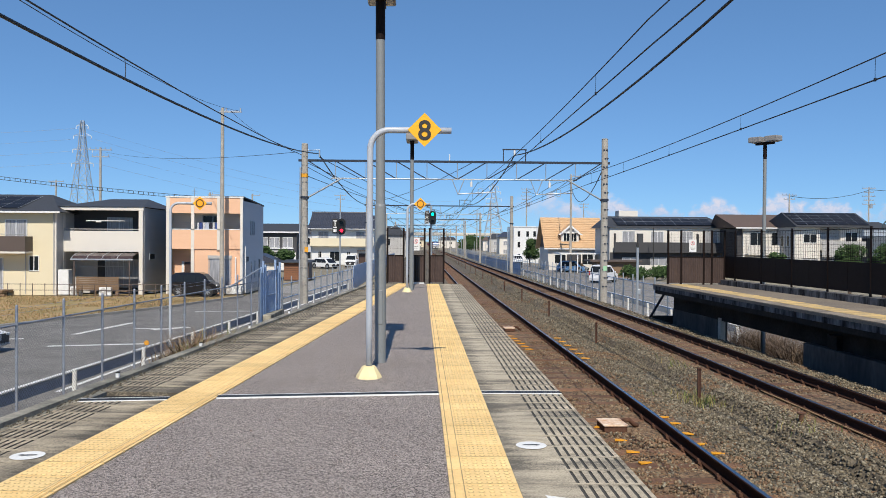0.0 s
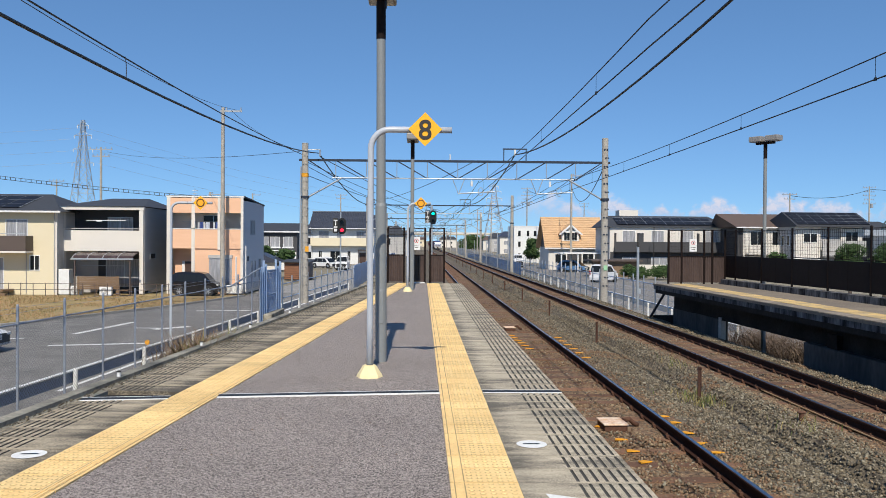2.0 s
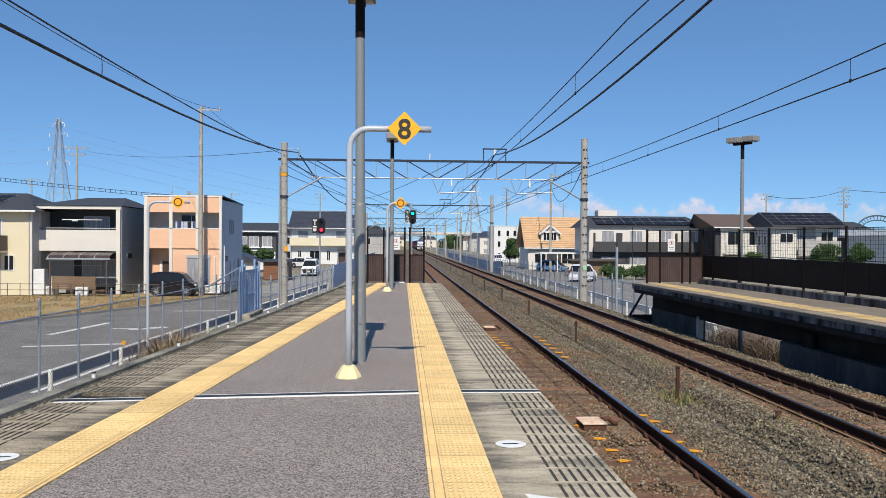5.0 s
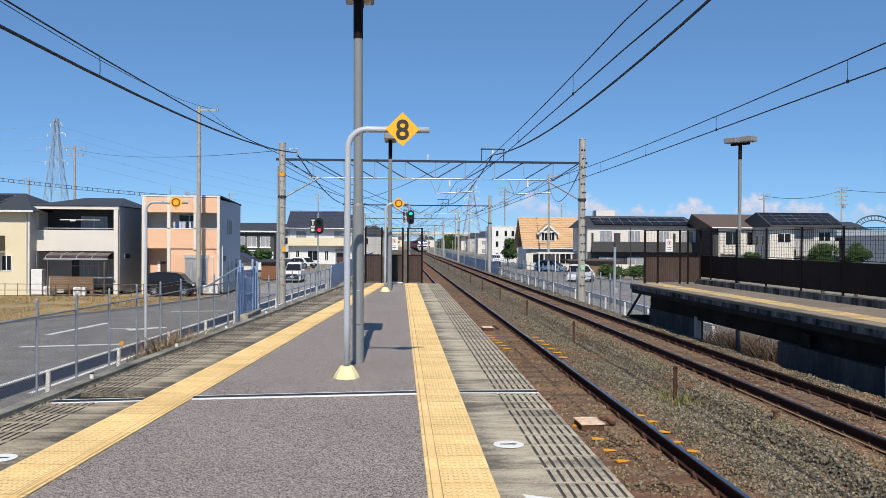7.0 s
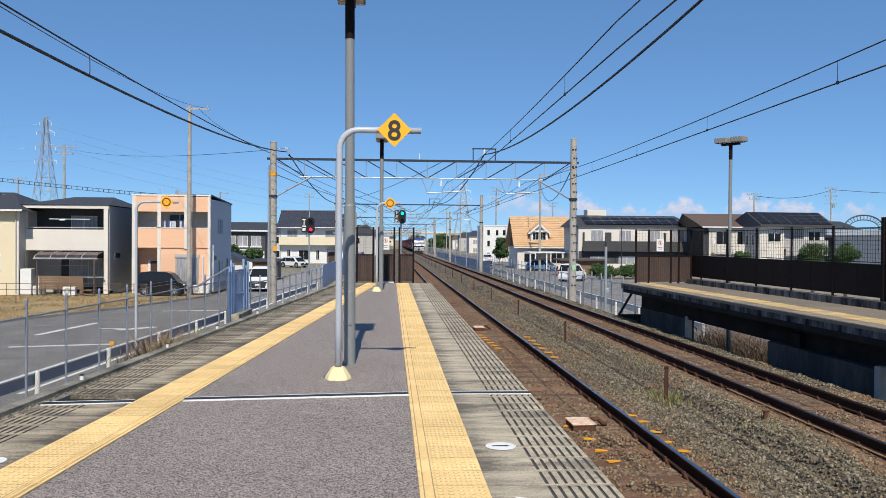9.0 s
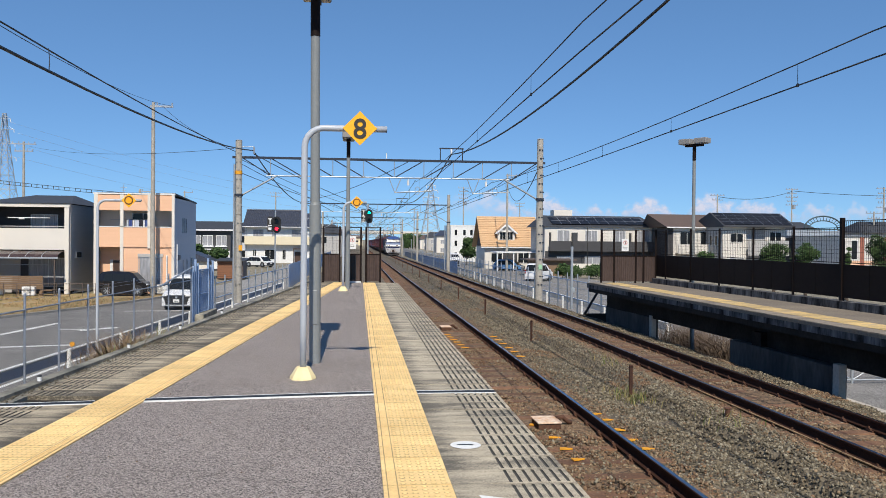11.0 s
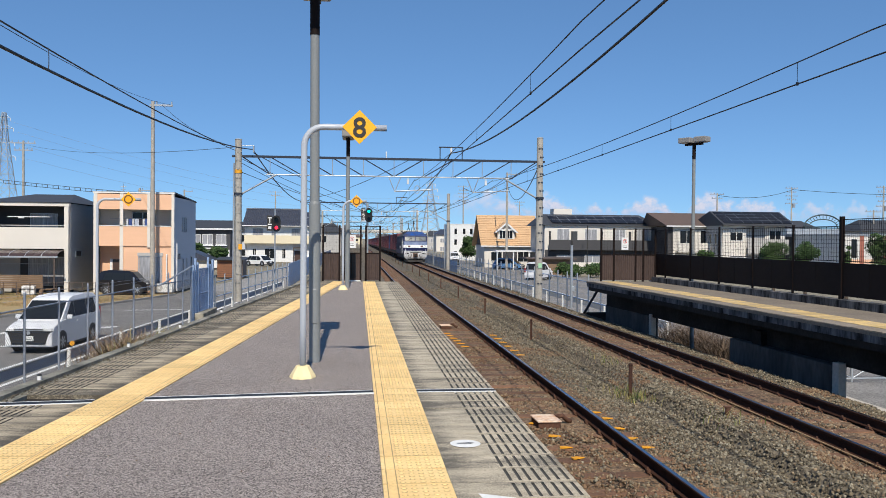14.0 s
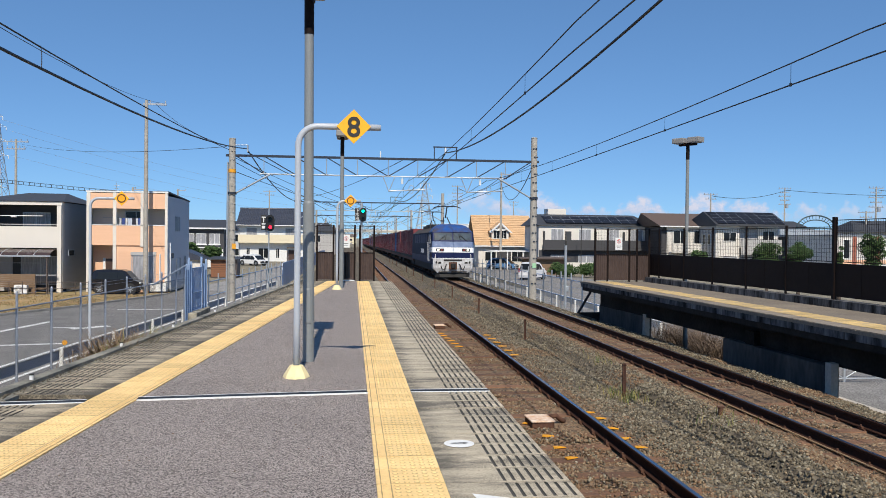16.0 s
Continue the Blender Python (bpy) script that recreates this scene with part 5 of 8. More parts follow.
def white_house():
    h = house("white_house", "two-storey white house with a deep dark balcony and lean-to canopy", -25.1, 57.0, -2.45)
    box_part("rear_wall", h, WHITE_WALL, 0.02, 5.70, 1.9, 8.0, 0, 6.0)
    # The white house's shaded side is coloured grey.
    box_part("side_wall", h, GREY_AND_SHADE_WALL, 5.66, 5.74, 0.3, 8.02, 0.2, 6.05)
    box_part("side_wall", h, GREY_AND_SHADE_WALL, -0.02, 0.06, 0.3, 8.02, 0.2, 6.05)
    box_part("balcony_rear_wall", h, DARK_WALL, 0.1, 5.6, 1.8, 1.9, 2.9, 5.9)
    box_part("side_cheek", h, WHITE_WALL, 0.1, 0.16, 0.3, 1.8, 4.4, 5.8)
    box_part("parapet", h, WHITE_WALL, 0.28, 5.45, 0.05, 0.22, 2.98, 4.42)
    box_part("parapet_rail", h, GREY_AND_SHADE_WALL, 0.28, 5.45, 0.08, 0.14, 4.52, 4.57)
    box_part("lintel", h, WHITE_WALL, -0.05, 5.78, -0.02, 0.3, 5.85, 6.08)
    box_part("balcony_floor", h, WHITE_WALL, 0.2, 5.5, 0.22, 1.85, 2.98, 3.14)
    for a, b in ((0.0, 0.28), (5.44, 5.72)):
        box_part("column", h, WHITE_WALL, a, b, 0.0, 0.35, 0, 5.86)
    part("roof", Geo().add([(-0.15, -0.1, 6.1), (5.87, -0.1, 6.1), (5.87, 8.2, 6.1), (-0.15, 8.2, 6.1), (1.6, 5.2, 6.88), (4.4, 5.2, 6.88)], [(0, 1, 5, 4), (1, 2, 5), (2, 3, 4, 5), (3, 0, 4), (3, 2, 1, 0)]), ROOF, h)
    box_part("ground_wall", h, GREY_AND_SHADE_WALL, 0.28, 1.95, 1.7, 1.9, 0, 2.98)
    box_part("ground_wall", h, DARK_WALL, 1.95, 5.44, 1.75, 1.9, 0, 2.98)
    window(h, 2.5, 0.4, 2.6, 2.0, 1.75, pane=CURTAIN, frame=GALV)
    window(h, 2.6, 3.3, 1.8, 2.1, 1.8, pane=CURTAIN, frame=GALV)
    window(h, 1.3, 2.4, 1.2, 0.45, 5.74, "E", mullions=0, frame=GALV)
    window(h, 5.3, 1.4, 0.35, 1.2, 5.74, "E", mullions=0, frame=GALV)
    part("clothes_pole", Geo().tube((1.7, 0.3, 5.12), (4.4, 0.3, 5.12), 0.03, n=6).tube((2.4, 0.3, 5.06), (2.75, 0.3, 5.06), 0.06, n=6), WHITE_STEEL, h)
    c = thing("canopy", "lean-to canopy with smoked sheets on slim posts", "canopy", pose(-25.1, 57.0, -2.45))
    for i in range(4):
        x0 = 1.4 + i * 1.02
        v = [(x0 + a, y, z + b) for a in (0, 1.0) for b in (0, 0.02) for y, z in ((0.05, 2.88), (-0.6, 2.82), (-1.1, 2.68), (-1.4, 2.48))]
        part("sheet", Geo().add(v, [(0, 8, 9, 1), (1, 9, 10, 2), (2, 10, 11, 3), (4, 5, 13, 12), (5, 6, 14, 13), (6, 7, 15, 14)]), SMOKED, c)
        part("rib", Geo().pipe([(x0, 0.05, 2.9), (x0, -0.6, 2.84), (x0, -1.1, 2.7), (x0, -1.4, 2.5)], 0.025, 6), GALV, c)
    part("gutter", Geo().box(1.35, 5.55, -1.45, -1.38, 2.42, 2.52), GALV, c)
    for x in (1.6, 5.3):
        part("post", Geo().box(x - 0.04, x + 0.04, -1.4, -1.32, 0, 2.45), BALCONY, c)
    part("clothes_pole", Geo().tube((1.8, -0.9, 2.0), (4.8, -0.9, 2.0), 0.02, n=6), GALV, c)
    dk = thing("timber_deck", "slatted brown timber deck screen below the window", "deck", pose(-25.1, 57.0, -2.45))
    for i in range(7):
        part("board", Geo().box(1.7, 4.55, -1.3, -1.26, 0.42 + i * 0.125, 0.53 + i * 0.125), WOOD, dk)
    for x in (1.8, 3.0, 4.4):
        part("post", Geo().box(x - 0.04, x + 0.04, -1.26, -1.2, 0, 1.3), WOOD, dk)
    part("tread", Geo().box(4.5, 5.2, -1.5, -0.6, 0.3, 0.36).box(4.4, 4.6, -1.5, -1.42, 0, 0.3), WOOD, dk)
    t = thing("water_heater", "tall white water heater tank beside the house", "water heater", pose(-24.4, 56.3, -2.45))
    part("tank", Geo().box(-0.36, 0.36, -0.3, 0.3, 0.05, 1.75, bev=0.02), WHITE_STEEL, t)
    part("feet", Geo().box(-0.33, 0.33, -0.27, 0.27, 0, 0.05), CONCRETE, t)
    aircon(-23.6, 56.2, -2.45)
    aircon(-21.3, 55.4, -2.45)


def cream_house():
    h = house("cream_house", "two-storey cream house with a brown balcony and solar roof", -36.0, 56.0, -2.45)
    box_part("wall", h, CREAM_WALL, 0, 11.1, 0, 8, 0, 5.65)
    box_part("corner_trim", h, WHITE_WALL, 11.02, 11.16, -0.04, 0.1, 0, 5.65)
    box_part("side_wall", h, GREY_AND_SHADE_WALL, 11.1, 11.16, 0.1, 8, 0.1, 5.65)
    part("roof", Geo().add([(-0.5, -0.55, 5.66), (11.6, -0.55, 5.66), (11.6, 8.5, 5.66), (-0.5, 8.5, 5.66), (3.5, 4, 7.05), (9.1, 4, 7.05)], [(0, 1, 5, 4), (1, 2, 5), (2, 3, 4, 5), (3, 0, 4), (3, 2, 1, 0)]), ROOF, h)
    box_part("gutter", h, WHITE_STEEL, -0.52, 11.62, -0.62, -0.55, 5.58, 5.7)
    solar_array(h, (4.9, 0.2, 5.9), (3.6, 0, 0), (0.2, 3.2, 0.95), 3, 3)
    box_part("balcony", h, BALCONY, 4.5, 9.55, -1.1, -0.98, 2.98, 4.0)
    box_part("balcony_side", h, BALCONY, 9.45, 9.55, -0.98, 0, 2.98, 4.0)
    box_part("balcony_floor", h, WHITE_WALL, 4.5, 9.55, -1.1, 0, 2.85, 2.98)
    part("balcony_rail", Geo().tube((4.5, -1.05, 4.14), (9.5, -1.05, 4.14), 0.025, n=6), GALV, h)
    window(h, 7.7, 3.3, 1.5, 1.85, 0, pane=CURTAIN, frame=WHITE_STEEL)
    window(h, 9.3, 1.65, 0.7, 1.05, 0, frame=WHITE_STEEL)
    window(h, 5.5, 0.35, 2.1, 2.2, 0, pane=CURTAIN, frame=WHITE_STEEL)
    part("drain_pipe", Geo().tube((9.1, -0.05, 0.1), (9.1, -0.05, 2.9), 0.03, n=6).tube((11.0, -0.08, 0.1), (11.0, -0.08, 5.6), 0.04, n=6), GREY_AND_SHADE_WALL, h)
    part("deck", Geo().box(5.4, 8.3, -1.6, -0.1, 0.25, 0.4).box(7.6, 8.6, -1.9, -1.6, 0.05, 0.2), WOOD, h)


orange_house()
white_house()
cream_house()

# low pipe fence in front of the houses
lf = thing("garden_fence", "low brown pipe fence along the gardens", "fence")
for i in range(19):
    x = -31 + i * 0.82
    part("post", Geo().tube((x, 55.2, GROUND), (x, 55.2, GROUND + 0.9), 0.025, n=6), BALCONY, lf)
for z in (0.85, 0.45):
    part("rail", Geo().tube((-31, 55.2, GROUND + z), (-16.2, 55.2, GROUND + z), 0.02, n=6), BALCONY, lf)


# ---- vehicles ----
def vehicle(name, label, m, length, width, height, paint, boxy=1.0, nose=0.9, group="", shape=None):
    """A car facing -y: one body shell, glass, lamps, mirrors, bumpers and four wheels."""
    car = thing(name, label, "car", m, group)
    L, W, H = length, width / 2, height
    hood = 0.55 * H if boxy > 0.5 else 0.5 * H
    belt = 0.56 * H
    y_w = nose * 0.8
    low = [(0.0, 0.26), (0.02, 0.5), (0.10, hood * 0.88), (nose * 0.35, hood * 0.96), (nose * 0.8, hood), (L - 0.08, hood + 0.03), (L, 0.5), (L - 0.05, 0.24)]
    top = [(nose * 0.5, hood - 0.02), (y_w + 0.62 * (1.1 - boxy * 0.25), H - 0.06), (y_w + 1.0, H), (L - 0.55 - (1 - boxy) * 0.7, H - 0.02), (L - 0.22 - (1 - boxy) * 0.5, H - 0.10), (L - 0.04, hood)]

    gl = [(nose * 0.62, hood + 0.05), (y_w + 0.52 * (1.1 - boxy * 0.25), H - 0.14)]
    face = hood * 0.88
    if shape:
        low, top, gl, hood, face = shape

    def shell(outline, w_of):
        g = Geo()
        n = len(outline)
        v = []
        for s in (-1, 1):
            for wk in (1.0, 0.94):
                for (yy, zz) in outline:
                    cy = L / 2 + (yy - L / 2) * (1.0 if wk == 0.94 else 0.985)
                    v.append((s * w_of(zz) * (1.0 if wk == 1.0 else 0.93), cy, zz if wk == 1.0 else zz + (0.012 if zz > H * 0.5 else -0.012)))
        side = lambda k: [k * n + i for i in range(n)]
        a, b, c, d = side(0), side(1), side(2), side(3)
        f = [tuple(a), tuple(reversed(c))]
        for p, q in ((a, b), (b, d), (d, c)):
            f += [(p[i], p[(i + 1) % n], q[(i + 1) % n], q[i]) for i in range(n)]
        return g.add(v, f)

    wl = lambda z: W * (1.0 - 0.03 * abs(z / H - 0.4))
    wt = lambda z: W * (0.97 - 0.17 * max(0, (z - hood) / (H - hood)))
    body = part("body", shell(low, wl), paint, car)
    cabin = part("cabin", shell(top, wt), paint, car)
    g = Geo()
    wa, wb = wt(hood + 0.05) * 0.95, wt(H - 0.14) * 0.93
    e = 0.035
    g.add([(-wa, gl[0][0] - e, gl[0][1]), (wa, gl[0][0] - e, gl[0][1]), (wb, gl[1][0] - e, gl[1][1]), (-wb, gl[1][0] - e, gl[1][1])], [(0, 1, 2, 3)])
    part("windscreen", g, GLASS, cabin)
    (yr, zr), (yq, zq) = top[-1], top[-2]
    k0, k1 = (hood + 0.08 - zr) / (zq - zr), 0.97
    pr = [(yr + (yq - yr) * k + 0.03, zr + (zq - zr) * k) for k in (k0, k1)]
    part("rear_window", Geo().add([(-wt(pr[0][1]) * 0.86, *pr[0]), (wt(pr[0][1]) * 0.86, *pr[0]), (wt(pr[1][1]) * 0.84, *pr[1]), (-wt(pr[1][1]) * 0.84, *pr[1])], [(0, 1, 2, 3)]), GLASS, cabin)
    for s in (-1, 1):
        z0, z1 = hood + 0.05, H - 0.17
        xa, xb = s * (wt(z0) + 0.006), s * (wt(z1) + 0.006)
        ya = gl[0][0] + 0.3
        cuts = [ya, L * 0.45, L * 0.70, L - 0.35]
        for i in range(3):
            y0, y1 = cuts[i] + 0.012, cuts[i + 1] - 0.012
            yt0 = y0 + ((gl[1][0] - gl[0][0]) * 0.85 if i == 0 else 0)
            yt1 = y1 - (0.2 + (1 - boxy) * 0.5 if i == 2 else 0)
            part("side_window", Geo().add([(xa, y0, z0), (xa, y1, z0), (xb, yt1, z1), (xb, yt0, z1)], [(0, 1, 2, 3)]), GLASS, cabin)
        part("headlight", Geo().box(s * W * 0.62, s * W * 0.97, -0.025, 0.14, face - 0.10, face - 0.01, bev=0.015), WHITE_STEEL, body)
        mirror = Geo().box(s * (W + 0.02), s * (W + 0.2), gl[0][0] + 0.25, gl[0][0] + 0.35, hood + 0.02, hood + 0.17, bev=0.03)
        part("mirror", mirror, paint, cabin)
        part("tail_lamp", Geo().box(s * W * 0.8, s * W * 0.96, L - 0.03, L + 0.012, hood * 0.8, hood * 1.2), mat("red_lens", (0.4, 0.02, 0.02), 0.3, bump=0), body)
        part("door_handle", Geo().box(s * (W + 0.005), s * (W + 0.03), L * 0.47, L * 0.51, hood * 0.88, hood * 0.91), paint, body)
        for yy in (0.17 * L + 0.08, 0.80 * L):
            wh = part("wheel", Geo().tube((s * (W - 0.2), yy, 0.32), (s * (W + 0.005), yy, 0.32), 0.32, n=22), BLACK, car)
            rim = Geo().tube((s * (W - 0.02), yy, 0.32), (s * (W + 0.008), yy, 0.32), 0.215, n=18, slot=1).tube((s * W, yy, 0.32), (s * (W + 0.016), yy, 0.32), 0.05, n=10)
            for q in range(7):
                a = 2 * math.pi * q / 7
                c, d = math.cos(a), math.sin(a)
                rim.prism([(yy + c * r - d * o, 0.32 + d * r + c * o) for r, o in ((0.04, -0.022), (0.205, -0.03), (0.205, 0.03), (0.04, 0.022))], "x", s * W, s * (W + 0.014))
            part("rim", rim, [GALV, SIGN_BLACK], wh)
            part("arch", Geo().tube((s * (W - 0.03), yy, 0.34), (s * (W - 0.001), yy, 0.34), 0.375, n=22), SIGN_BLACK, car)
    g = Geo().box(-W * 0.9, W * 0.9, -0.02, 0.06, 0.32, face - 0.02, bev=0.02)
    gr = part("grille", g, SIGN_BLACK, body)
    for i in range(4):
        z = 0.36 + i * (face - 0.40) / 4
        part("grille_bar", Geo().box(-W * 0.7, W * 0.7, -0.032, -0.018, z, z + 0.025), BEAM, gr)
    part("number_plate", Geo().box(-0.165, 0.165, -0.05, -0.03, 0.44, 0.61), WHITE_LINE, body)
    part("plate_marking", Geo().box(-0.11, 0.11, -0.053, -0.05, 0.475, 0.515).box(-0.06, 0.06, -0.053, -0.05, 0.565, 0.58), mat("plate_grey", (0.30, 0.34, 0.33), 0.6, bump=0), body)
    if shape:
        for s in (-1, 1):
            cheek = part("cheek", Geo().prism([(s * W * 0.72, 0.30), (s * W * 0.99, 0.26), (s * W * 0.99, face - 0.14), (s * W * 0.86, face - 0.20), (s * W * 0.80, 0.50)], "y", -0.035, 0.10), paint, body)
            part("fog_lamp", Geo().box(s * W * 0.82, s * W * 0.94, -0.045, -0.034, 0.36, 0.41), WHITE_STEEL, cheek)
            part("lamp_wing", Geo().box(s * W * 0.55, s * W * 0.985, -0.03, 0.16, face - 0.135, face - 0.10, bev=0.01), GLASS, body)
        part("chrome_bar", Geo().box(-W * 0.6, W * 0.6, -0.045, -0.02, face - 0.075, face - 0.05), GALV, gr)
        part("emblem", Geo().tube((0, -0.05, face - 0.15), (0, -0.03, face - 0.15), 0.06, n=14), GALV, gr)
    part("bumper_trim", Geo().box(-W * 0.95, W * 0.95, -0.03, 0.05, 0.24, 0.31, bev=0.02), GALV, body)
    part("skirt", Geo().box(-W * 0.9, W * 0.9, 0.25, L - 0.2, 0.16, 0.3), SIGN_BLACK, body)
    return car


SILVER_WHITE = mat("pearl_white_paint", (0.74, 0.75, 0.77), 0.22, vary=0.03, grain=4, stain=1, bump=0)
BLACK_PAINT = mat("black_car_paint", (0.012, 0.012, 0.015), 0.15, vary=0.05, bump=0)
BLUE_PAINT = mat("blue_car_paint", (0.10, 0.22, 0.42), 0.25, vary=0.05, bump=0)
LM, LC = 4.15, 3.2
VAN_SHAPE = ([(0.06, 0.24), (0.0, 0.45), (0.03, 0.74), (0.14, 0.88), (0.5, 0.99), (0.9, 1.05), (LM - 0.08, 1.09), (LM, 0.5), (LM - 0.05, 0.24)],
             [(0.70, 1.02), (1.60, 1.71), (1.93, 1.80), (2.8, 1.83), (LM - 0.4, 1.79), (LM - 0.14, 1.64), (LM - 0.03, 1.06)], [(0.80, 1.09), (1.54, 1.67)], 1.05, 0.86)
BOX_SHAPE = ([(0.05, 0.26), (0.0, 0.5), (0.04, 0.78), (0.3, 0.90), (0.55, 0.94), (LC - 0.06, 0.98), (LC, 0.5), (LC - 0.05, 0.24)],
             [(0.42, 0.92), (0.92, 1.48), (1.2, 1.58), (2.3, 1.62), (LC - 0.35, 1.56), (LC - 0.12, 1.40), (LC - 0.03, 0.95)], [(0.50, 0.98), (0.88, 1.42)], 0.94, 0.80)
minivan = vehicle("minivan", "pearl white minivan with dark grille driving along the street", pose(-9.9, 36.7, GROUND, 0, 0, 3.9), LM, 1.53, 1.83, SILVER_WHITE, shape=VAN_SHAPE)
vehicle("compact_car", "black boxy compact car parked beside the orange house", pose(-13.9, 56.3, -2.45, 0, 0, 90), LC, 1.48, 1.62, BLACK_PAINT, shape=BOX_SHAPE)
vehicle("hatchback", "silver-white hatchback waiting at the side street", pose(-14.35, 27.9, GROUND, 0, 0, 90), 4.1, 1.7, 1.5, SILVER_WHITE, 0.4)
vehicle("estate_car", "white estate car parked before a white house", pose(-11.9, 113, GROUND, 0, 0, 55), 4.0, 1.75, 1.5, SILVER_WHITE, 0.4)
vehicle("kei_van", "small white van parked beside the far street", pose(18.8, 80, GROUND, 0, 0, 140), 3.3, 1.45, 1.72, SILVER_WHITE)
vehicle("hatchback", "blue hatchback parked in a carport", pose(21.3, 104, GROUND, 0, 0, 60), 3.9, 1.7, 1.5, BLUE_PAINT, 0.4)
vehicle("kei_van", "small white van parked beside the far street", pose(14.6, 122, GROUND, 0, 0, 0), 3.4, 1.48, 1.9, SILVER_WHITE)


# ---- houses across the tracks ----
def tan_house():
    h = house("gabled_house", "white house with a steep tan tiled roof and a dormer", 17.2, 112, -2.6)
    box_part("wall", h, WHITE_WALL, 0.3, 8.0, 0, 8, 0, 3.3)
    part("gable_wall", Geo().prism([(0.3, 3.2), (7.7, 3.2), (4.0, 7.2)], "x", 0.3, 0.5), BALCONY, h)
    part("gable_wall", Geo().prism([(0.3, 3.2), (7.7, 3.2), (4.0, 7.2)], "x", 7.7, 7.9), WHITE_WALL, h)
    part("roof", Geo().prism([(-0.5, 3.05), (-0.5, 3.2), (4.0, 7.5), (8.5, 3.2), (8.5, 3.05), (4.0, 7.3)], "x", -0.3, 8.3), TAN_ROOF, h)
    for i in range(17):
        t0, t1 = i / 17, (i + 1) / 17
        p = lambda t, o: (-0.5 + 4.5 * t - o * 0.69, 3.2 + 4.3 * t + o * 0.72)
        part("tile_course", Geo().prism([p(t0, 0.0), p(t0, 0.07), p(t1, 0.025), p(t1, 0.0)], "x", -0.28, 8.28), TAN_ROOF, h)
    box_part("fascia", h, WHITE_STEEL, -0.3, 8.3, -0.56, -0.5, 3.0, 3.16)
    dx = -1.0
    shift = lambda pts: [(a + dx, b) for a, b in pts]
    d = part("dormer", Geo().prism(shift([(3.2, 4.0), (5.6, 4.0), (5.6, 5.2), (4.4, 6.2), (3.2, 5.2)]), "y", 0.35, 3.2), WHITE_WALL, h)
    part("dormer_roof", Geo().prism(shift([(2.85, 5.0), (4.4, 6.35), (5.95, 5.0), (5.95, 5.15), (4.4, 6.52), (2.85, 5.15)]), "y", 0.05, 3.4), TAN_ROOF, d)
    part("barge_board", Geo().prism(shift([(2.7, 4.98), (4.4, 6.46), (6.1, 4.98), (5.75, 4.98), (4.4, 6.15), (3.05, 4.98)]), "y", 0.0, 0.06), WHITE_STEEL, d)
    part("king_post", Geo().box(4.33 + dx, 4.47 + dx, 0.0, 0.06, 5.3, 6.2).box(3.5 + dx, 5.3 + dx, 0.01, 0.05, 5.32, 5.45), WHITE_STEEL, d)
    window(h, 3.45 + dx, 4.12, 0.9, 1.15, 0.34)
    window(h, 4.45 + dx, 4.12, 0.9, 1.15, 0.34)
    window(h, 1.2, 1.0, 1.6, 1.3, 0)
    window(h, 5.0, 0.9, 1.6, 1.6, 0)
    # Flat charcoal sheets stand in for the shade inside the garage openings.
    box_part("garage_opening", h, DARK_WALL, 2.9, 4.9, -0.03, 0.0, 0, 2.3)
    box_part("garage_opening", h, DARK_WALL, 6.7, 7.9, -0.03, 0.0, 0, 2.3)
    box_part("chimney", h, WHITE_WALL, 7.9, 8.4, 1.2, 1.7, 0, 5.4)
    c = thing("carport", "white flat-roofed carport with slim posts", "carport", Matrix.Translation((17.6, 103, GROUND)))
    part("roof", Geo().box(0, 6.5, 0, 5, 2.35, 2.5), WHITE_STEEL, c)
    for x in (0.2, 2.3, 4.4, 6.3):
        part("post", Geo().box(x - 0.07, x + 0.07, 0.1, 0.24, 0, 2.35), WHITE_STEEL, c)


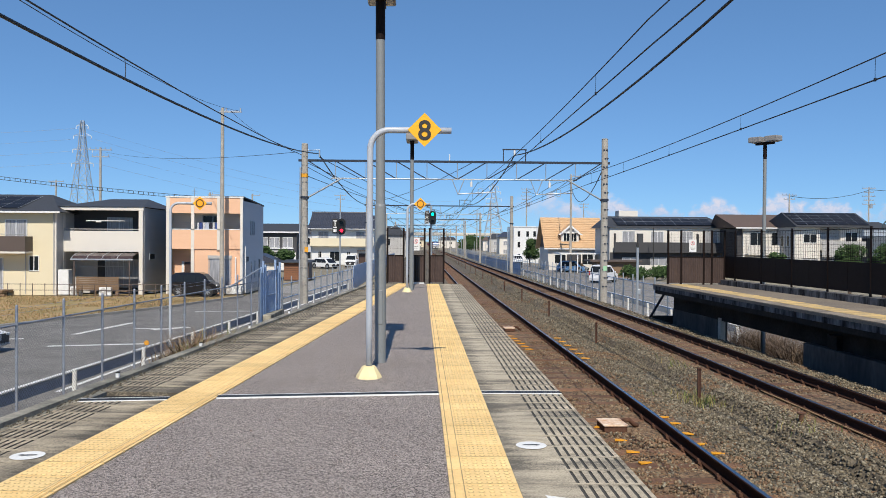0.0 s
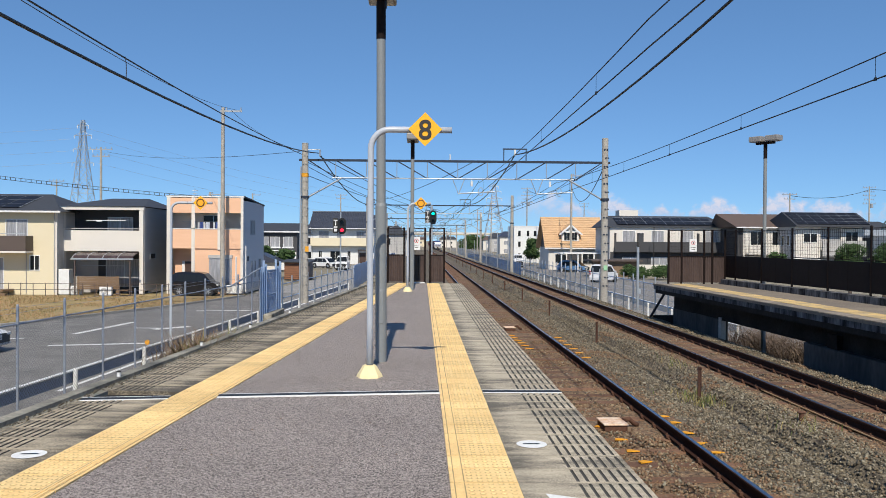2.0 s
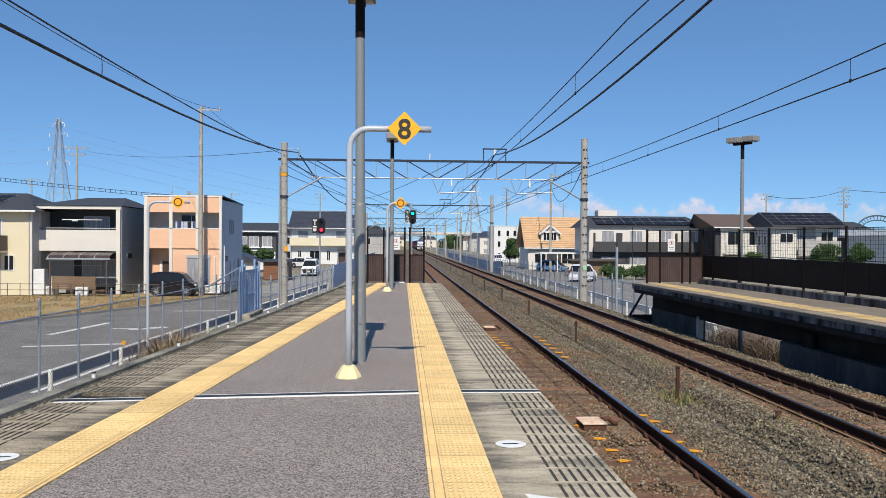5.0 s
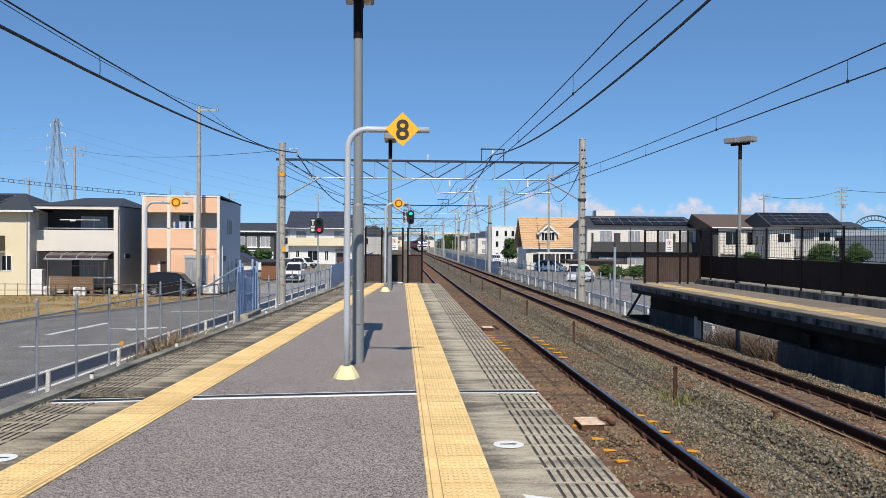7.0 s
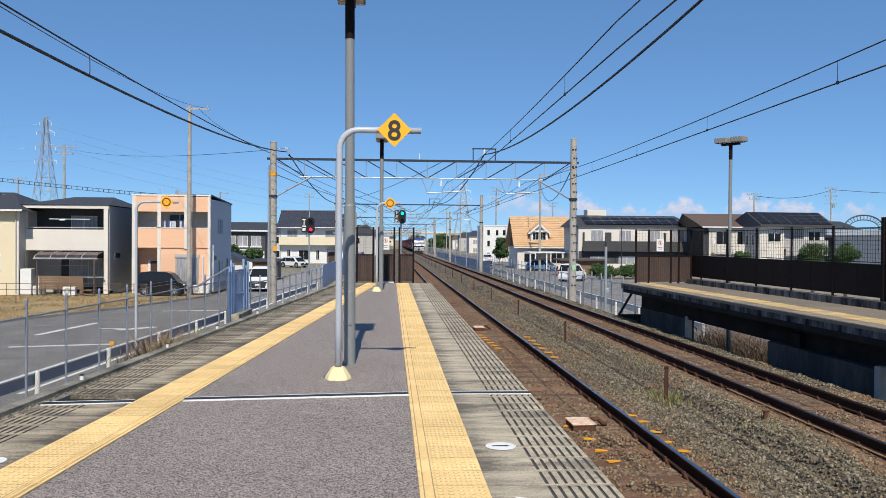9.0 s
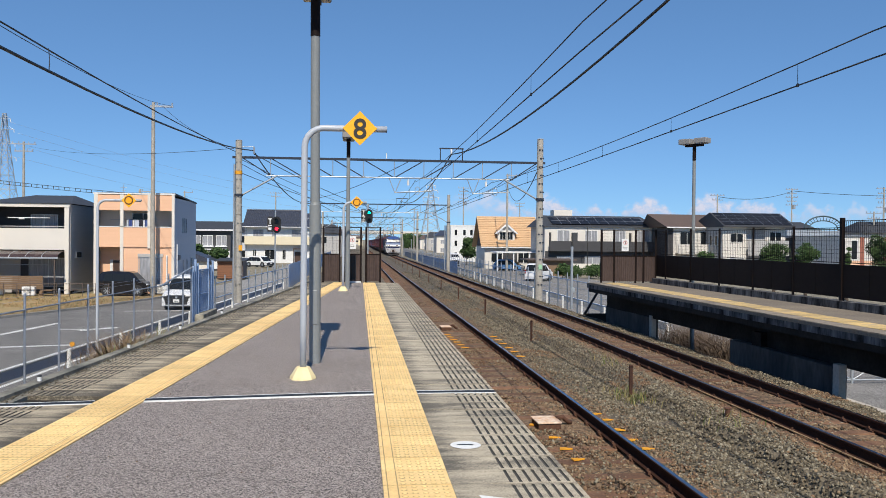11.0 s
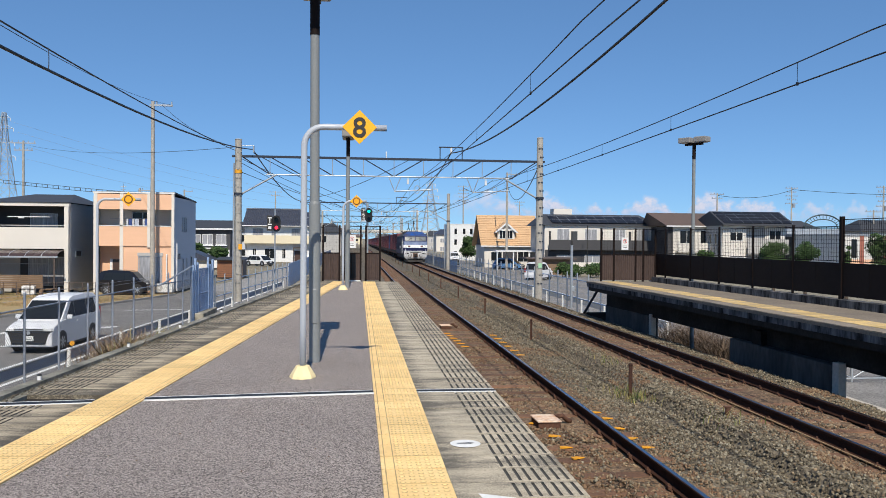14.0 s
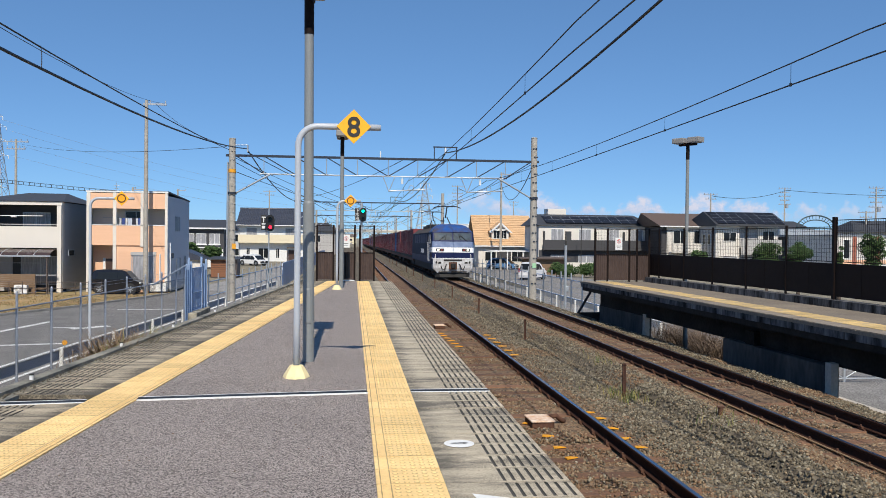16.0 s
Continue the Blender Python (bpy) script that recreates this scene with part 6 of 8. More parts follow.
def apartment():
    h = house("apartment_house", "two-storey white and charcoal apartment block with solar roof", 22.8, 98, -2.5)
    W = 14.2
    box_part("wall", h, WHITE_WALL, 0, W, 0, 8, 0, 5.75)
    box_part("end_wall", h, GREY_AND_SHADE_WALL, -0.05, 0.0, 0.1, 8, 0, 5.75)
    part("roof", Geo().add([(-0.6, -0.3, 5.72), (W + 0.6, -0.3, 5.72), (W + 0.6, 8.6, 5.72), (-0.6, 8.6, 5.72), (0.3, 4, 7.2), (W - 0.9, 4, 7.2)], [(0, 1, 5, 4), (1, 2, 5), (2, 3, 4, 5), (3, 0, 4), (3, 2, 1, 0)]), ROOF, h)
    solar_array(h, (1.0, 0.3, 6.02), (W - 2.2, 0, 0), (0, 2.9, 0.92), 10, 2)
    box_part("balcony", h, DARK_WALL, 0.4, W, -0.75, -0.63, 2.85, 3.95)
    box_part("balcony_floor", h, DARK_WALL, 0.4, W, -0.75, 0, 2.7, 2.85)
    box_part("ground_wall", h, DARK_WALL, 0.02, W - 0.02, -0.06, -0.01, 0, 2.7)
    for x in (0.5, 3.3, 7.0, 10.6, 13.6):
        box_part("partition", h, DARK_WALL if x != 3.3 else ROOF, x, x + 0.12 + (0.5 if x == 3.3 else 0), -0.63, 0, 2.85, 5.0)
    for x in (1.5, 5.0, 8.6, 11.6):
        window(h, x, 3.6, 1.6, 1.7, 0, pane=CURTAIN)
        window(h, x, 0.5, 2.0, 1.6, -0.06, pane=CURTAIN)
    box_part("garden_wall", h, WHITE_WALL, 2.2, 8.0, -2.6, -2.45, 0, 1.25)
    gg = thing("timber_garage", "low brown timber garage before the apartments", "garage", Matrix.Translation((19.6, 90, GROUND)))
    part("wall", Geo().box(0, 4.6, 0, 3, 0, 1.75), WOOD, gg)
    part("roof", Geo().box(-0.9, 4.9, -0.5, 3.2, 1.75, 1.92), BALCONY, gg)
    box_part("stair_tower", h, WHITE_WALL, 2.2, 4.6, 4.6, 6.6, 6.6, 7.95)
    part("pole", Geo().tube((4.55, -2.8, 0), (4.55, -2.8, 5.7), 0.05, n=8), SIGN_BLACK, h)


def brown_house():
    h = house("brown_roofed_house", "pale two-storey house with a brown pitched roof", 36.3, 92, -2.5)
    box_part("wall", h, WHITE_WALL, 0.6, 7.6, 0.4, 8, 0, 5.6)
    part("roof", Geo().add([(-0.4, -0.05, 5.7), (8.3, -0.05, 5.7), (8.3, 8.8, 5.7), (-0.4, 8.8, 5.7), (-1.2, 4.4, 7.35), (7.3, 4.4, 7.35)], [(0, 1, 5, 4), (1, 2, 5), (2, 3, 4, 5), (3, 0, 4), (3, 2, 1, 0)]), BROWN_ROOF, h)
    box_part("fascia", h, WHITE_STEEL, -0.4, 8.3, -0.11, -0.05, 5.6, 5.74)
    box_part("side_wing", h, DARK_WALL, 0.0, 0.6, 0.6, 8, 0, 5.6)
    box_part("balcony", h, WHITE_WALL, 0.8, 6.2, -0.7, -0.58, 2.7, 3.7)
    box_part("balcony_floor", h, WHITE_WALL, 0.8, 6.2, -0.7, 0.4, 2.6, 2.7)
    for x in (1.4, 3.9):
        window(h, x, 3.3, 1.7, 1.9, 0.4)
    window(h, 1.2, 0.5, 1.5, 1.6, 0.4)
    box_part("door", h, DOOR, 3.6, 5.2, 0.34, 0.4, 0.1, 2.2)
    solar_array(h, (5.3, 0.7, 5.98), (2.4, 0, 0), (-0.3, 3.1, 1.05), 2, 2)


def solar_house():
    h = house("white_house", "white two-storey house with a broad solar-panelled roof", 40.9, 88, -2.5)
    box_part("wall", h, WHITE_WALL, 0, 2.8, 0, 8, 0, 5.8)
    box_part("wall", h, GREY_AND_SHADE_WALL, 2.8, 7.6, 0.5, 8, 0, 5.78)
    box_part("side_wall", h, GREY_AND_SHADE_WALL, -0.06, 0, 0.1, 8, 0, 5.8)
    box_part("balcony", h, GREY_AND_SHADE_WALL, 2.8, 7.6, -0.5, -0.38, 2.5, 4.2)
    box_part("upper_wall", h, WHITE_WALL, 5.2, 7.6, 0.3, 0.5, 4.2, 5.8)
    part("roof", Geo().prism([(-0.7, 5.72), (-0.7, 5.86), (3.0, 7.42), (8.6, 5.86), (8.6, 5.72)], "x", -0.25, 8.3), ROOF, h)
    solar_array(h, (0.0, -0.5, 5.96), (8.05, 0, 0), (0, 3.35, 1.41), 7, 4)
    window(h, 0.9, 4.0, 1.5, 1.0, 0)
    window(h, 0.8, 0.6, 1.8, 1.7, 0, pane=CURTAIN)
    window(h, 5.7, 4.1, 1.4, 1.1, 0.3)
    window(h, 4.2, 0.5, 1.7, 1.6, 0.5)
    window(h, 1.2, 3.6, 0.7, 1.2, -0.06, "W", mullions=0)
    window(h, 2.6, 3.6, 0.7, 1.2, -0.06, "W", mullions=0)


def blue_roof_house():
    h = house("blue_roofed_house", "white two-storey house with a blue pantile roof and cream balcony", -18.2, 134, -3.2)
    W = 10.3
    box_part("wall", h, WHITE_STEEL, 0, W, 0, 9, 0, 6.55)
    part("roof", Geo().prism([(-0.9, 6.42), (-0.9, 6.56), (4.5, 9.3), (9.9, 6.56), (9.9, 6.42)], "x", -0.35, 8.7), BLUE_ROOF, h)
    part("roof", Geo().prism([(-0.6, 6.42), (-0.6, 6.56), (4.5, 8.9), (9.9, 6.56), (9.9, 6.42)], "x", 8.7, W + 0.5), BLUE_ROOF, h)
    part("ridge", Geo().tube((-0.4, 4.5, 9.32), (8.75, 4.5, 9.32), 0.16, n=8), BLUE_ROOF, h)
    for i in range(32):
        x = -0.25 + i * 0.28
        part("pantile_ridge", Geo().tube((x, -0.92, 6.56), (x, 4.5, 9.31), 0.075, n=5, caps=False), BLUE_ROOF, h)
    for i in range(13):
        t = i / 13
        part("pantile_course", Geo().box(-0.35, 8.7, -0.9 + 5.4 * t, -0.82 + 5.4 * t, 6.56 + 2.74 * t, 6.66 + 2.74 * t), BLUE_ROOF, h)
    part("gutter", Geo().tube((-0.35, -0.97, 6.46), (W + 0.4, -0.97, 6.46), 0.07, n=6), WHITE_STEEL, h)
    box_part("balcony", h, CREAM_WALL, 0.0, W, -1.0, -0.88, 3.65, 4.95)
    box_part("balcony_floor", h, CREAM_WALL, 0.0, W, -0.88, 0, 3.55, 3.65)
    for x, w in ((1.2, 1.7), (4.2, 0.6), (7.4, 1.7)):
        window(h, x, 4.9, w, 1.15, 0, pane=CURTAIN, frame=GALV)
    for x, w in ((1.2, 0.6), (3.1, 1.7), (5.9, 0.6)):
        window(h, x, 1.2, w, 1.6, 0, pane=GLASS)
    box_part("door", h, DOOR, 7.9, 9.4, -0.06, 0, 0.2, 2.5)
    box_part("porch", h, BALCONY, 7.7, 9.6, -1.0, 0, 2.9, 3.05)
    for x in (7.8, 9.5):
        box_part("porch_post", h, BALCONY, x - 0.06, x + 0.06, -0.95, -0.83, 0.2, 2.9)
    part("drain_pipe", Geo().tube((0.15, -0.08, 0.3), (0.15, -0.08, 6.4), 0.05, n=6), GALV, h)


def dark_house():
    h = house("charcoal_house", "charcoal two-storey house with white windows", -20.5, 100, -2.5)
    box_part("wall", h, DARK_WALL, 0, 5.2, 0, 8, 0, 4.95)
    part("roof", Geo().prism([(-0.4, 4.8), (-0.4, 4.95), (4.0, 6.0), (8.6, 4.95), (8.6, 4.8)], "x", -0.4, 5.6), ROOF, h)
    for x in (0.5, 1.9, 3.5):
        window(h, x, 3.0, 1.2, 1.25, 0, pane=CURTAIN)
        box_part("sill", h, WHITE_STEEL, x - 0.1, x + 1.3, -0.12, 0, 2.86, 2.98)
        window(h, x, 0.7, 1.4, 1.5, 0, pane=CURTAIN)
    box_part("fascia", h, WHITE_STEEL, -0.4, 5.6, -0.47, -0.4, 4.78, 4.96)
    box_part("lower_wall", h, WHITE_STEEL, 2.4, 5.1, -0.03, 0, 0.2, 2.4)
    box_part("canopy", h, WHITE_STEEL, 1.5, 4.9, -1.2, 0, 2.5, 2.62)
    s = thing("garden_shed", "low brown timber shed behind the street fence", "shed", Matrix.Translation((-13.3, 79, GROUND)))
    part("wall", Geo().box(0, 2.4, 0, 2.5, 0, 1.75), BALCONY, s)
    for i in range(9):
        part("slat", Geo().box(0.0, 2.0, -0.04, 0.0, 0.1 + i * 0.18, 0.25 + i * 0.18), RED_WOOD, s)
    part("post", Geo().box(2.05, 2.2, -0.06, 0.0, 0.0, 1.75), BALCONY, s)
    part("roof", Geo().prism([(-0.35, 1.72), (-0.35, 1.80), (2.7, 1.98), (2.7, 1.90)], "x", -0.2, 2.6), ROOF, s)
    s = thing("garage", "low brown roofed garage beside a pale house", "garage", Matrix.Translation((-17.5, 80, GROUND)))
    part("wall", Geo().box(0, 3.2, 0, 3, 0, 1.8), WHITE_WALL, s)
    part("roof", Geo().prism([(-0.4, 1.75), (1.6, 2.6), (3.6, 1.75), (3.6, 1.65), (-0.4, 1.65)], "y", -0.3, 3.3), BLUE_ROOF, s)


def white_block():
    h = house("white_block", "plain white three-storey flat-roofed building", 17.0, 150, -2.9)
    box_part("wall", h, WHITE_STEEL, 0, 4.7, 0.0, 9, 0, 7.0)
    box_part("coping", h, WHITE_STEEL, -0.08, 4.78, -0.08, 9.08, 7.0, 7.15)
    for z in (1.0, 3.2, 5.2):
        for x in (0.7, 2.3, 3.6):
            window(h, x, z, 0.6, 1.1, 0, mullions=0)


for build in (tan_house, apartment, brown_house, solar_house, blue_roof_house, dark_house, white_block):
    build()

TEAL = mat("teal_painted_steel", (0.05, 0.085, 0.10), 0.5, vary=0.15)
RED_BRICK = mat("red_brick_column", (0.36, 0.13, 0.09), 0.85, vary=0.15, grain=30, stain=2)


def low_hall():
    h = house("low_hall", "low white building with tall windows and an orange base", 46.5, 74, -2.5)
    box_part("wall", h, mat("pale_grey_wall", (0.66, 0.64, 0.61), 0.85, vary=0.08, grain=8, stain=0.6), 0, 22, 0, 9, 0, 4.6)
    for i in range(9):
        box_part("column", h, RED_BRICK, 1.75 + i * 2.4, 2.15 + i * 2.4, -0.06, 0.0, 0.0, 4.6)
    box_part("base_band", h, ORANGE_WALL, -0.02, 22.02, -0.03, 0.0, 1.9, 2.3)
    box_part("coping", h, GALV, -0.1, 22.1, -0.1, 9.1, 4.6, 4.75)
    for i in range(9):
        window(h, 0.8 + i * 2.4, 2.4, 0.7, 1.9, 0, mullions=0)
    w = house("low_shed", "low dark grey shed with a stepped flat roof", 53.4, 95, -2.5)
    box_part("wall", w, DARK_WALL, 0, 5.6, 0, 8, 0, 4.6)
    box_part("roof", w, GREY_AND_SHADE_WALL, -0.3, 5.9, -0.4, 8.2, 4.6, 4.9)
    box_part("upper_roof", w, GALV, 0.4, 7.5, 2.5, 8.0, 4.9, 5.6)
    for i in range(4):
        window(w, 0.4 + i * 1.3, 2.6, 0.9, 1.3, 0, pane=CURTAIN)
    box_part("canopy", w, SKY_TINTED_BLUE, -0.2, 5.4, -1.6, -0.4, 4.25, 4.38)
    a = thing("arched_truss", "green-grey steel roof arch seen behind the low sheds", "arch", pose(66.1, 110, -2.5))
    curve = lambda r, k: [(r * math.cos(q), 0, 6.0 + k * math.sin(q)) for q in [math.pi * i / 16 for i in range(17)]]
    part("upper_chord", Geo().pipe(curve(2.9, 1.85), 0.10, 6), TEAL, a)
    part("lower_chord", Geo().pipe(curve(2.2, 1.2), 0.07, 6), TEAL, a)
    for i in range(1, 16):
        part("web", Geo().tube(curve(2.9, 1.85)[i], curve(2.2, 1.2)[i], 0.045, n=5), TEAL, a)
    for sx in (-2.9, 2.9):
        part("leg", Geo().box(sx - 0.12, sx + 0.12, -0.1, 0.1, 0, 6.0), TEAL, a)
    box_part("tie", a, TEAL, -2.9, 2.9, -0.1, 0.1, 5.9, 6.05)
    g = thing("pipe_gate", "low white pipe gate with crossed braces", "gate", Matrix.Translation((12.3, 21.6, -2.5)))
    for x in (0, 1.6, 3.2):
        part("post", Geo().tube((x, 0, 0), (x, 0, 1.1), 0.04, n=8), GALV, g)
    for x in (0, 1.6):
        part("brace", Geo().tube((x, 0, 0.1), (x + 1.6, 0, 1.0), 0.018, n=6), GALV, g)
        part("brace", Geo().tube((x, 0, 1.0), (x + 1.6, 0, 0.1), 0.018, n=6), GALV, g)
        for z in (0.1, 1.0):
            part("rail", Geo().tube((x, 0, z), (x + 1.6, 0, z), 0.025, n=6), GALV, g)


low_hall()
rs = random.Random(11)
WALLS = [WHITE_WALL, CREAM_WALL, BLUE_GREY_AND_SHADE_WALL, GREY_AND_SHADE_WALL, WHITE_WALL]
ROOFS = [ROOF, BLUE_ROOF, BROWN_ROOF, ROOF]


def far_house(x, y, w, d, h, wall, roof):
    o = house("distant_house", "distant two-storey house with a dark pitched roof", x, y, GROUND - 0.003 * y)
    box_part("wall", o, wall, 0, w, 0, d, 0, h)
    if rs.random() < 0.75:
        part("roof", Geo().add([(-0.4, -0.5, h), (w + 0.4, -0.5, h), (w + 0.4, d + 0.5, h), (-0.4, d + 0.5, h), (1.5, d / 2, h + 1.7), (w - 1.5, d / 2, h + 1.7)], [(0, 1, 5, 4), (1, 2, 5), (2, 3, 4, 5), (3, 0, 4), (3, 2, 1, 0)]), roof, o)
    else:
        part("roof", Geo().prism([(-0.5, h), (d / 2, h + 1.9), (d + 0.5, h)], "x", -0.4, w + 0.4), roof, o)
    for z in (0.9, 3.5):
        for k in range(2):
            window(o, w * (0.15 + 0.45 * k), z, 1.5, 1.3, 0, pane=rs.choice((GLASS, CURTAIN)))
    return o


for x, y in ((-36, 128), (-50, 118), (-66, 130), (-40, 150), (-26, 152), (-14, 158), (-30, 185), (-55, 190), (-12.5, 205), (-24, 230), (-42, 240), (-80, 170), (-100, 150), (-13, 262), (-30, 300), (-14, 330), (-50, 330),
             (24, 145), (36, 135), (48, 128), (60, 118), (72, 110), (86, 104), (34, 165), (24, 185), (50, 175), (70, 160), (24, 215), (40, 225), (60, 215), (90, 190), (24, 250), (42, 270), (25, 300), (70, 280), (26, 345), (100, 260), (120, 220), (30, 400), (50, 360), (-20, 390), (10, 470), (-8, 520), (30, 520)):
    far_house(x, y, rs.uniform(7.5, 11), rs.uniform(6, 8), rs.uniform(5.2, 6.2), rs.choice(WALLS), rs.choice(ROOFS))

b = thing("road_bridge", "long pale road bridge crossing the line far away", "bridge", Matrix.Translation((0, 560, 0)))
part("deck", Geo().box(-160, 190, 0, 9, 5.2, 6.3), mat("pale_bridge", (0.55, 0.5, 0.36), 0.8), b)
part("parapet", Geo().box(-160, 190, -0.2, 0, 6.0, 7.1), WHITE_WALL, b)
for x in range(-150, 190, 24):
    if abs(x - 4) > 9:
        part("pier", Geo().box(x - 0.8, x + 0.8, 2, 7, -5, 5.2), CONCRETE, b)


# ---- utility poles and pylons ----
def utility_pole(x, y, top, z0=GROUND, arms=2, turn=0):
    u = thing("utility_pole", "tall concrete utility pole with crossarms and insulators", "utility pole", pose(x, y, z0, 0, 0, turn), "utility poles")
    h = top - z0
    part("shaft", Geo().tube((0, 0, 0), (0, 0, h), 0.17, 0.11, 12), POLE, u)
    rows = [h - 0.25 - 0.75 * i for i in range(arms if arms < 3 else 5)]
    for i, z in enumerate(rows):
        wide = (-0.2, 1.3) if arms == 1 else ((-0.95, 0.95) if i % 2 else (-1.25, 1.25))
        part("crossarm", Geo().box(wide[0], wide[1], -0.06, 0.06, z - 0.06, z + 0.06), GALV, u)
        for q in (0.05, 0.3, 0.7, 0.95) if arms > 1 else (0.3, 0.95):
            xx = wide[0] + (wide[1] - wide[0]) * q
            part("insulator", Geo().tube((xx, 0, z + 0.06), (xx, 0, z + 0.26), 0.05, n=6), GALV, u)
    if arms > 2:
        part("transformer", Geo().tube((0.4, -0.1, h - 4), (0.4, -0.1, h - 3.2), 0.28, n=14), GALV, u)
    return u


utility_pole(-13.78, 56.5, 10.5, arms=1)
for row in ((-35.2, 90, 11.4, 2), (19.15, 104, 10.1, 1), (22.6, 175, 13, 3), (61.7, 135, 9.8, 2), (83.6, 150, 12.1, 3), (75.1, 112, 6.2, 2), (82.1, 120, 10.4, 3), (40, 200, 11, 2), (17, 200, 11, 2), (17, 250, 11, 2), (110, 118, 10.5, 3), (-60, 135, 11, 2), (-17, 170, 11, 2), (-28, 135, 9, 1), (-12, 240, 10, 2), (15.5, 300, 10, 2)):
    utility_pole(row[0], row[1], row[2], arms=row[3])
utility_pole(-53.5, 85, 9.6, arms=1)
utility_pole(-22, 85, 6.3, arms=1)
for y in (98, 112, 135, 150, 165, 190, 212, 240):
    g = thing("street_pole", "slim grey pole along the railway fence", "pole", Matrix.Translation((10.4 if y % 3 else 10.7, y, GROUND - 0.003 * y)), "slim poles")
    part("shaft", Geo().tube((0, 0, 0), (0, 0, 4.5 + (y % 5) * 0.5), 0.06, 0.05, 8), GALV, g)

sp = thing("signal_post", "grey steel post with a black signal seen edge on", "signal", Matrix.Translation((9.9, 37.0, rail_z(37) - 0.6)))
part("pole", Geo().tube((0, 0, 0), (0, 0, 2.95), 0.06, n=12), GALV, sp)
part("head", Geo().box(-0.05, 0.05, -0.06, 0.06, 2.9, 3.15, bev=0.02), SIGN_BLACK, sp)
part("box", Geo().box(0.0, 0.14, -0.08, 0.08, 0.75, 1.0, bev=0.02), GALV, sp)


def pylon(x, y, top, w, label):
    p = thing("pylon", label, "pylon", Matrix.Translation((x, y, GROUND)), "transmission towers")
    H = top - GROUND
    lv = [0, 0.16, 0.3, 0.42, 0.53, 0.63, 0.72, 0.8, 0.88, 1.0]
    half = lambda t: w * (0.5 * (1 - t) ** 1.25 + 0.055)
    g = Geo()
    r = w * 0.008 + 0.05
    c = lambda t, i: ((1, -1, -1, 1)[i] * half(t), (1, 1, -1, -1)[i] * half(t), H * t)
    for a, b2 in zip(lv, lv[1:]):
        for i in range(4):
            j = (i + 1) % 4
            g.tube(c(a, i), c(b2, i), r * 1.3, n=4).tube(c(a, i), c(b2, j), r * 0.7, n=4).tube(c(a, j), c(b2, i), r * 0.7, n=4).tube(c(b2, i), c(b2, j), r * 0.7, n=4)
    part("lattice", g, GALV, p)
    for t, s in ((0.66, 0.42), (0.77, 0.38), (0.88, 0.34), (0.96, 0.22)):
        part("crossarm", Geo().tube((-w * s, 0, H * t), (w * s, 0, H * t), r, n=4).tube((-w * s, 0, H * t), (0, 0, H * (t + 0.03)), r * 0.8, n=4).tube((w * s, 0, H * t), (0, 0, H * (t + 0.03)), r * 0.8, n=4), GALV, p)
        for sg in (-1, 1):
            part("insulator", Geo().tube((sg * w * s, 0, H * t), (sg * w * s, 0, H * t - 1.6), 0.18, n=6), WHITE_STEEL, p)


pylon(-173.4, 420, 61.5, 13.0, "tall galvanised lattice transmission tower")
pylon(46, 520, 38, 13, "galvanised lattice transmission tower beyond the houses")
for z, dx in ((52, 6), (46, 6), (40, 6), (58, 0)):
    cable((-173 - dx, 420, z), (-430, 450, z + 6), 6, 0.045, "thin power line between transmission towers", GALV)
    cable((-173 + dx, 420, z), (60, 1000, z - 6), 14, 0.05, "thin power line between transmission towers", GALV)
cable((-34.6, 90, 10.9), (-6.0, 40, 5.75), 0.5, 0.012, "thin power line between utility poles", WIRE)
cable((-13.2, 56.5, 10.3), (-6.4, 40, 5.9), 0.3, 0.012, "thin service wire from the utility pole", WIRE)
ladder = thing("cable", "spaced twin power line behind the houses", "cable", group="cables along the railway")
ropes = [sagging((-53.5, 85, 9.0 + dz), (-22, 85, 5.8 + dz), 0.25, 60) for dz in (0, -0.3)]
for rope in ropes:
    part("strand", Geo().pipe(rope, 0.025, 5), WIRE, ladder)
for p, q in zip(*ropes):
    part("spacer", Geo().tube(p, q, 0.03, n=5), WIRE, ladder)
cable((19.15, 104, 9.6), (22.6, 175, 12.6), 1.5, 0.04, "power line between utility poles", WIRE)
for a, b2 in (((61.7, 135, 9.4), (83.6, 150, 11.5)), ((83.6, 150, 11.6), (110, 118, 10)), ((82.1, 120, 9.9), (110, 118, 10))):
    cable(a, b2, 0.9, 0.04, "power line between utility poles", WIRE)
cable((19.15, 104, 8.6), (9, 40, 5.2), 1.9, 0.025, "service wire sagging over the street", WIRE)


# ---- plants ----
LEAF = stones("green_leaves", [(0.02, 0.045, 0.012), (0.05, 0.10, 0.025), (0.035, 0.07, 0.02), (0.075, 0.13, 0.035)])
TWIG = stones("dry_twigs", [(0.13, 0.08, 0.05), (0.22, 0.145, 0.085), (0.09, 0.06, 0.04), (0.32, 0.23, 0.13)])
GRASS = stones("grass_blades", [(0.06, 0.11, 0.03), (0.30, 0.24, 0.09), (0.10, 0.15, 0.04), (0.42, 0.33, 0.14)])
STRAW = stones("dry_grass_blades", [(0.34, 0.22, 0.11), (0.44, 0.30, 0.165), (0.17, 0.165, 0.06), (0.38, 0.255, 0.13), (0.26, 0.18, 0.085)])
DARK_TWIG = stones("dark_twigs", [(0.07, 0.05, 0.036), (0.15, 0.105, 0.075), (0.10, 0.07, 0.05), (0.21, 0.15, 0.10)])
BARK = mat("bark", (0.10, 0.075, 0.055), 0.95, vary=0.3, grain=20, stain=3, bump=0.5)


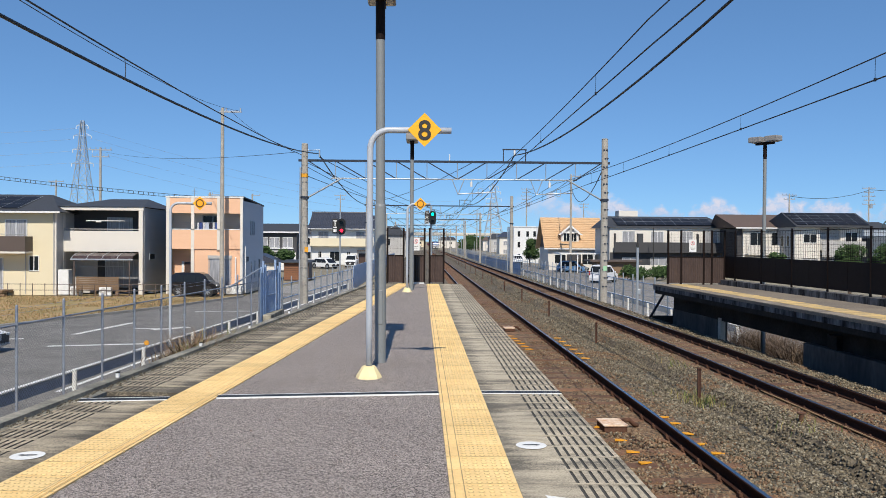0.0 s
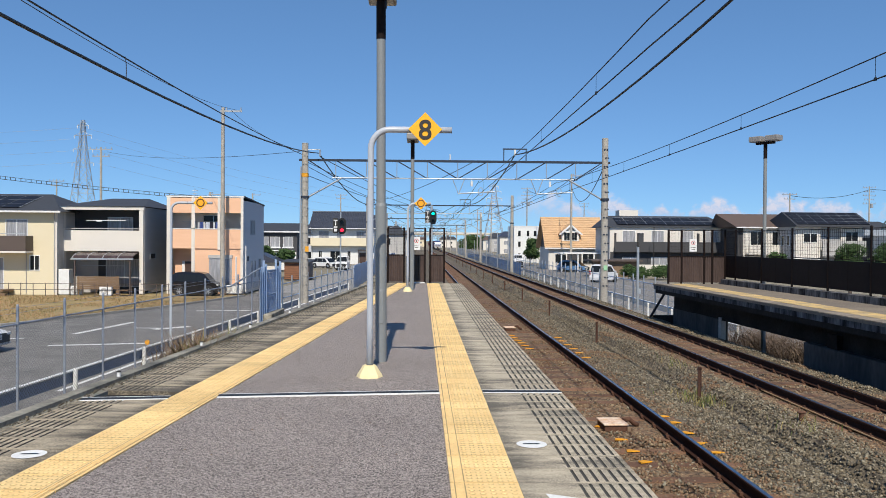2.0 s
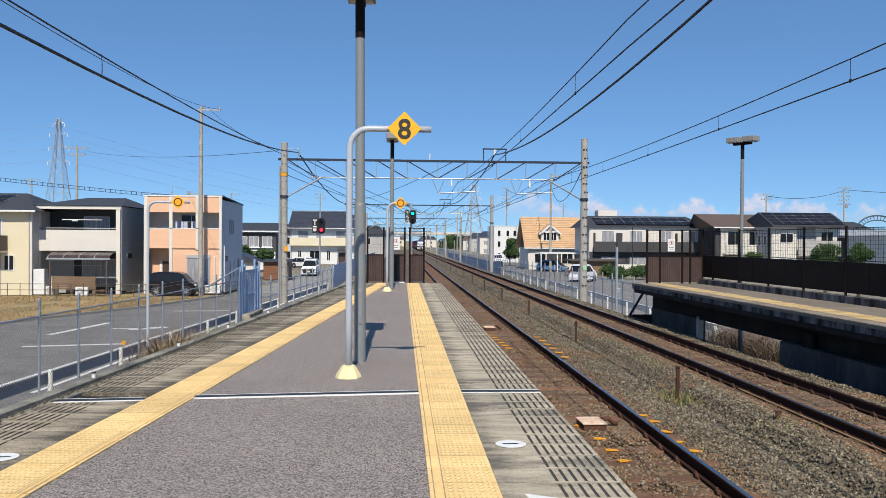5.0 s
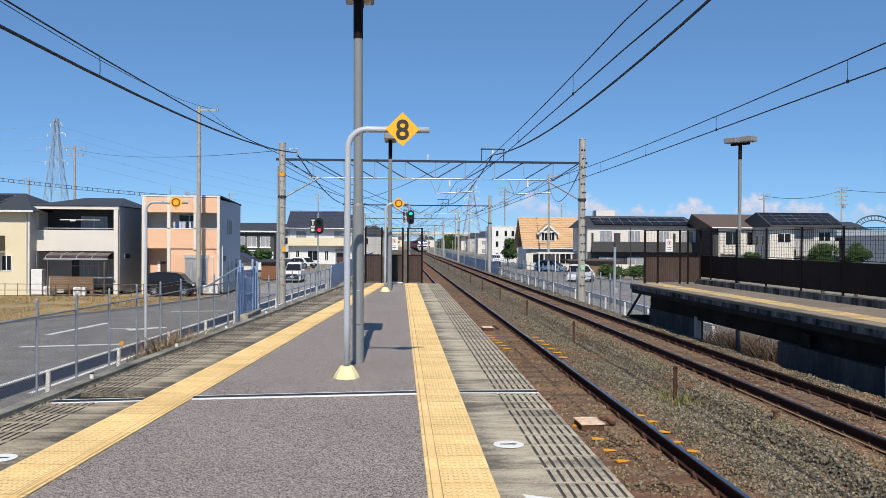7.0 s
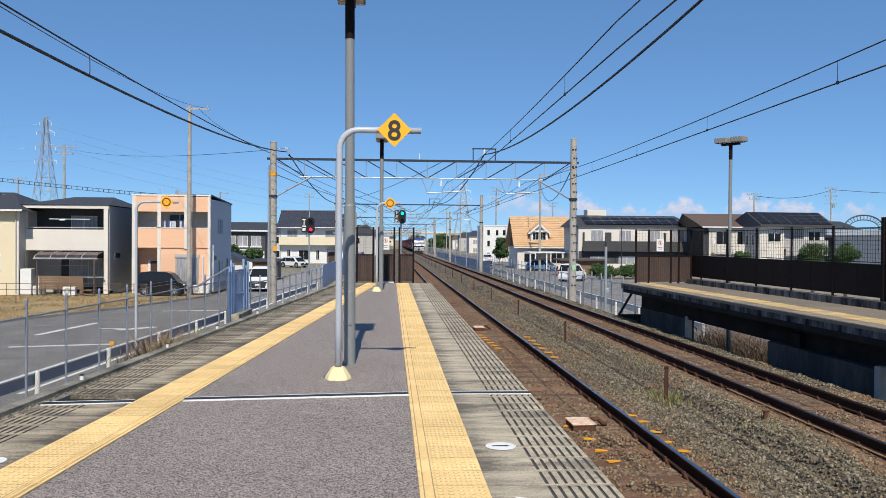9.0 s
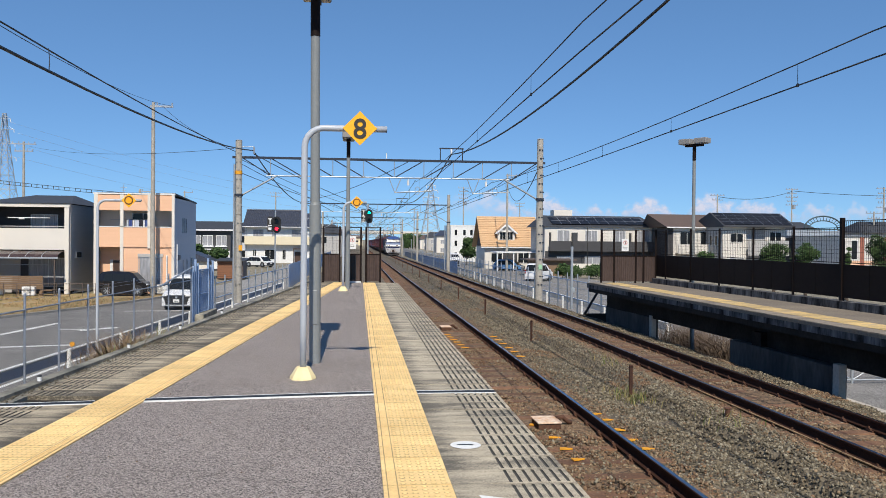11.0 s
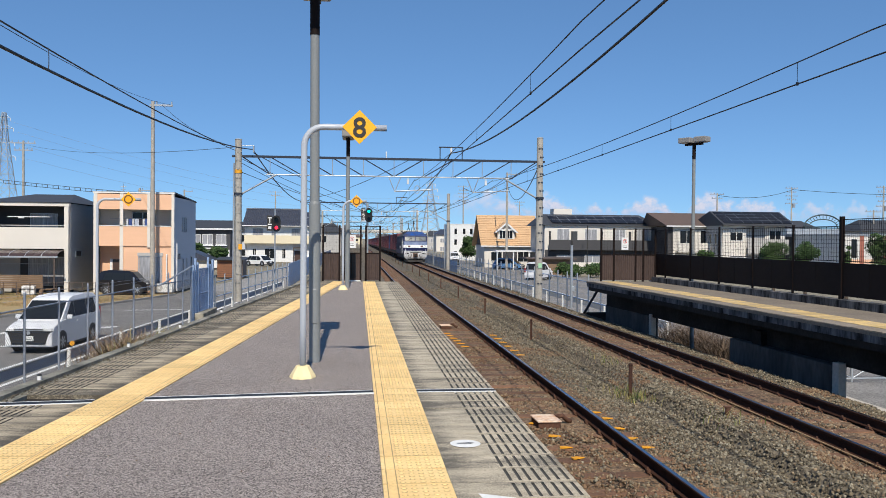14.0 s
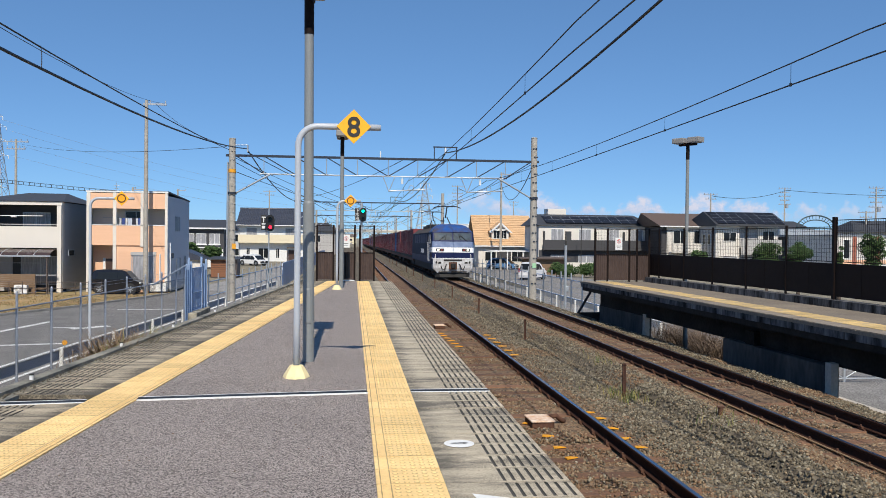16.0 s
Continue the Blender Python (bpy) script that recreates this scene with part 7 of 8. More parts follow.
def leaf_mesh(count, blobs, size, seed):
    r = np.random.default_rng(seed)
    g = Geo()
    tot = sum(b[3] ** 2 for b in blobs)
    for bx, by, bz, br in blobs:
        for _ in range(int(count * br ** 2 / tot)):
            d = r.normal(size=3)
            d /= np.linalg.norm(d)
            rad = br * (0.55 + 0.5 * r.random()) * (1 + 0.25 * noise.noise(Vector(d * 2.2) + Vector((bx, by, bz))))
            c = Vector((bx, by, bz)) + Vector(d * rad)
            a = Vector(r.normal(size=3)).normalized()
            b = a.orthogonal().normalized()
            s = size * r.uniform(0.6, 1.4)
            g.add([c + a * s, c + b * s * 0.55, c - a * s, c - b * s * 0.55], [(0, 1, 2, 3)])
    return g


def tree(x, y, z0, h, spread, label, seed, size=0.16, count=2600):
    t = thing("tree", label, "tree", Matrix.Translation((x, y, z0)), "trees")
    r = random.Random(seed)
    g = Geo()
    pts = [Vector((r.uniform(-0.05, 0.05) * i, r.uniform(-0.05, 0.05) * i, h * 0.75 * i / 5)) for i in range(6)]
    for i in range(5):
        g.tube(pts[i], pts[i + 1], 0.03 * h * (1 - i / 6), 0.03 * h * (1 - (i + 1) / 6), 8, caps=False)
    part("trunk", g, BARK, t)
    blobs = []
    for i in range(11):
        a, q = r.uniform(0, 6.3), r.uniform(0.0, 0.75) * spread
        zz = h * r.uniform(0.38, 0.86)
        c = Vector((q * math.cos(a), q * math.sin(a), zz))
        k = pts[min(5, int(zz / h * 5))]
        part("limb", Geo().tube(k, c, 0.008 * h, 0.003 * h, 5, caps=False), BARK, t)
        blobs.append((c.x, c.y, c.z, spread * r.uniform(0.34, 0.55)))
    tagged(part("crown", leaf_mesh(count, blobs, size, seed), LEAF, t), kind="stuff")
    return t


tree(17.1, 128, -2.9, 5.0, 1.5, "dark green street tree before the white building", 1)
tree(27.0, 50.5, GROUND, 4.75, 0.85, "round dark green shrub behind the fence", 2, 0.06, 6000)
tree(28.9, 50.0, GROUND, 4.6, 0.85, "round green shrub behind the fence", 3, 0.06, 6000)
tree(37.3, 55, GROUND, 5.0, 1.0, "dark green garden tree behind the fence", 4, 0.07, 6000)
tree(33.0, 52, GROUND, 4.4, 0.42, "slim green shrub behind the fence", 9, 0.06, 2500)
tree(-18.5, 92, GROUND, 3.6, 1.1, "dense dark green garden shrub", 5)
tree(-14.0, 84, GROUND, 3.1, 0.95, "dense dark green garden shrub", 6)
tree(-16.7, 88, GROUND, 3.3, 1.3, "low green garden shrub", 7)
tree(37.2, 84, GROUND, 3.2, 1.1, "small green garden tree beside a pale house", 8)
for i in range(7):
    tree(17 + i * 2.2, 330 + i * 9, -4, 6.5 + (i % 3) * 1.0, 2.6, "tall green tree far along the line", 20 + i, 0.3, 1500)
for i in range(4):
    tree(21.5 + i * 1.5, 84 + (i % 2), GROUND, 1.35, 1.0, "clipped green hedge shrub before the apartments", 40 + i, 0.12, 1200)


def blades(name, spots, height, material, label, seed, lean=0.35, w=0.012):
    r = np.random.default_rng(seed)
    g = Geo()
    for x, y, z in spots:
        h = height * r.uniform(0.5, 1.2)
        a = r.uniform(0, 6.28)
        d = Vector((math.cos(a), math.sin(a), 0))
        e = Vector((-d.y, d.x, 0)) * w
        b = Vector((x, y, z))
        m = b + d * (h * lean * 0.3) + Vector((0, 0, h * 0.6))
        t = b + d * (h * lean) + Vector((0, 0, h))
        g.add([b - e, b + e, m + e * 0.7, m - e * 0.7, t], [(0, 1, 2, 3), (3, 2, 4)])
    return tagged(part(name, g, material), label, "grass", kind="stuff")


r = np.random.default_rng(5)
spots = []
while len(spots) < 17000:
    x, y = r.uniform(-36, -12.5), r.uniform(31, 55)
    left = -18.6 - (36.4 - y) / 0.3 if y < 36.4 else (-18.6 + (y - 36.4) * 0.377 if y < 47 else -14.6 + (y - 47) * 0.255)
    if x < left - 0.3 and noise.noise((x * 0.35, y * 0.35, 2)) > -0.25:
        spots.append((x, y, GROUND + 0.02))
blades("dry_grass", spots, 0.10, STRAW, "short dry yellow grass on the vacant lot", 6, 0.6, 0.022)
spots = [(left_curb(y) - 0.35 + r.normal() * 0.16, y + r.normal() * 0.28, -0.35) for y in np.repeat([10.7, 11.0, 11.35, 11.75], 260)]
blades("weeds", spots, 0.46, TWIG, "dry brown weeds growing beside the platform kerb", 8, 0.8, 0.006)
spots = [(left_curb(y) - 0.2 + r.normal() * 0.1, y + r.normal() * 0.35, -0.2) for y in np.repeat([10.4, 11.3, 12.1, 12.4], 60)]
blades("weeds", spots, 0.3, GRASS, "green and yellow weeds beside the platform kerb", 9, 0.9, 0.007)
spots = [(4.62 + r.normal() * 0.2, 13.3 + r.normal() * 0.3, bed_z(4.62, 13.3)) for _ in range(160)] + [(5.2 + r.normal() * 0.25, y + r.normal() * 0.4, bed_z(5.2, y)) for y in np.repeat([11.0, 16.5], 30)]
blades("weeds", spots, 0.16, GRASS, "small green weeds among the ballast", 10, 0.6, 0.008)
spots = [(r.uniform(10.9, 12.3), r.uniform(23.0, 29.0), -2.45) for _ in range(2600)]
blades("dry_shrub", spots, 1.0, DARK_TWIG, "tangle of dry brown shrub twigs under the far platform", 12, 1.3, 0.008)

# ---- clouds ----
def cloud_bank():
    """Far bank of low cumulus: a distant sheet, thin where the noise is low, with flat bases and heaped tops."""
    m = bpy.data.materials.new("cloud_bank")
    m.use_nodes = True
    n, l = m.node_tree.nodes, m.node_tree.links
    n.remove(n["Principled BSDF"])
    co = n.new("ShaderNodeTexCoord")
    sep = n.new("ShaderNodeSeparateXYZ")
    l.new(co.outputs["Object"], sep.inputs[0])

    def math_node(op, a, b=None, c=None):
        q = n.new("ShaderNodeMath")
        q.operation = op
        for i, v in enumerate((a, b, c)):
            if isinstance(v, (int, float)):
                q.inputs[i].default_value = v
            elif v is not None:
                l.new(v, q.inputs[i])
        return q.outputs[0]

    def ranged(v, a, b, c, d, kind="SMOOTHSTEP"):
        q = n.new("ShaderNodeMapRange")
        q.interpolation_type = kind
        for i, w in enumerate((a, b, c, d)):
            q.inputs[i + 1].default_value = w
        l.new(v, q.inputs[0])
        return q.outputs[0]

    def heap(scale, detail, rough, stretch, seed):
        mp = n.new("ShaderNodeMapping")
        mp.inputs["Scale"].default_value = stretch
        mp.inputs["Location"].default_value = (seed, 0, seed)
        l.new(co.outputs["Object"], mp.inputs[0])
        q = n.new("ShaderNodeTexNoise")
        q.inputs["Scale"].default_value, q.inputs["Detail"].default_value, q.inputs["Roughness"].default_value = scale, detail, rough
        l.new(mp.outputs[0], q.inputs["Vector"])
        return q.outputs[0]

    tops = heap(0.0052, 3, 0.5, (1, 1, 0.05), 3.0)
    puffs = heap(0.021, 6, 0.58, (0.8, 1, 1.0), 7.0)
    z = sep.outputs["Z"]
    # height of the heaps: a wandering top line, broken by puffs
    line = math_node("MULTIPLY_ADD", tops, 360.0, -18.0)
    over = math_node("SUBTRACT", math_node("MULTIPLY_ADD", puffs, 90.0, line), z)
    top = ranged(over, 0.0, 42.0, 0.0, 1.0)
    base = ranged(z, 85.0, 165.0, 0.0, 1.0)
    side = math_node("MULTIPLY", ranged(sep.outputs["X"], 300.0, 850.0, 0.0, 1.0), ranged(sep.outputs["X"], 1900.0, 2700.0, 1.0, 0.55))
    body = ranged(puffs, 0.30, 0.60, 0.25, 1.0)
    alpha = math_node("MULTIPLY", math_node("MULTIPLY", math_node("MULTIPLY", top, base), math_node("MULTIPLY", side, body)), 0.82)
    glow_mix = n.new("ShaderNodeMix")
    glow_mix.data_type = "RGBA"
    glow_mix.inputs["A"].default_value = (0.46, 0.56, 0.80, 1)
    glow_mix.inputs["B"].default_value = (0.84, 0.78, 0.84, 1)
    l.new(ranged(math_node("MULTIPLY_ADD", puffs, 120.0, z), 150.0, 285.0, 0.0, 1.0), glow_mix.inputs["Factor"])
    em = n.new("ShaderNodeEmission")
    l.new(glow_mix.outputs["Result"], em.inputs["Color"])
    em.inputs["Strength"].default_value = 0.95
    tr = n.new("ShaderNodeBsdfTransparent")
    mx = n.new("ShaderNodeMixShader")
    l.new(alpha, mx.inputs[0])
    l.new(tr.outputs[0], mx.inputs[1])
    l.new(em.outputs[0], mx.inputs[2])
    l.new(mx.outputs[0], n["Material Output"].inputs["Surface"])
    g = Geo().quad((-3300, 4000, 40), (3400, 4000, 40), (3400, 4000, 420), (-3300, 4000, 420))
    solid("backdrop", g, m, "low bank of pale pinkish cumulus clouds on the horizon", "clouds", kind="structure")


cloud_bank()


# ---- small things on platform and track ----
def pipe_post(x, y, h=0.62):
    p = thing("marker_post", "short rusted steel post between the tracks", "post", Matrix.Translation((x, y, bed_z(x, y) - 0.05)), "posts between the tracks")
    part("angle", Geo().prism([(-0.025, -0.025), (0.025, -0.025), (0.025, -0.017), (-0.017, -0.017), (-0.017, 0.025), (-0.025, 0.025)], "z", 0, h), RED_RUST, p)
    part("cap", Geo().box(-0.03, 0.03, -0.03, 0.03, h - 0.05, h - 0.02), RUST, p)
    return p


posts_y = [5.4 + 7.95 * i for i in range(14)]
for y in posts_y:
    pipe_post(4.62, y)
beads = Geo()
for i in range(150):
    y = 5.0 + 0.06 * i
    beads.tube((5.98, y, rail_z(y) - 0.13), (5.98, y + 0.028, rail_z(y) - 0.13), 0.014, n=6)
beads.tube((5.98, 4.8, rail_z(5) - 0.13), (5.98, 14.1, rail_z(14) - 0.13), 0.009, n=6)
tagged(solid("track_cable", beads, [mat("wrapped_cable_tan", (0.34, 0.23, 0.13), 0.8, vary=0.2)], "tan wrapped cable beside the rusted rail", "cable"), kind="stuff")
for y in (11.2,):
    p = thing("track_marker", "short rusted stub marker standing in the ballast", "marker", Matrix.Translation((5.32, y, bed_z(5.32, y))))
    part("stub", Geo().tube((0, 0, -0.05), (0, 0, 0.13), 0.035, n=10), RUST, p)
    part("cap", Geo().box(-0.05, 0.05, -0.04, 0.04, 0.13, 0.15, bev=0.01), RUST, p)


def track_box(x, y, s):
    b = thing("track_box", "white-lidded brown signalling box between the rails", "signal box", pose(x, y, rail_z(y) - 0.165, 0, 0, 2), "signalling boxes")
    part("case", Geo().box(-0.2 * s, 0.2 * s, -0.26 * s, 0.26 * s, 0, 0.085, bev=0.012), RUST, b)
    part("lid", Geo().box(-0.215 * s, 0.215 * s, -0.28 * s, 0.28 * s, 0.085, 0.11, bev=0.01), mat("chalky_lid", (0.80, 0.72, 0.62), 0.85, vary=0.12, grain=20, stain=9, second=(0.62, 0.36, 0.20)), b, "pale stained lid")
    part("conduit", Geo().pipe([(0.2 * s, 0.05, 0.1), (0.32 * s, 0.06, 0.12), (0.42 * s, 0.1, 0.05), (0.5 * s, 0.12, 0.02)], 0.035, 8), RUST, b)


track_box(2.67, 11.25, 0.8)
track_box(2.62, 24.1, 0.74)


def wedge(x, y, z, turn, s=0.65):
    w = thing("track_wedge", "flat orange paint wedge marker on the track", "marker", pose(x, y, z, 0, 0, turn), "orange wedge markers")
    part("plate", Geo().prism([(-0.12 * s, -0.05 * s), (0.13 * s, -0.02 * s), (0.02 * s, 0.07 * s), (-0.10 * s, 0.08 * s)], "z", 0, 0.014), ORANGE, w)


for x, y in ((2.52, 11.3), (2.62, 10.55), (2.62, 9.95), (2.64, 9.45)):
    wedge(x, y, rail_z(y) - 0.155, random.uniform(-25, 25))
for x, y in ((3.62, 12.0), (3.64, 11.5), (3.62, 10.9), (3.64, 10.4), (3.66, 9.9)):
    wedge(x, y, bed_z(x, y) + 0.02, random.uniform(-30, 30))
for i in range(6):
    wedge(2.5 + 0.03 * i, 22.6 - 0.55 * i, rail_z(22) - 0.155, random.uniform(-25, 25), 0.8)
    wedge(3.68, 21.8 - 0.75 * i, bed_z(3.68, 21) + 0.05, random.uniform(-25, 25), 0.8)


def queue_mark(x, y, turn):
    m = thing("floor_mark", "round white floor mark with a black arrow", "marking", pose(x, y, 0.0135, 0, 0, turn), "round floor marks", "structure")
    n = 32
    part("disc", Geo().add([(0.107 * math.cos(2 * math.pi * i / n), 0.107 * math.sin(2 * math.pi * i / n), 0) for i in range(n)], [tuple(range(n))]), WHITE_LINE, m)
    part("arrow", Geo().add([(-0.06, -0.008, 0.004), (0.03, -0.008, 0.004), (0.03, -0.02, 0.004), (0.065, 0.004, 0.004), (0.03, 0.012, 0.004), (-0.06, 0.006, 0.004)], [tuple(range(6))]), SIGN_BLACK, m)


queue_mark(0.772, 5.63, 0)
queue_mark(-2.56, 5.36, 184)
g = Geo().add([(0.70, 4.52, 0.0135), (0.72, 4.38, 0.0135), (0.90, 4.43, 0.0135)], [(0, 1, 2)])
solid("floor_mark", g, WHITE_LINE, "white triangular floor mark", "marking", kind="structure")


def joint(a, b):
    """An expansion joint: a black seal between two pale strips."""
    j = thing("expansion_joint", "expansion joint with a black seal and pale strips", "joint", kind="structure")
    a, b = Vector((*a, 0)), Vector((*b, 0))
    n = Vector((-(b - a).y, (b - a).x, 0)).normalized()
    for name, o, w, m, z in (("strip", 0.062, 0.016, WHITE_LINE, 0.013), ("seal", 0.0, 0.108, BLACK, 0.012), ("strip", -0.062, 0.018, WHITE_LINE, 0.013)):
        p = [a + n * (o - w / 2), b + n * (o - w / 2), b + n * (o + w / 2), a + n * (o + w / 2)]
        part(name, Geo().add([q + Vector((0, 0, -0.02)) for q in p] + [q + Vector((0, 0, z)) for q in p], [(4, 5, 6, 7), (0, 1, 5, 4), (1, 2, 6, 5), (2, 3, 7, 6), (3, 0, 4, 7)]), m, j)


joint((0.576, 7.625), (1.318, 7.632))
joint((-1.84, 7.39), (0.168, 7.615))
joint((-3.0, 7.215), (-2.25, 7.30))

for i, (x, y) in enumerate(((0, 8.2), (0, 10.6), (0, 12.8), (0, 15.4))):
    s = thing("kerb_stud", "small white stud with a black cap on the kerb", "stud", Matrix.Translation((left_curb(y) - 0.08, y, 0.043)), "kerb studs")
    part("body", Geo().tube((0, 0, 0), (0, 0, 0.045), 0.02, n=12), WHITE_STEEL, s)
    part("cap", Geo().tube((0, 0, 0.045), (0, 0, 0.058), 0.022, n=12), SIGN_BLACK, s)

# debris in the gutter
rg = np.random.default_rng(21)
spots = [(left_curb(y) + 0.02 + abs(rg.normal()) * 0.05, y, 0.035) for y in rg.uniform(4.5, 26, 1800)]
scatter("gutter_debris", spots, (0.004, 0.012), stones("dark_soil", [(0.05, 0.04, 0.03), (0.12, 0.10, 0.07), (0.08, 0.07, 0.05), (0.18, 0.15, 0.10)]), "dark soil and dead leaves in the kerb gutter")
spots = [(rg.uniform(-2.2, 0.1), rg.uniform(4.2, 20), 0.001) for _ in range(260)]
scatter("leaf_litter", spots, (0.003, 0.010), stones("leaf_brown", [(0.05, 0.03, 0.02), (0.16, 0.09, 0.05), (0.09, 0.055, 0.035), (0.22, 0.14, 0.07)]), "scattered brown leaf crumbs on the platform")


# ---- goods train ----
LOCO_BLUE = mat("loco_blue", (0.026, 0.07, 0.19), 0.5, vary=0.08, grain=6, stain=1.5, bump=0.03)
LOCO_NAVY = mat("loco_navy", (0.012, 0.02, 0.075), 0.55, vary=0.08, bump=0, spec=0.2)
LOCO_WHITE = mat("loco_white", (0.82, 0.83, 0.85), 0.5, vary=0.05, grain=5, stain=1.2, bump=0.02, second=(0.72, 0.73, 0.75))
# Side paint darkened: the shade on the body sides is in the colour.
LOCO_SIDE = mat("loco_side_shaded_blue", (0.040, 0.050, 0.085), 0.7, vary=0.1, grain=6, stain=1.5, bump=0.02, second=(0.026, 0.030, 0.048), spec=0.1)
# Pale blue of the nose paints in the sky that it reflects.
LOCO_SKY_SHEEN = mat("loco_sky_sheen", (0.20, 0.26, 0.40), 0.25, vary=0.08, grain=6, stain=1.6, bump=0, second=(0.10, 0.14, 0.25))
LOCO_SKIRT = mat("loco_pale_skirt", (0.62, 0.63, 0.65), 0.6, vary=0.12, grain=7, stain=2.4, second=(0.33, 0.31, 0.30), amount=0.7)
LOCO_ROOF = mat("loco_roof_blue", (0.014, 0.085, 0.32), 0.5, vary=0.12, grain=5, stain=1.3, second=(0.07, 0.055, 0.05), amount=0.85, spec=0.25)
DIRTY_ROOF = mat("sooty_roof", (0.06, 0.05, 0.042), 0.85, vary=0.2, grain=6, stain=2)
UNDER = mat("underframe_black", (0.02, 0.018, 0.017), 0.8, vary=0.3)
CONTAINER = mat("container_red", (0.24, 0.045, 0.048), 0.55, vary=0.18, grain=4, stain=1.2, second=(0.13, 0.034, 0.04), each=0.3, bump=0.1)
CONTAINER_BLUE = mat("container_blue", (0.05, 0.13, 0.34), 0.6, vary=0.15, grain=4, stain=1.2, each=0.2, bump=0.1)
# Lighter patches put sky reflections into the glass colour.
SCREEN = mat("cab_glass", (0.016, 0.024, 0.034), 0.08, vary=0.3, grain=3, stain=1.3, bump=0, spec=0.3, second=(0.05, 0.07, 0.09), amount=0.1)


def bogie(parent, y, n, wb):
    b = part("bogie", Geo().box(-1.05, 1.05, y - wb / 2 - 0.5, y + wb / 2 + 0.5, 0.35, 0.75, bev=0.05), UNDER, parent)
    for yy in (y - wb / 2, y + wb / 2):
        for s in (-1, 1):
            part("wheel", Geo().tube((s * 0.5, yy, n), (s * 0.64, yy, n), n, n=18), RUST, b)


def locomotive():
    """An electric locomotive facing -y, its front at y = 0, rails at z = 0."""
    lo = thing("locomotive", "blue and white electric goods locomotive with raised pantographs", "locomotive")
    L = 18.0
    W = 1.385
    # cross-sections from the sole bar up: y of the front, share of the width, height
    rows = [(0.10, 0.985, 0.92), (0.03, 1.0, 1.30), (0.0, 1.0, 1.72), (0.04, 0.995, 2.05), (0.16, 0.985, 2.50), (0.42, 0.955, 3.06)]
    g = Geo()
    ring = lambda yy, w, z: [(-W * w, yy + 0.10, z), (-W * w * 0.93, yy, z), (W * w * 0.93, yy, z), (W * w, yy + 0.10, z), (W * w, L - yy, z), (-W * w, L - yy, z)]
    v = [p for row in rows for p in ring(*row)]
    n = 6
    f = [(j * n + i, j * n + (i + 1) % n, (j + 1) * n + (i + 1) % n, (j + 1) * n + i) for j in range(len(rows) - 1) for i in range(n)]
    f += [tuple(range(n - 1, -1, -1)), tuple(range((len(rows) - 1) * n, len(rows) * n))]
    body = part("body", g.add(v, f), LOCO_SIDE, lo, "blue-grey body shell, darkened for its shaded sides")
    # domed cab roof: rings that draw in towards the top
    dome = Geo()
    domes = [(0.36, 1.36, 3.06), (0.52, 1.32, 3.16), (0.80, 1.16, 3.36), (1.12, 0.95, 3.52), (1.45, 0.70, 3.60)]
    dv = []
    for yy, w, z in domes:
        dv += [(-w, yy + 0.12, z), (-w * 0.8, yy + 0.02, z + 0.015), (0, yy, z + 0.025), (w * 0.8, yy + 0.02, z + 0.015), (w, yy + 0.12, z), (w, 2.5, z), (-w, 2.5, z)]
    df = [(j * 7 + i, j * 7 + (i + 1) % 7, (j + 1) * 7 + (i + 1) % 7, (j + 1) * 7 + i) for j in range(len(domes) - 1) for i in range(7)]
    df.append(tuple(range(28, 35)))
    part("cab_roof", dome.add(dv, df, 0, False), LOCO_ROOF, lo, "bright blue cab roof stained with soot")
    part("roof", Geo().add([(-1.36, 2.5, 3.06), (1.36, 2.5, 3.06), (1.36, L - 0.42, 3.06), (-1.36, L - 0.42, 3.06), (-0.95, 2.52, 3.40), (0.95, 2.52, 3.40), (0.95, L - 1.0, 3.40), (-0.95, L - 1.0, 3.40)], [(0, 1, 5, 4), (1, 2, 6, 5), (2, 3, 7, 6), (3, 0, 4, 7), (4, 5, 6, 7)]), DIRTY_ROOF, lo)
    for y0, y1, z1 in ((4.6, 6.8, 3.66), (7.4, 10.4, 3.72), (11.0, 13.2, 3.66)):
        part("roof_equipment", Geo().box(-0.85, 0.85, y0, y1, 3.38, z1, bev=0.04), DIRTY_ROOF, lo, "sooty brown roof equipment")

    def yy_at(z):
        for (ya, _, za), (yb, _, zb) in zip(rows, rows[1:]):
            if za <= z <= zb:
                return ya + (yb - ya) * (z - za) / (zb - za)
        return rows[-1][0]

    def front(z0, z1, x0, x1, e=0.012):
        """A strip that follows the raked front."""
        cuts = [z0] + [z for _, _, z in rows if z0 < z < z1] + [z1]
        g = Geo()
        for a, b in zip(cuts, cuts[1:]):
            g.quad((x0, yy_at(a) - e, a), (x1, yy_at(a) - e, a), (x1, yy_at(b) - e, b), (x0, yy_at(b) - e, b))
        return g

    def wrap(z0, z1, e=0.012):
        """A strip across the front and round both rounded corners."""
        cuts = [z0] + [z for _, _, z in rows if z0 < z < z1] + [z1]
        g = Geo()
        for a, b in zip(cuts, cuts[1:]):
            for s in (-1, 1):
                g.quad(*[(s * (W * q + e), yy_at(z) + o - e, z) for z, q, o in ((a, 0.93, 0), (a, 1.0, 0.10), (b, 1.0, 0.10), (b, 0.93, 0))])
        front_part = front(z0, z1, -W * 0.93 - e, W * 0.93 + e, e)
        return g.add(front_part.v, front_part.f)

    part("front_band", wrap(1.72, 2.05), LOCO_WHITE, body, "white band with headlights")
    part("front_band", wrap(1.36, 1.715), LOCO_NAVY, body, "navy band across the nose")
    part("nose_panel", wrap(2.056, 2.44), LOCO_SKY_SHEEN, body, "nose panel below the windscreens, coloured as reflected sky")
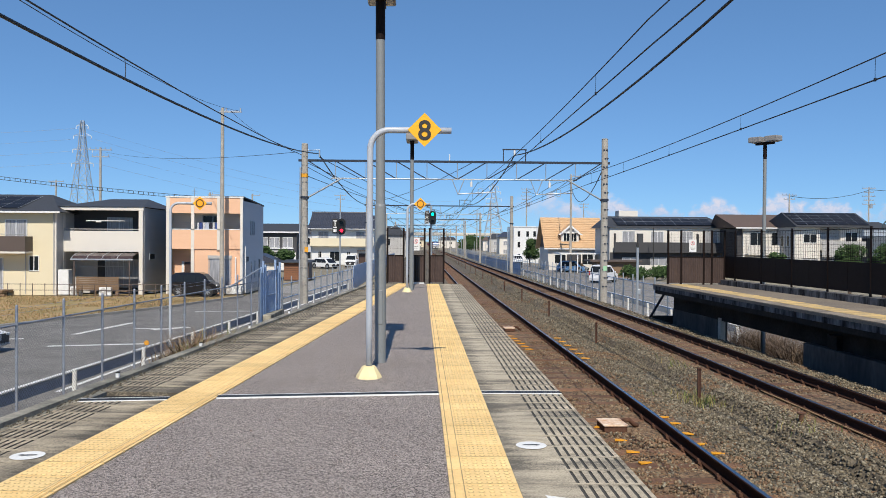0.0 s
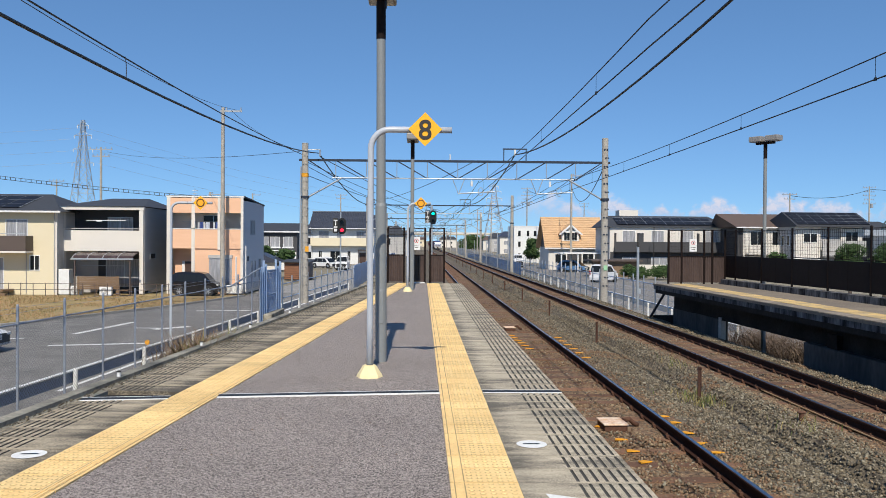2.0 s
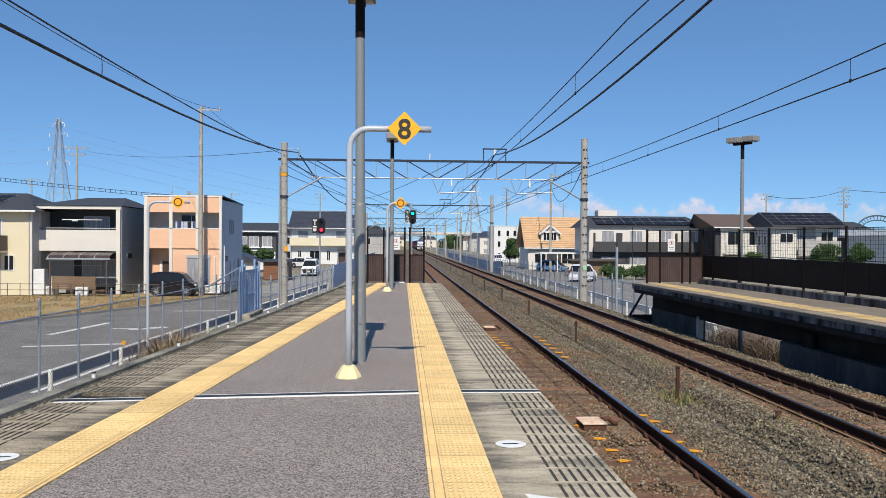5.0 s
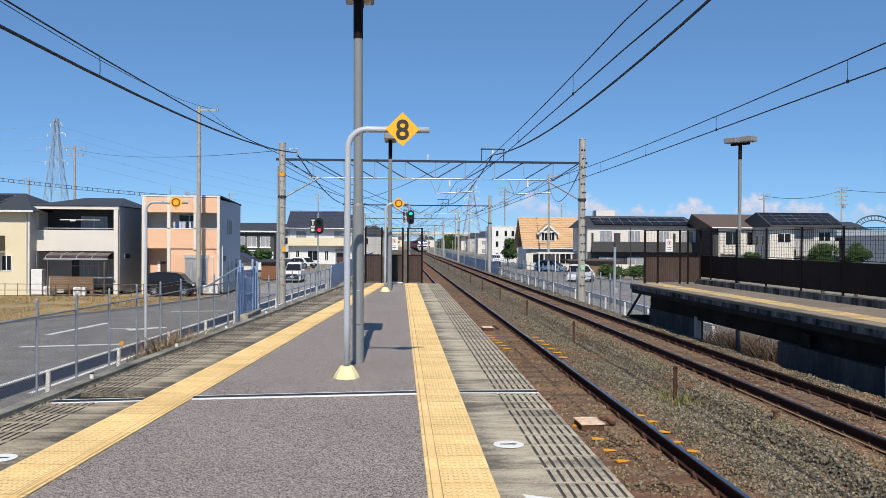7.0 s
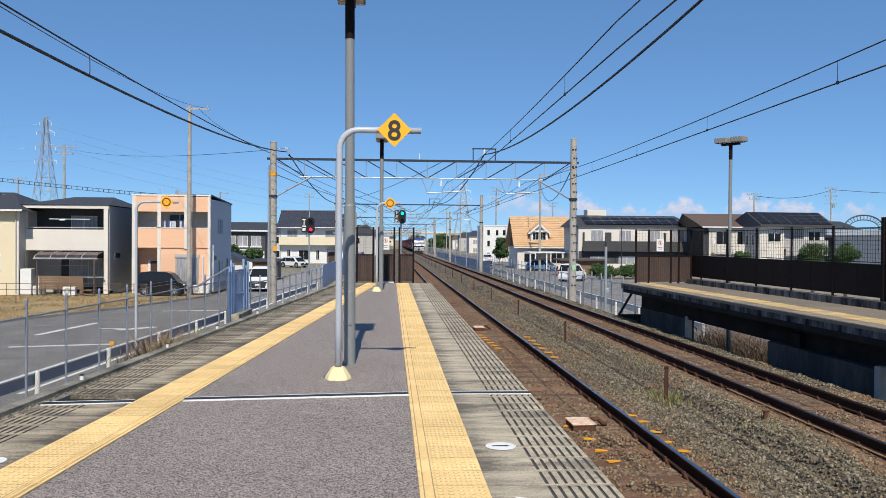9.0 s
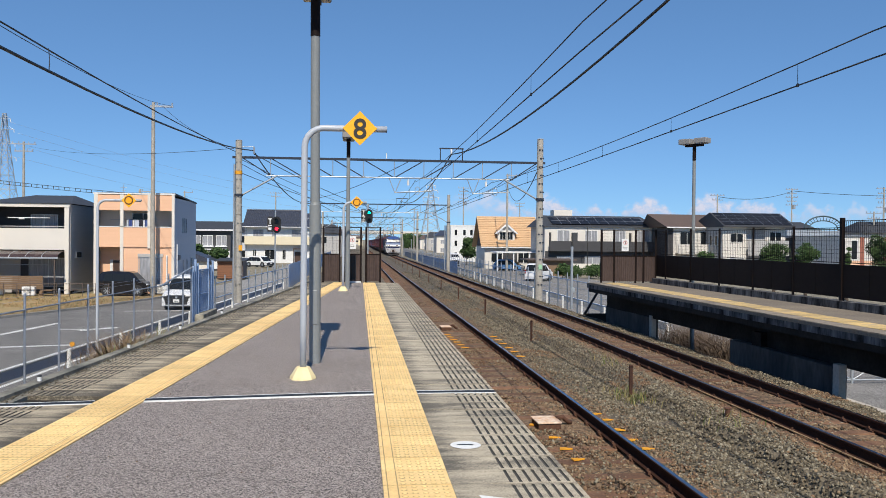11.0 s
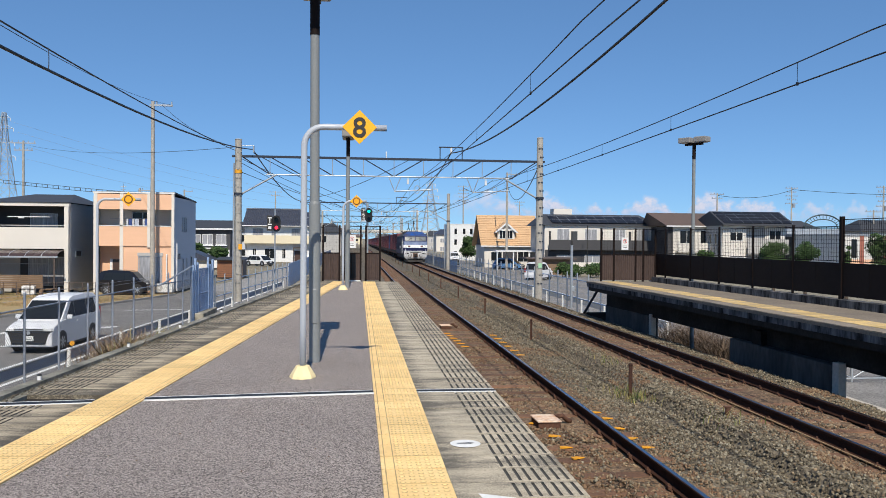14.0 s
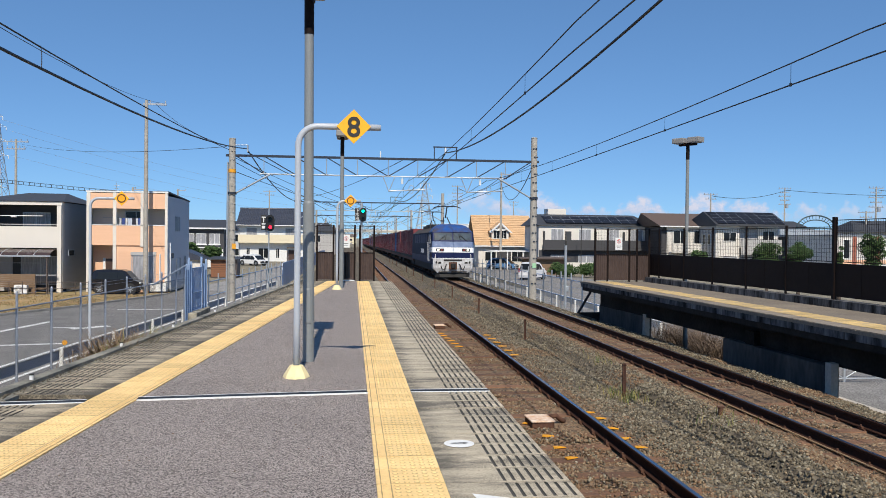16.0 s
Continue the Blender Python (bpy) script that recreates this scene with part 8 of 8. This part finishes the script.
    part("trim_line", wrap(1.31, 1.352), LOCO_WHITE, body)
    part("screen_surround", wrap(2.446, 3.055), LOCO_NAVY, body, "dark surround of the windscreens")
    for x0, x1 in ((-1.22, -0.05), (0.05, 1.22)):
        part("windscreen", front(2.53, 3.0, x0, x1, 0.022), SCREEN, body)
    part("skirt", Geo().add([(-1.02, 0.05, 0.38), (1.02, 0.05, 0.38), (1.02, 0.6, 0.38), (-1.02, 0.6, 0.38), (-1.30, -0.03, 0.66), (1.30, -0.03, 0.66), (1.34, 0.6, 0.66), (-1.34, 0.6, 0.66), (-1.33, -0.03, 1.30), (1.33, -0.03, 1.30), (1.37, 0.6, 1.30), (-1.37, 0.6, 1.30)], [(0, 1, 5, 4), (1, 2, 6, 5), (3, 0, 4, 7), (4, 5, 9, 8), (5, 6, 10, 9), (7, 4, 8, 11), (8, 9, 10, 11), (3, 2, 1, 0)]), LOCO_SKIRT, lo, "pale grey dirty front skirt")
    part("snow_plough", Geo().add([(-1.15, 0.25, 0.06), (1.15, 0.25, 0.06), (1.2, 0.45, 0.40), (-1.2, 0.45, 0.40), (-0.85, -0.12, 0.08), (0.85, -0.12, 0.08), (0.95, 0.05, 0.40), (-0.95, 0.05, 0.40)], [(4, 5, 6, 7), (0, 4, 7, 3), (5, 1, 2, 6), (7, 6, 2, 3), (0, 1, 5, 4)]), UNDER, lo)
    part("vent", Geo().box(-0.62, 0.62, -0.05, 0.0, 1.14, 1.26, bev=0.01), UNDER, lo)
    part("step", Geo().box(-0.95, 0.95, -0.16, -0.03, 0.46, 0.50), UNDER, lo)
    for s in (-1, 1):
        part("wiper", Geo().tube((s * 0.95, yy_at(2.5) - 0.05, 2.47), (s * 0.5, yy_at(2.8) - 0.05, 2.85), 0.018, n=5), UNDER, body)
        part("wiper", Geo().tube((s * 0.5, yy_at(2.56) - 0.05, 2.56), (s * 0.42, yy_at(2.95) - 0.05, 2.95), 0.016, n=5), UNDER, body)
        hs = part("lamp_housing", front(1.79, 1.97, s * 0.86 - 0.27, s * 0.86 + 0.27, 0.03), SIGN_BLACK, body)
        part("headlight", Geo().tube((s * 0.98, -0.06, 1.88), (s * 0.98, -0.02, 1.88), 0.07, n=14), glow("headlight_glow", (1.0, 0.88, 0.70), 1.6), hs)
        part("marker_lamp", Geo().tube((s * 0.74, -0.05, 1.88), (s * 0.74, -0.02, 1.88), 0.055, n=12), mat("red_lamp", (0.25, 0.03, 0.03), 0.3, bump=0), hs)
        part("handrail", Geo().pipe([(s * 1.18, -0.03, 0.75), (s * 1.18, -0.12, 0.8), (s * 1.18, -0.12, 1.55), (s * 1.18, -0.03, 1.6)], 0.016, 6), WHITE_STEEL, lo)
        part("hose", Geo().pipe([(s * 0.42, -0.03, 0.95), (s * 0.5, -0.16, 0.8), (s * 0.58, -0.16, 0.6), (s * 0.72, -0.06, 0.62), (s * 0.8, -0.05, 0.85)], 0.03, 6), UNDER, lo)
        part("lower_lamp", Geo().tube((s * 1.12, -0.07, 1.06), (s * 1.12, -0.02, 1.06), 0.075, n=12), UNDER, lo)
        part("bracket", Geo().box(s * 0.78, s * 0.98, -0.07, -0.02, 0.98, 1.10), UNDER, lo)
        x = s * (W + 0.008)
        sd = lambda y0, y1, z0, z1, e=0.0: Geo().box(x + s * e - 0.006, x + s * e + 0.006, y0, y1, z0, z1)
        part("side_panel", sd(0.3, 17.6, 0.95, 1.42), LOCO_NAVY, body, "navy lower side panel")
        part("side_panel", sd(2.9, 15.0, 1.45, 2.05), LOCO_SIDE, body)
        part("side_panel", sd(0.35, 1.6, 1.72, 2.05), LOCO_WHITE, body, "white side flash of the cab")
        part("cab_window", sd(0.85, 1.45, 2.30, 2.95, 0.006), SCREEN, body)
        part("cab_door", sd(1.75, 2.4, 1.05, 2.95, 0.006), LOCO_BLUE, body)
        part("door_window", sd(1.88, 2.27, 2.25, 2.8, 0.014), SCREEN, body)
        for q in (1.68, 2.47):
            part("grab_rail", Geo().tube((x + s * 0.05, q, 1.1), (x + s * 0.05, q, 2.4), 0.018, n=6), WHITE_STEEL, body)
        for i in range(6):
            part("louvre", sd(3.4 + i * 1.9, 4.8 + i * 1.9, 2.3, 2.95, 0.006), LOCO_NAVY, body)
        for i in range(3):
            part("side_label", sd(6.2 + i * 0.9, 6.8 + i * 0.9, 1.6, 1.9, 0.01), LOCO_WHITE, body)
    part("coupler", Geo().box(-0.15, 0.15, -0.45, 0.1, 0.70, 1.0, bev=0.03), UNDER, lo)
    part("coupler_pocket", Geo().box(-0.27, 0.27, -0.14, -0.03, 0.60, 1.08, bev=0.02), RUST, lo)
    part("underframe", Geo().box(-1.2, 1.2, 0.6, L - 0.6, 0.45, 0.92), UNDER, lo)
    for y in (3.2, 9.0, 14.8):
        bogie(lo, y, 0.5, 2.4)
    for y, d in ((3.6, 1), (14.4, -1)):
        p = part("pantograph", Geo().tube((0.30, y, 3.52), (0.12, y + d * 1.0, 4.15), 0.04, n=6).tube((-0.30, y, 3.52), (-0.12, y + d * 1.0, 4.15), 0.04, n=6).tube((0.0, y + d * 1.0, 4.15), (0.0, y + d * 0.1, 4.88), 0.045, n=6), BEAM, lo)
        part("pan_head", Geo().pipe([(-0.95, y, 4.80), (-0.65, y, 4.92), (0.65, y, 4.92), (0.95, y, 4.80)], 0.035, 6).tube((-0.65, y + 0.25, 4.91), (0.65, y + 0.25, 4.91), 0.03, n=6), BEAM, p)
        part("pan_frame", Geo().box(-0.5, 0.5, y - 0.6, y + 0.9, 3.48, 3.54), UNDER, lo)
        for xx in (-0.4, 0.4):
            part("insulator", Geo().tube((xx, y - 0.3, 3.38), (xx, y - 0.3, 3.52), 0.07, n=8), WHITE_STEEL, lo)
    return lo


def container_mesh(material):
    """A goods container, 3.7 m long, its walls pressed into deep ribs."""
    east, d = [], 0.13
    y = 0.12
    while y < 3.5:
        east += [(1.2 - d, y), (1.2, y + 0.06), (1.2, y + 0.18), (1.2 - d, y + 0.25)]
        y += 0.42
    front = [(-1.2 + 0.1, 0.0)]
    for i in range(5):
        x = -1.0 + i * 0.42
        front += [(x, 0.0), (x + 0.03, -0.04), (x + 0.27, -0.04), (x + 0.30, 0.0)]
    outline = [(-1.2, 0.0)] + front + [(1.2, 0.0), (1.2, 0.09)] + east + [(1.2, 3.62), (1.2, 3.66), (-1.2, 3.66), (-1.2, 3.62)] + [(-x, y) for x, y in reversed(east)] + [(-1.2, 0.09)]
    return Geo().prism(outline, "z", 0.0, 2.5).mesh("container", material)


def wagon(meshes):
    w = thing("container_wagon", "flat wagon loaded with dark red ribbed containers", "wagon", group="wagons of the goods train")
    part("deck", Geo().box(-1.2, 1.2, 0.2, 19.6, 0.9, 1.06).box(-0.3, 0.3, -0.2, 20.0, 0.75, 0.95), UNDER, w)
    for s in (-1, 1):
        part("sill", Geo().box(s * 1.12, s * 1.22, 0.2, 19.6, 0.72, 0.94), RUST, w)
    for y in (3.0, 16.8):
        bogie(w, y, 0.42, 1.9)
    for i in range(5):
        ob = new("container", meshes[i % len(meshes)])
        ob.parent = w
        ob.location = (0, 0.35 + i * 3.86, 1.06)
        for s in (-1, 1):
            part("top_rail", Geo().box(s * 1.15, s * 1.215, 0.0, 3.66, 2.42, 2.51), LOCO_SKIRT if i % 3 == 1 else CONTAINER, ob)
            part("bottom_rail", Geo().box(s * 1.15, s * 1.215, 0.0, 3.66, 0.0, 0.12), UNDER, ob)
    return w


def rail_pose(y):
    """On the far track, with the slope of the rails."""
    return pose(T2, y, rail_z(y), math.degrees(math.atan(-0.004)) if y > 0 else 0, 0, 0)


red, blue = container_mesh(CONTAINER), container_mesh(CONTAINER_BLUE)
loco = locomotive()
first = wagon([red])
second = wagon([red, red, blue, red, red])
wagons = [first, second]
for i in range(16):
    wagons.append(copy_thing(second if i in (5, 6, 7, 11) else first, Matrix()))


def front_of_train(t):
    return 53.4 + 20.55 * (16 - t)


def motions():
    times = (0, 2, 4, 6, 8, 10, 12, 14, 16)
    walk(loco, [(t, rail_pose(front_of_train(t))) for t in times])
    for i, w in enumerate(wagons):
        walk(w, [(t, rail_pose(front_of_train(t) + 18.9 + 20.4 * i)) for t in times])
    walk(minivan, [(t, pose(x - 0.12, y, GROUND, 0, 0, r)) for t, x, y, r in VAN])


VAN = [(0, -10.3, 119, 0), (2, -10.4, 106, 0), (3.5, -10.1, 96.5, 0), (7, -9.6, 74, 0), (9, -9.7, 60.5, 0), (11.3, -9.6, 43.1, -2.5), (12.5, -9.9, 36.7, -3.8), (13.5, -10.4, 31.0, -4.0), (14.5, -10.95, 25.3, -4.5), (16, -11.7, 16.8, -4.5)]


# ---- paving pieces ----
def slab_mesh(mirror):
    """An edge slab, 0.745 wide and 0.3 long, with seven dark slip grooves."""
    g = Geo()
    L, wd, gap = 0.292, 0.745, 0.058
    xs = [0.0] + [0.348 + gap * i + o for i in range(7) for o in (0.0, 0.02)] + [wd]
    s = -1 if mirror else 1
    ya, yb = 0.02, L - 0.02
    X = lambda x: s * x
    for y0, y1, whole in ((0, ya, True), (yb, L, True), (ya, yb, False)):
        if whole:
            g.quad((X(0), y0, 0.008), (X(wd), y0, 0.008), (X(wd), y1, 0.008), (X(0), y1, 0.008))
        else:
            for i in range(len(xs) - 1):
                deep = i % 2 == 1
                z = 0.002 if deep else 0.008
                g.quad((X(xs[i]), y0, z), (X(xs[i + 1]), y0, z), (X(xs[i + 1]), y1, z), (X(xs[i]), y1, z), 1 if deep else 0)
                if deep:
                    g.quad((X(xs[i]), y0, 0.002), (X(xs[i]), y1, 0.002), (X(xs[i]), y1, 0.008), (X(xs[i]), y0, 0.008), 1)
                    g.quad((X(xs[i + 1]), y0, 0.002), (X(xs[i + 1]), y1, 0.002), (X(xs[i + 1]), y1, 0.008), (X(xs[i + 1]), y0, 0.008), 1)
    for p, q in (((0, 0), (wd, 0)), ((wd, 0), (wd, L)), ((wd, L), (0, L)), ((0, L), (0, 0))):
        low = -0.14 if p[0] == wd and q[0] == wd else -0.03
        g.quad((X(p[0]), p[1], low), (X(q[0]), q[1], low), (X(q[0]), q[1], 0.008), (X(p[0]), p[1], 0.008))
    me = bpy.data.meshes.new("edge_slab")
    me.from_pydata(g.v, [], g.f)
    me.materials.append(SLAB_DIRTY if mirror else SLAB)
    me.materials.append(GROOVE)
    me.polygons.foreach_set("material_index", g.m)
    return me


def tile_mesh(mirror):
    """A tactile tile, 0.4 by 0.3, with 5 x 5 studs and a raised bar along its inner side."""
    g = Geo()
    s = -1 if mirror else 1
    g.box(0, s * 0.4, 0, 0.291, -0.02, 0.010)
    for x in (0.035, 0.062):
        g.box(s * x, s * (x + 0.014), 0, 0.291, 0.010, 0.0135)
    for x in (0.022, 0.080):
        g.quad((s * x, 0, 0.0108), (s * (x + 0.007), 0, 0.0108), (s * (x + 0.007), 0.291, 0.0108), (s * x, 0.291, 0.0108), 2)
    n = 6
    for i in range(5):
        for j in range(5):
            cx, cy = s * (0.118 + i * 0.06), 0.03 + j * 0.06
            v = [(cx + r * math.cos(2 * math.pi * k / n), cy + r * math.sin(2 * math.pi * k / n), z) for r, z in ((0.014, 0.010), (0.0105, 0.0138)) for k in range(n)]
            g.add(v, [(k, (k + 1) % n, n + (k + 1) % n, n + k) for k in range(n)] + [tuple(range(n, 2 * n))])
            a = 0.6 * ((i * 7 + j * 3) % 5)
            # Flat ring set to the near side: dirt plus the stud's shading as colour.
            g.add([(cx + 0.021 * math.cos(2 * math.pi * k / n + a), cy - 0.004 + 0.019 * math.sin(2 * math.pi * k / n + a), 0.0108) for k in range(n)], [tuple(range(n))], 1)
    g.quad((0, 0, 0.0106), (s * 0.4, 0, 0.0106), (s * 0.4, 0.009, 0.0106), (0, 0.009, 0.0106), 1)
    return g.mesh("tactile_tile", YELLOW, TILE_DIRT_AND_SHADE, SEAM_DIRT)


slab_r, slab_l = slab_mesh(False), slab_mesh(True)
tile_r, tile_l = tile_mesh(False), tile_mesh(True)
paving_r = thing("edge_paving", "grooved concrete edge slabs of the platform", "paving", kind="structure")
paving_l = thing("edge_paving", "stained grooved concrete slabs on the closed platform side", "paving", kind="structure")
strip_r = thing("tactile_strip", "yellow tactile warning strip along the platform edge", "tactile paving", kind="structure")
strip_l = thing("tactile_strip", "yellow tactile warning strip along the closed side", "tactile paving", kind="structure")
turn = math.atan(0.0738)
y = 2.64
while y < END - 0.3:
    taper = 1.0 if y < 14 else 1.0 - 0.12 * (y - 14) / 13
    if not 7.45 < y < 7.59:
        ob = new("edge_slab", slab_r)
        ob.parent = paving_r
        ob.location = (0.574, y, random.uniform(-0.0015, 0.0015))
        ob.rotation_euler = (random.uniform(-0.003, 0.003), 0, 0)
    ob = new("tactile_tile", tile_r)
    ob.parent = strip_r
    ob.location = (0.172, y, 0)
    y += 0.3
y = 2.5
while y < END - 0.3:
    z = random.uniform(-0.0015, 0.0015)
    if not 7.08 < y < 7.33:
        ob = new("edge_slab", slab_l)
        ob.parent = paving_l
        ob.location = (left_strip(y) - 0.001, y, z)
        ob.rotation_euler = (0, 0, -turn)
    ob = new("tactile_tile", tile_l)
    ob.parent = strip_l
    ob.location = (left_strip(y) + 0.401, y, 0)
    ob.rotation_euler = (0, 0, -turn)
    y += 0.3 * math.cos(turn)
g = Geo()
g.box(0.172, 0.572, -20, 2.64, -0.02, 0.01)
tagged(part("rear_tiles", g, YELLOW, strip_r), kind="stuff")
g = Geo().box(0.574, 1.319, -20, 2.64, -0.03, 0.008)
part("rear_slabs", g, SLAB, paving_r)
g = Geo().add([(left_strip(a) + o, a, z) for a in (-20, 2.5) for o in (0.0, 0.401) for z in (-0.02, 0.01)], [(0, 1, 3, 2), (4, 6, 7, 5), (0, 4, 5, 1), (2, 3, 7, 6), (0, 2, 6, 4), (1, 5, 7, 3)])
tagged(part("rear_tiles", g, YELLOW, strip_l), kind="stuff")
g = Geo().add([(left_strip(a) + o, a, z) for a in (-20, 2.5) for o in (-0.75, -0.002) for z in (-0.03, 0.008)], [(0, 1, 3, 2), (4, 6, 7, 5), (0, 4, 5, 1), (2, 3, 7, 6), (0, 2, 6, 4), (1, 5, 7, 3)])
part("rear_slabs", g, SLAB_DIRTY, paving_l)
motions()
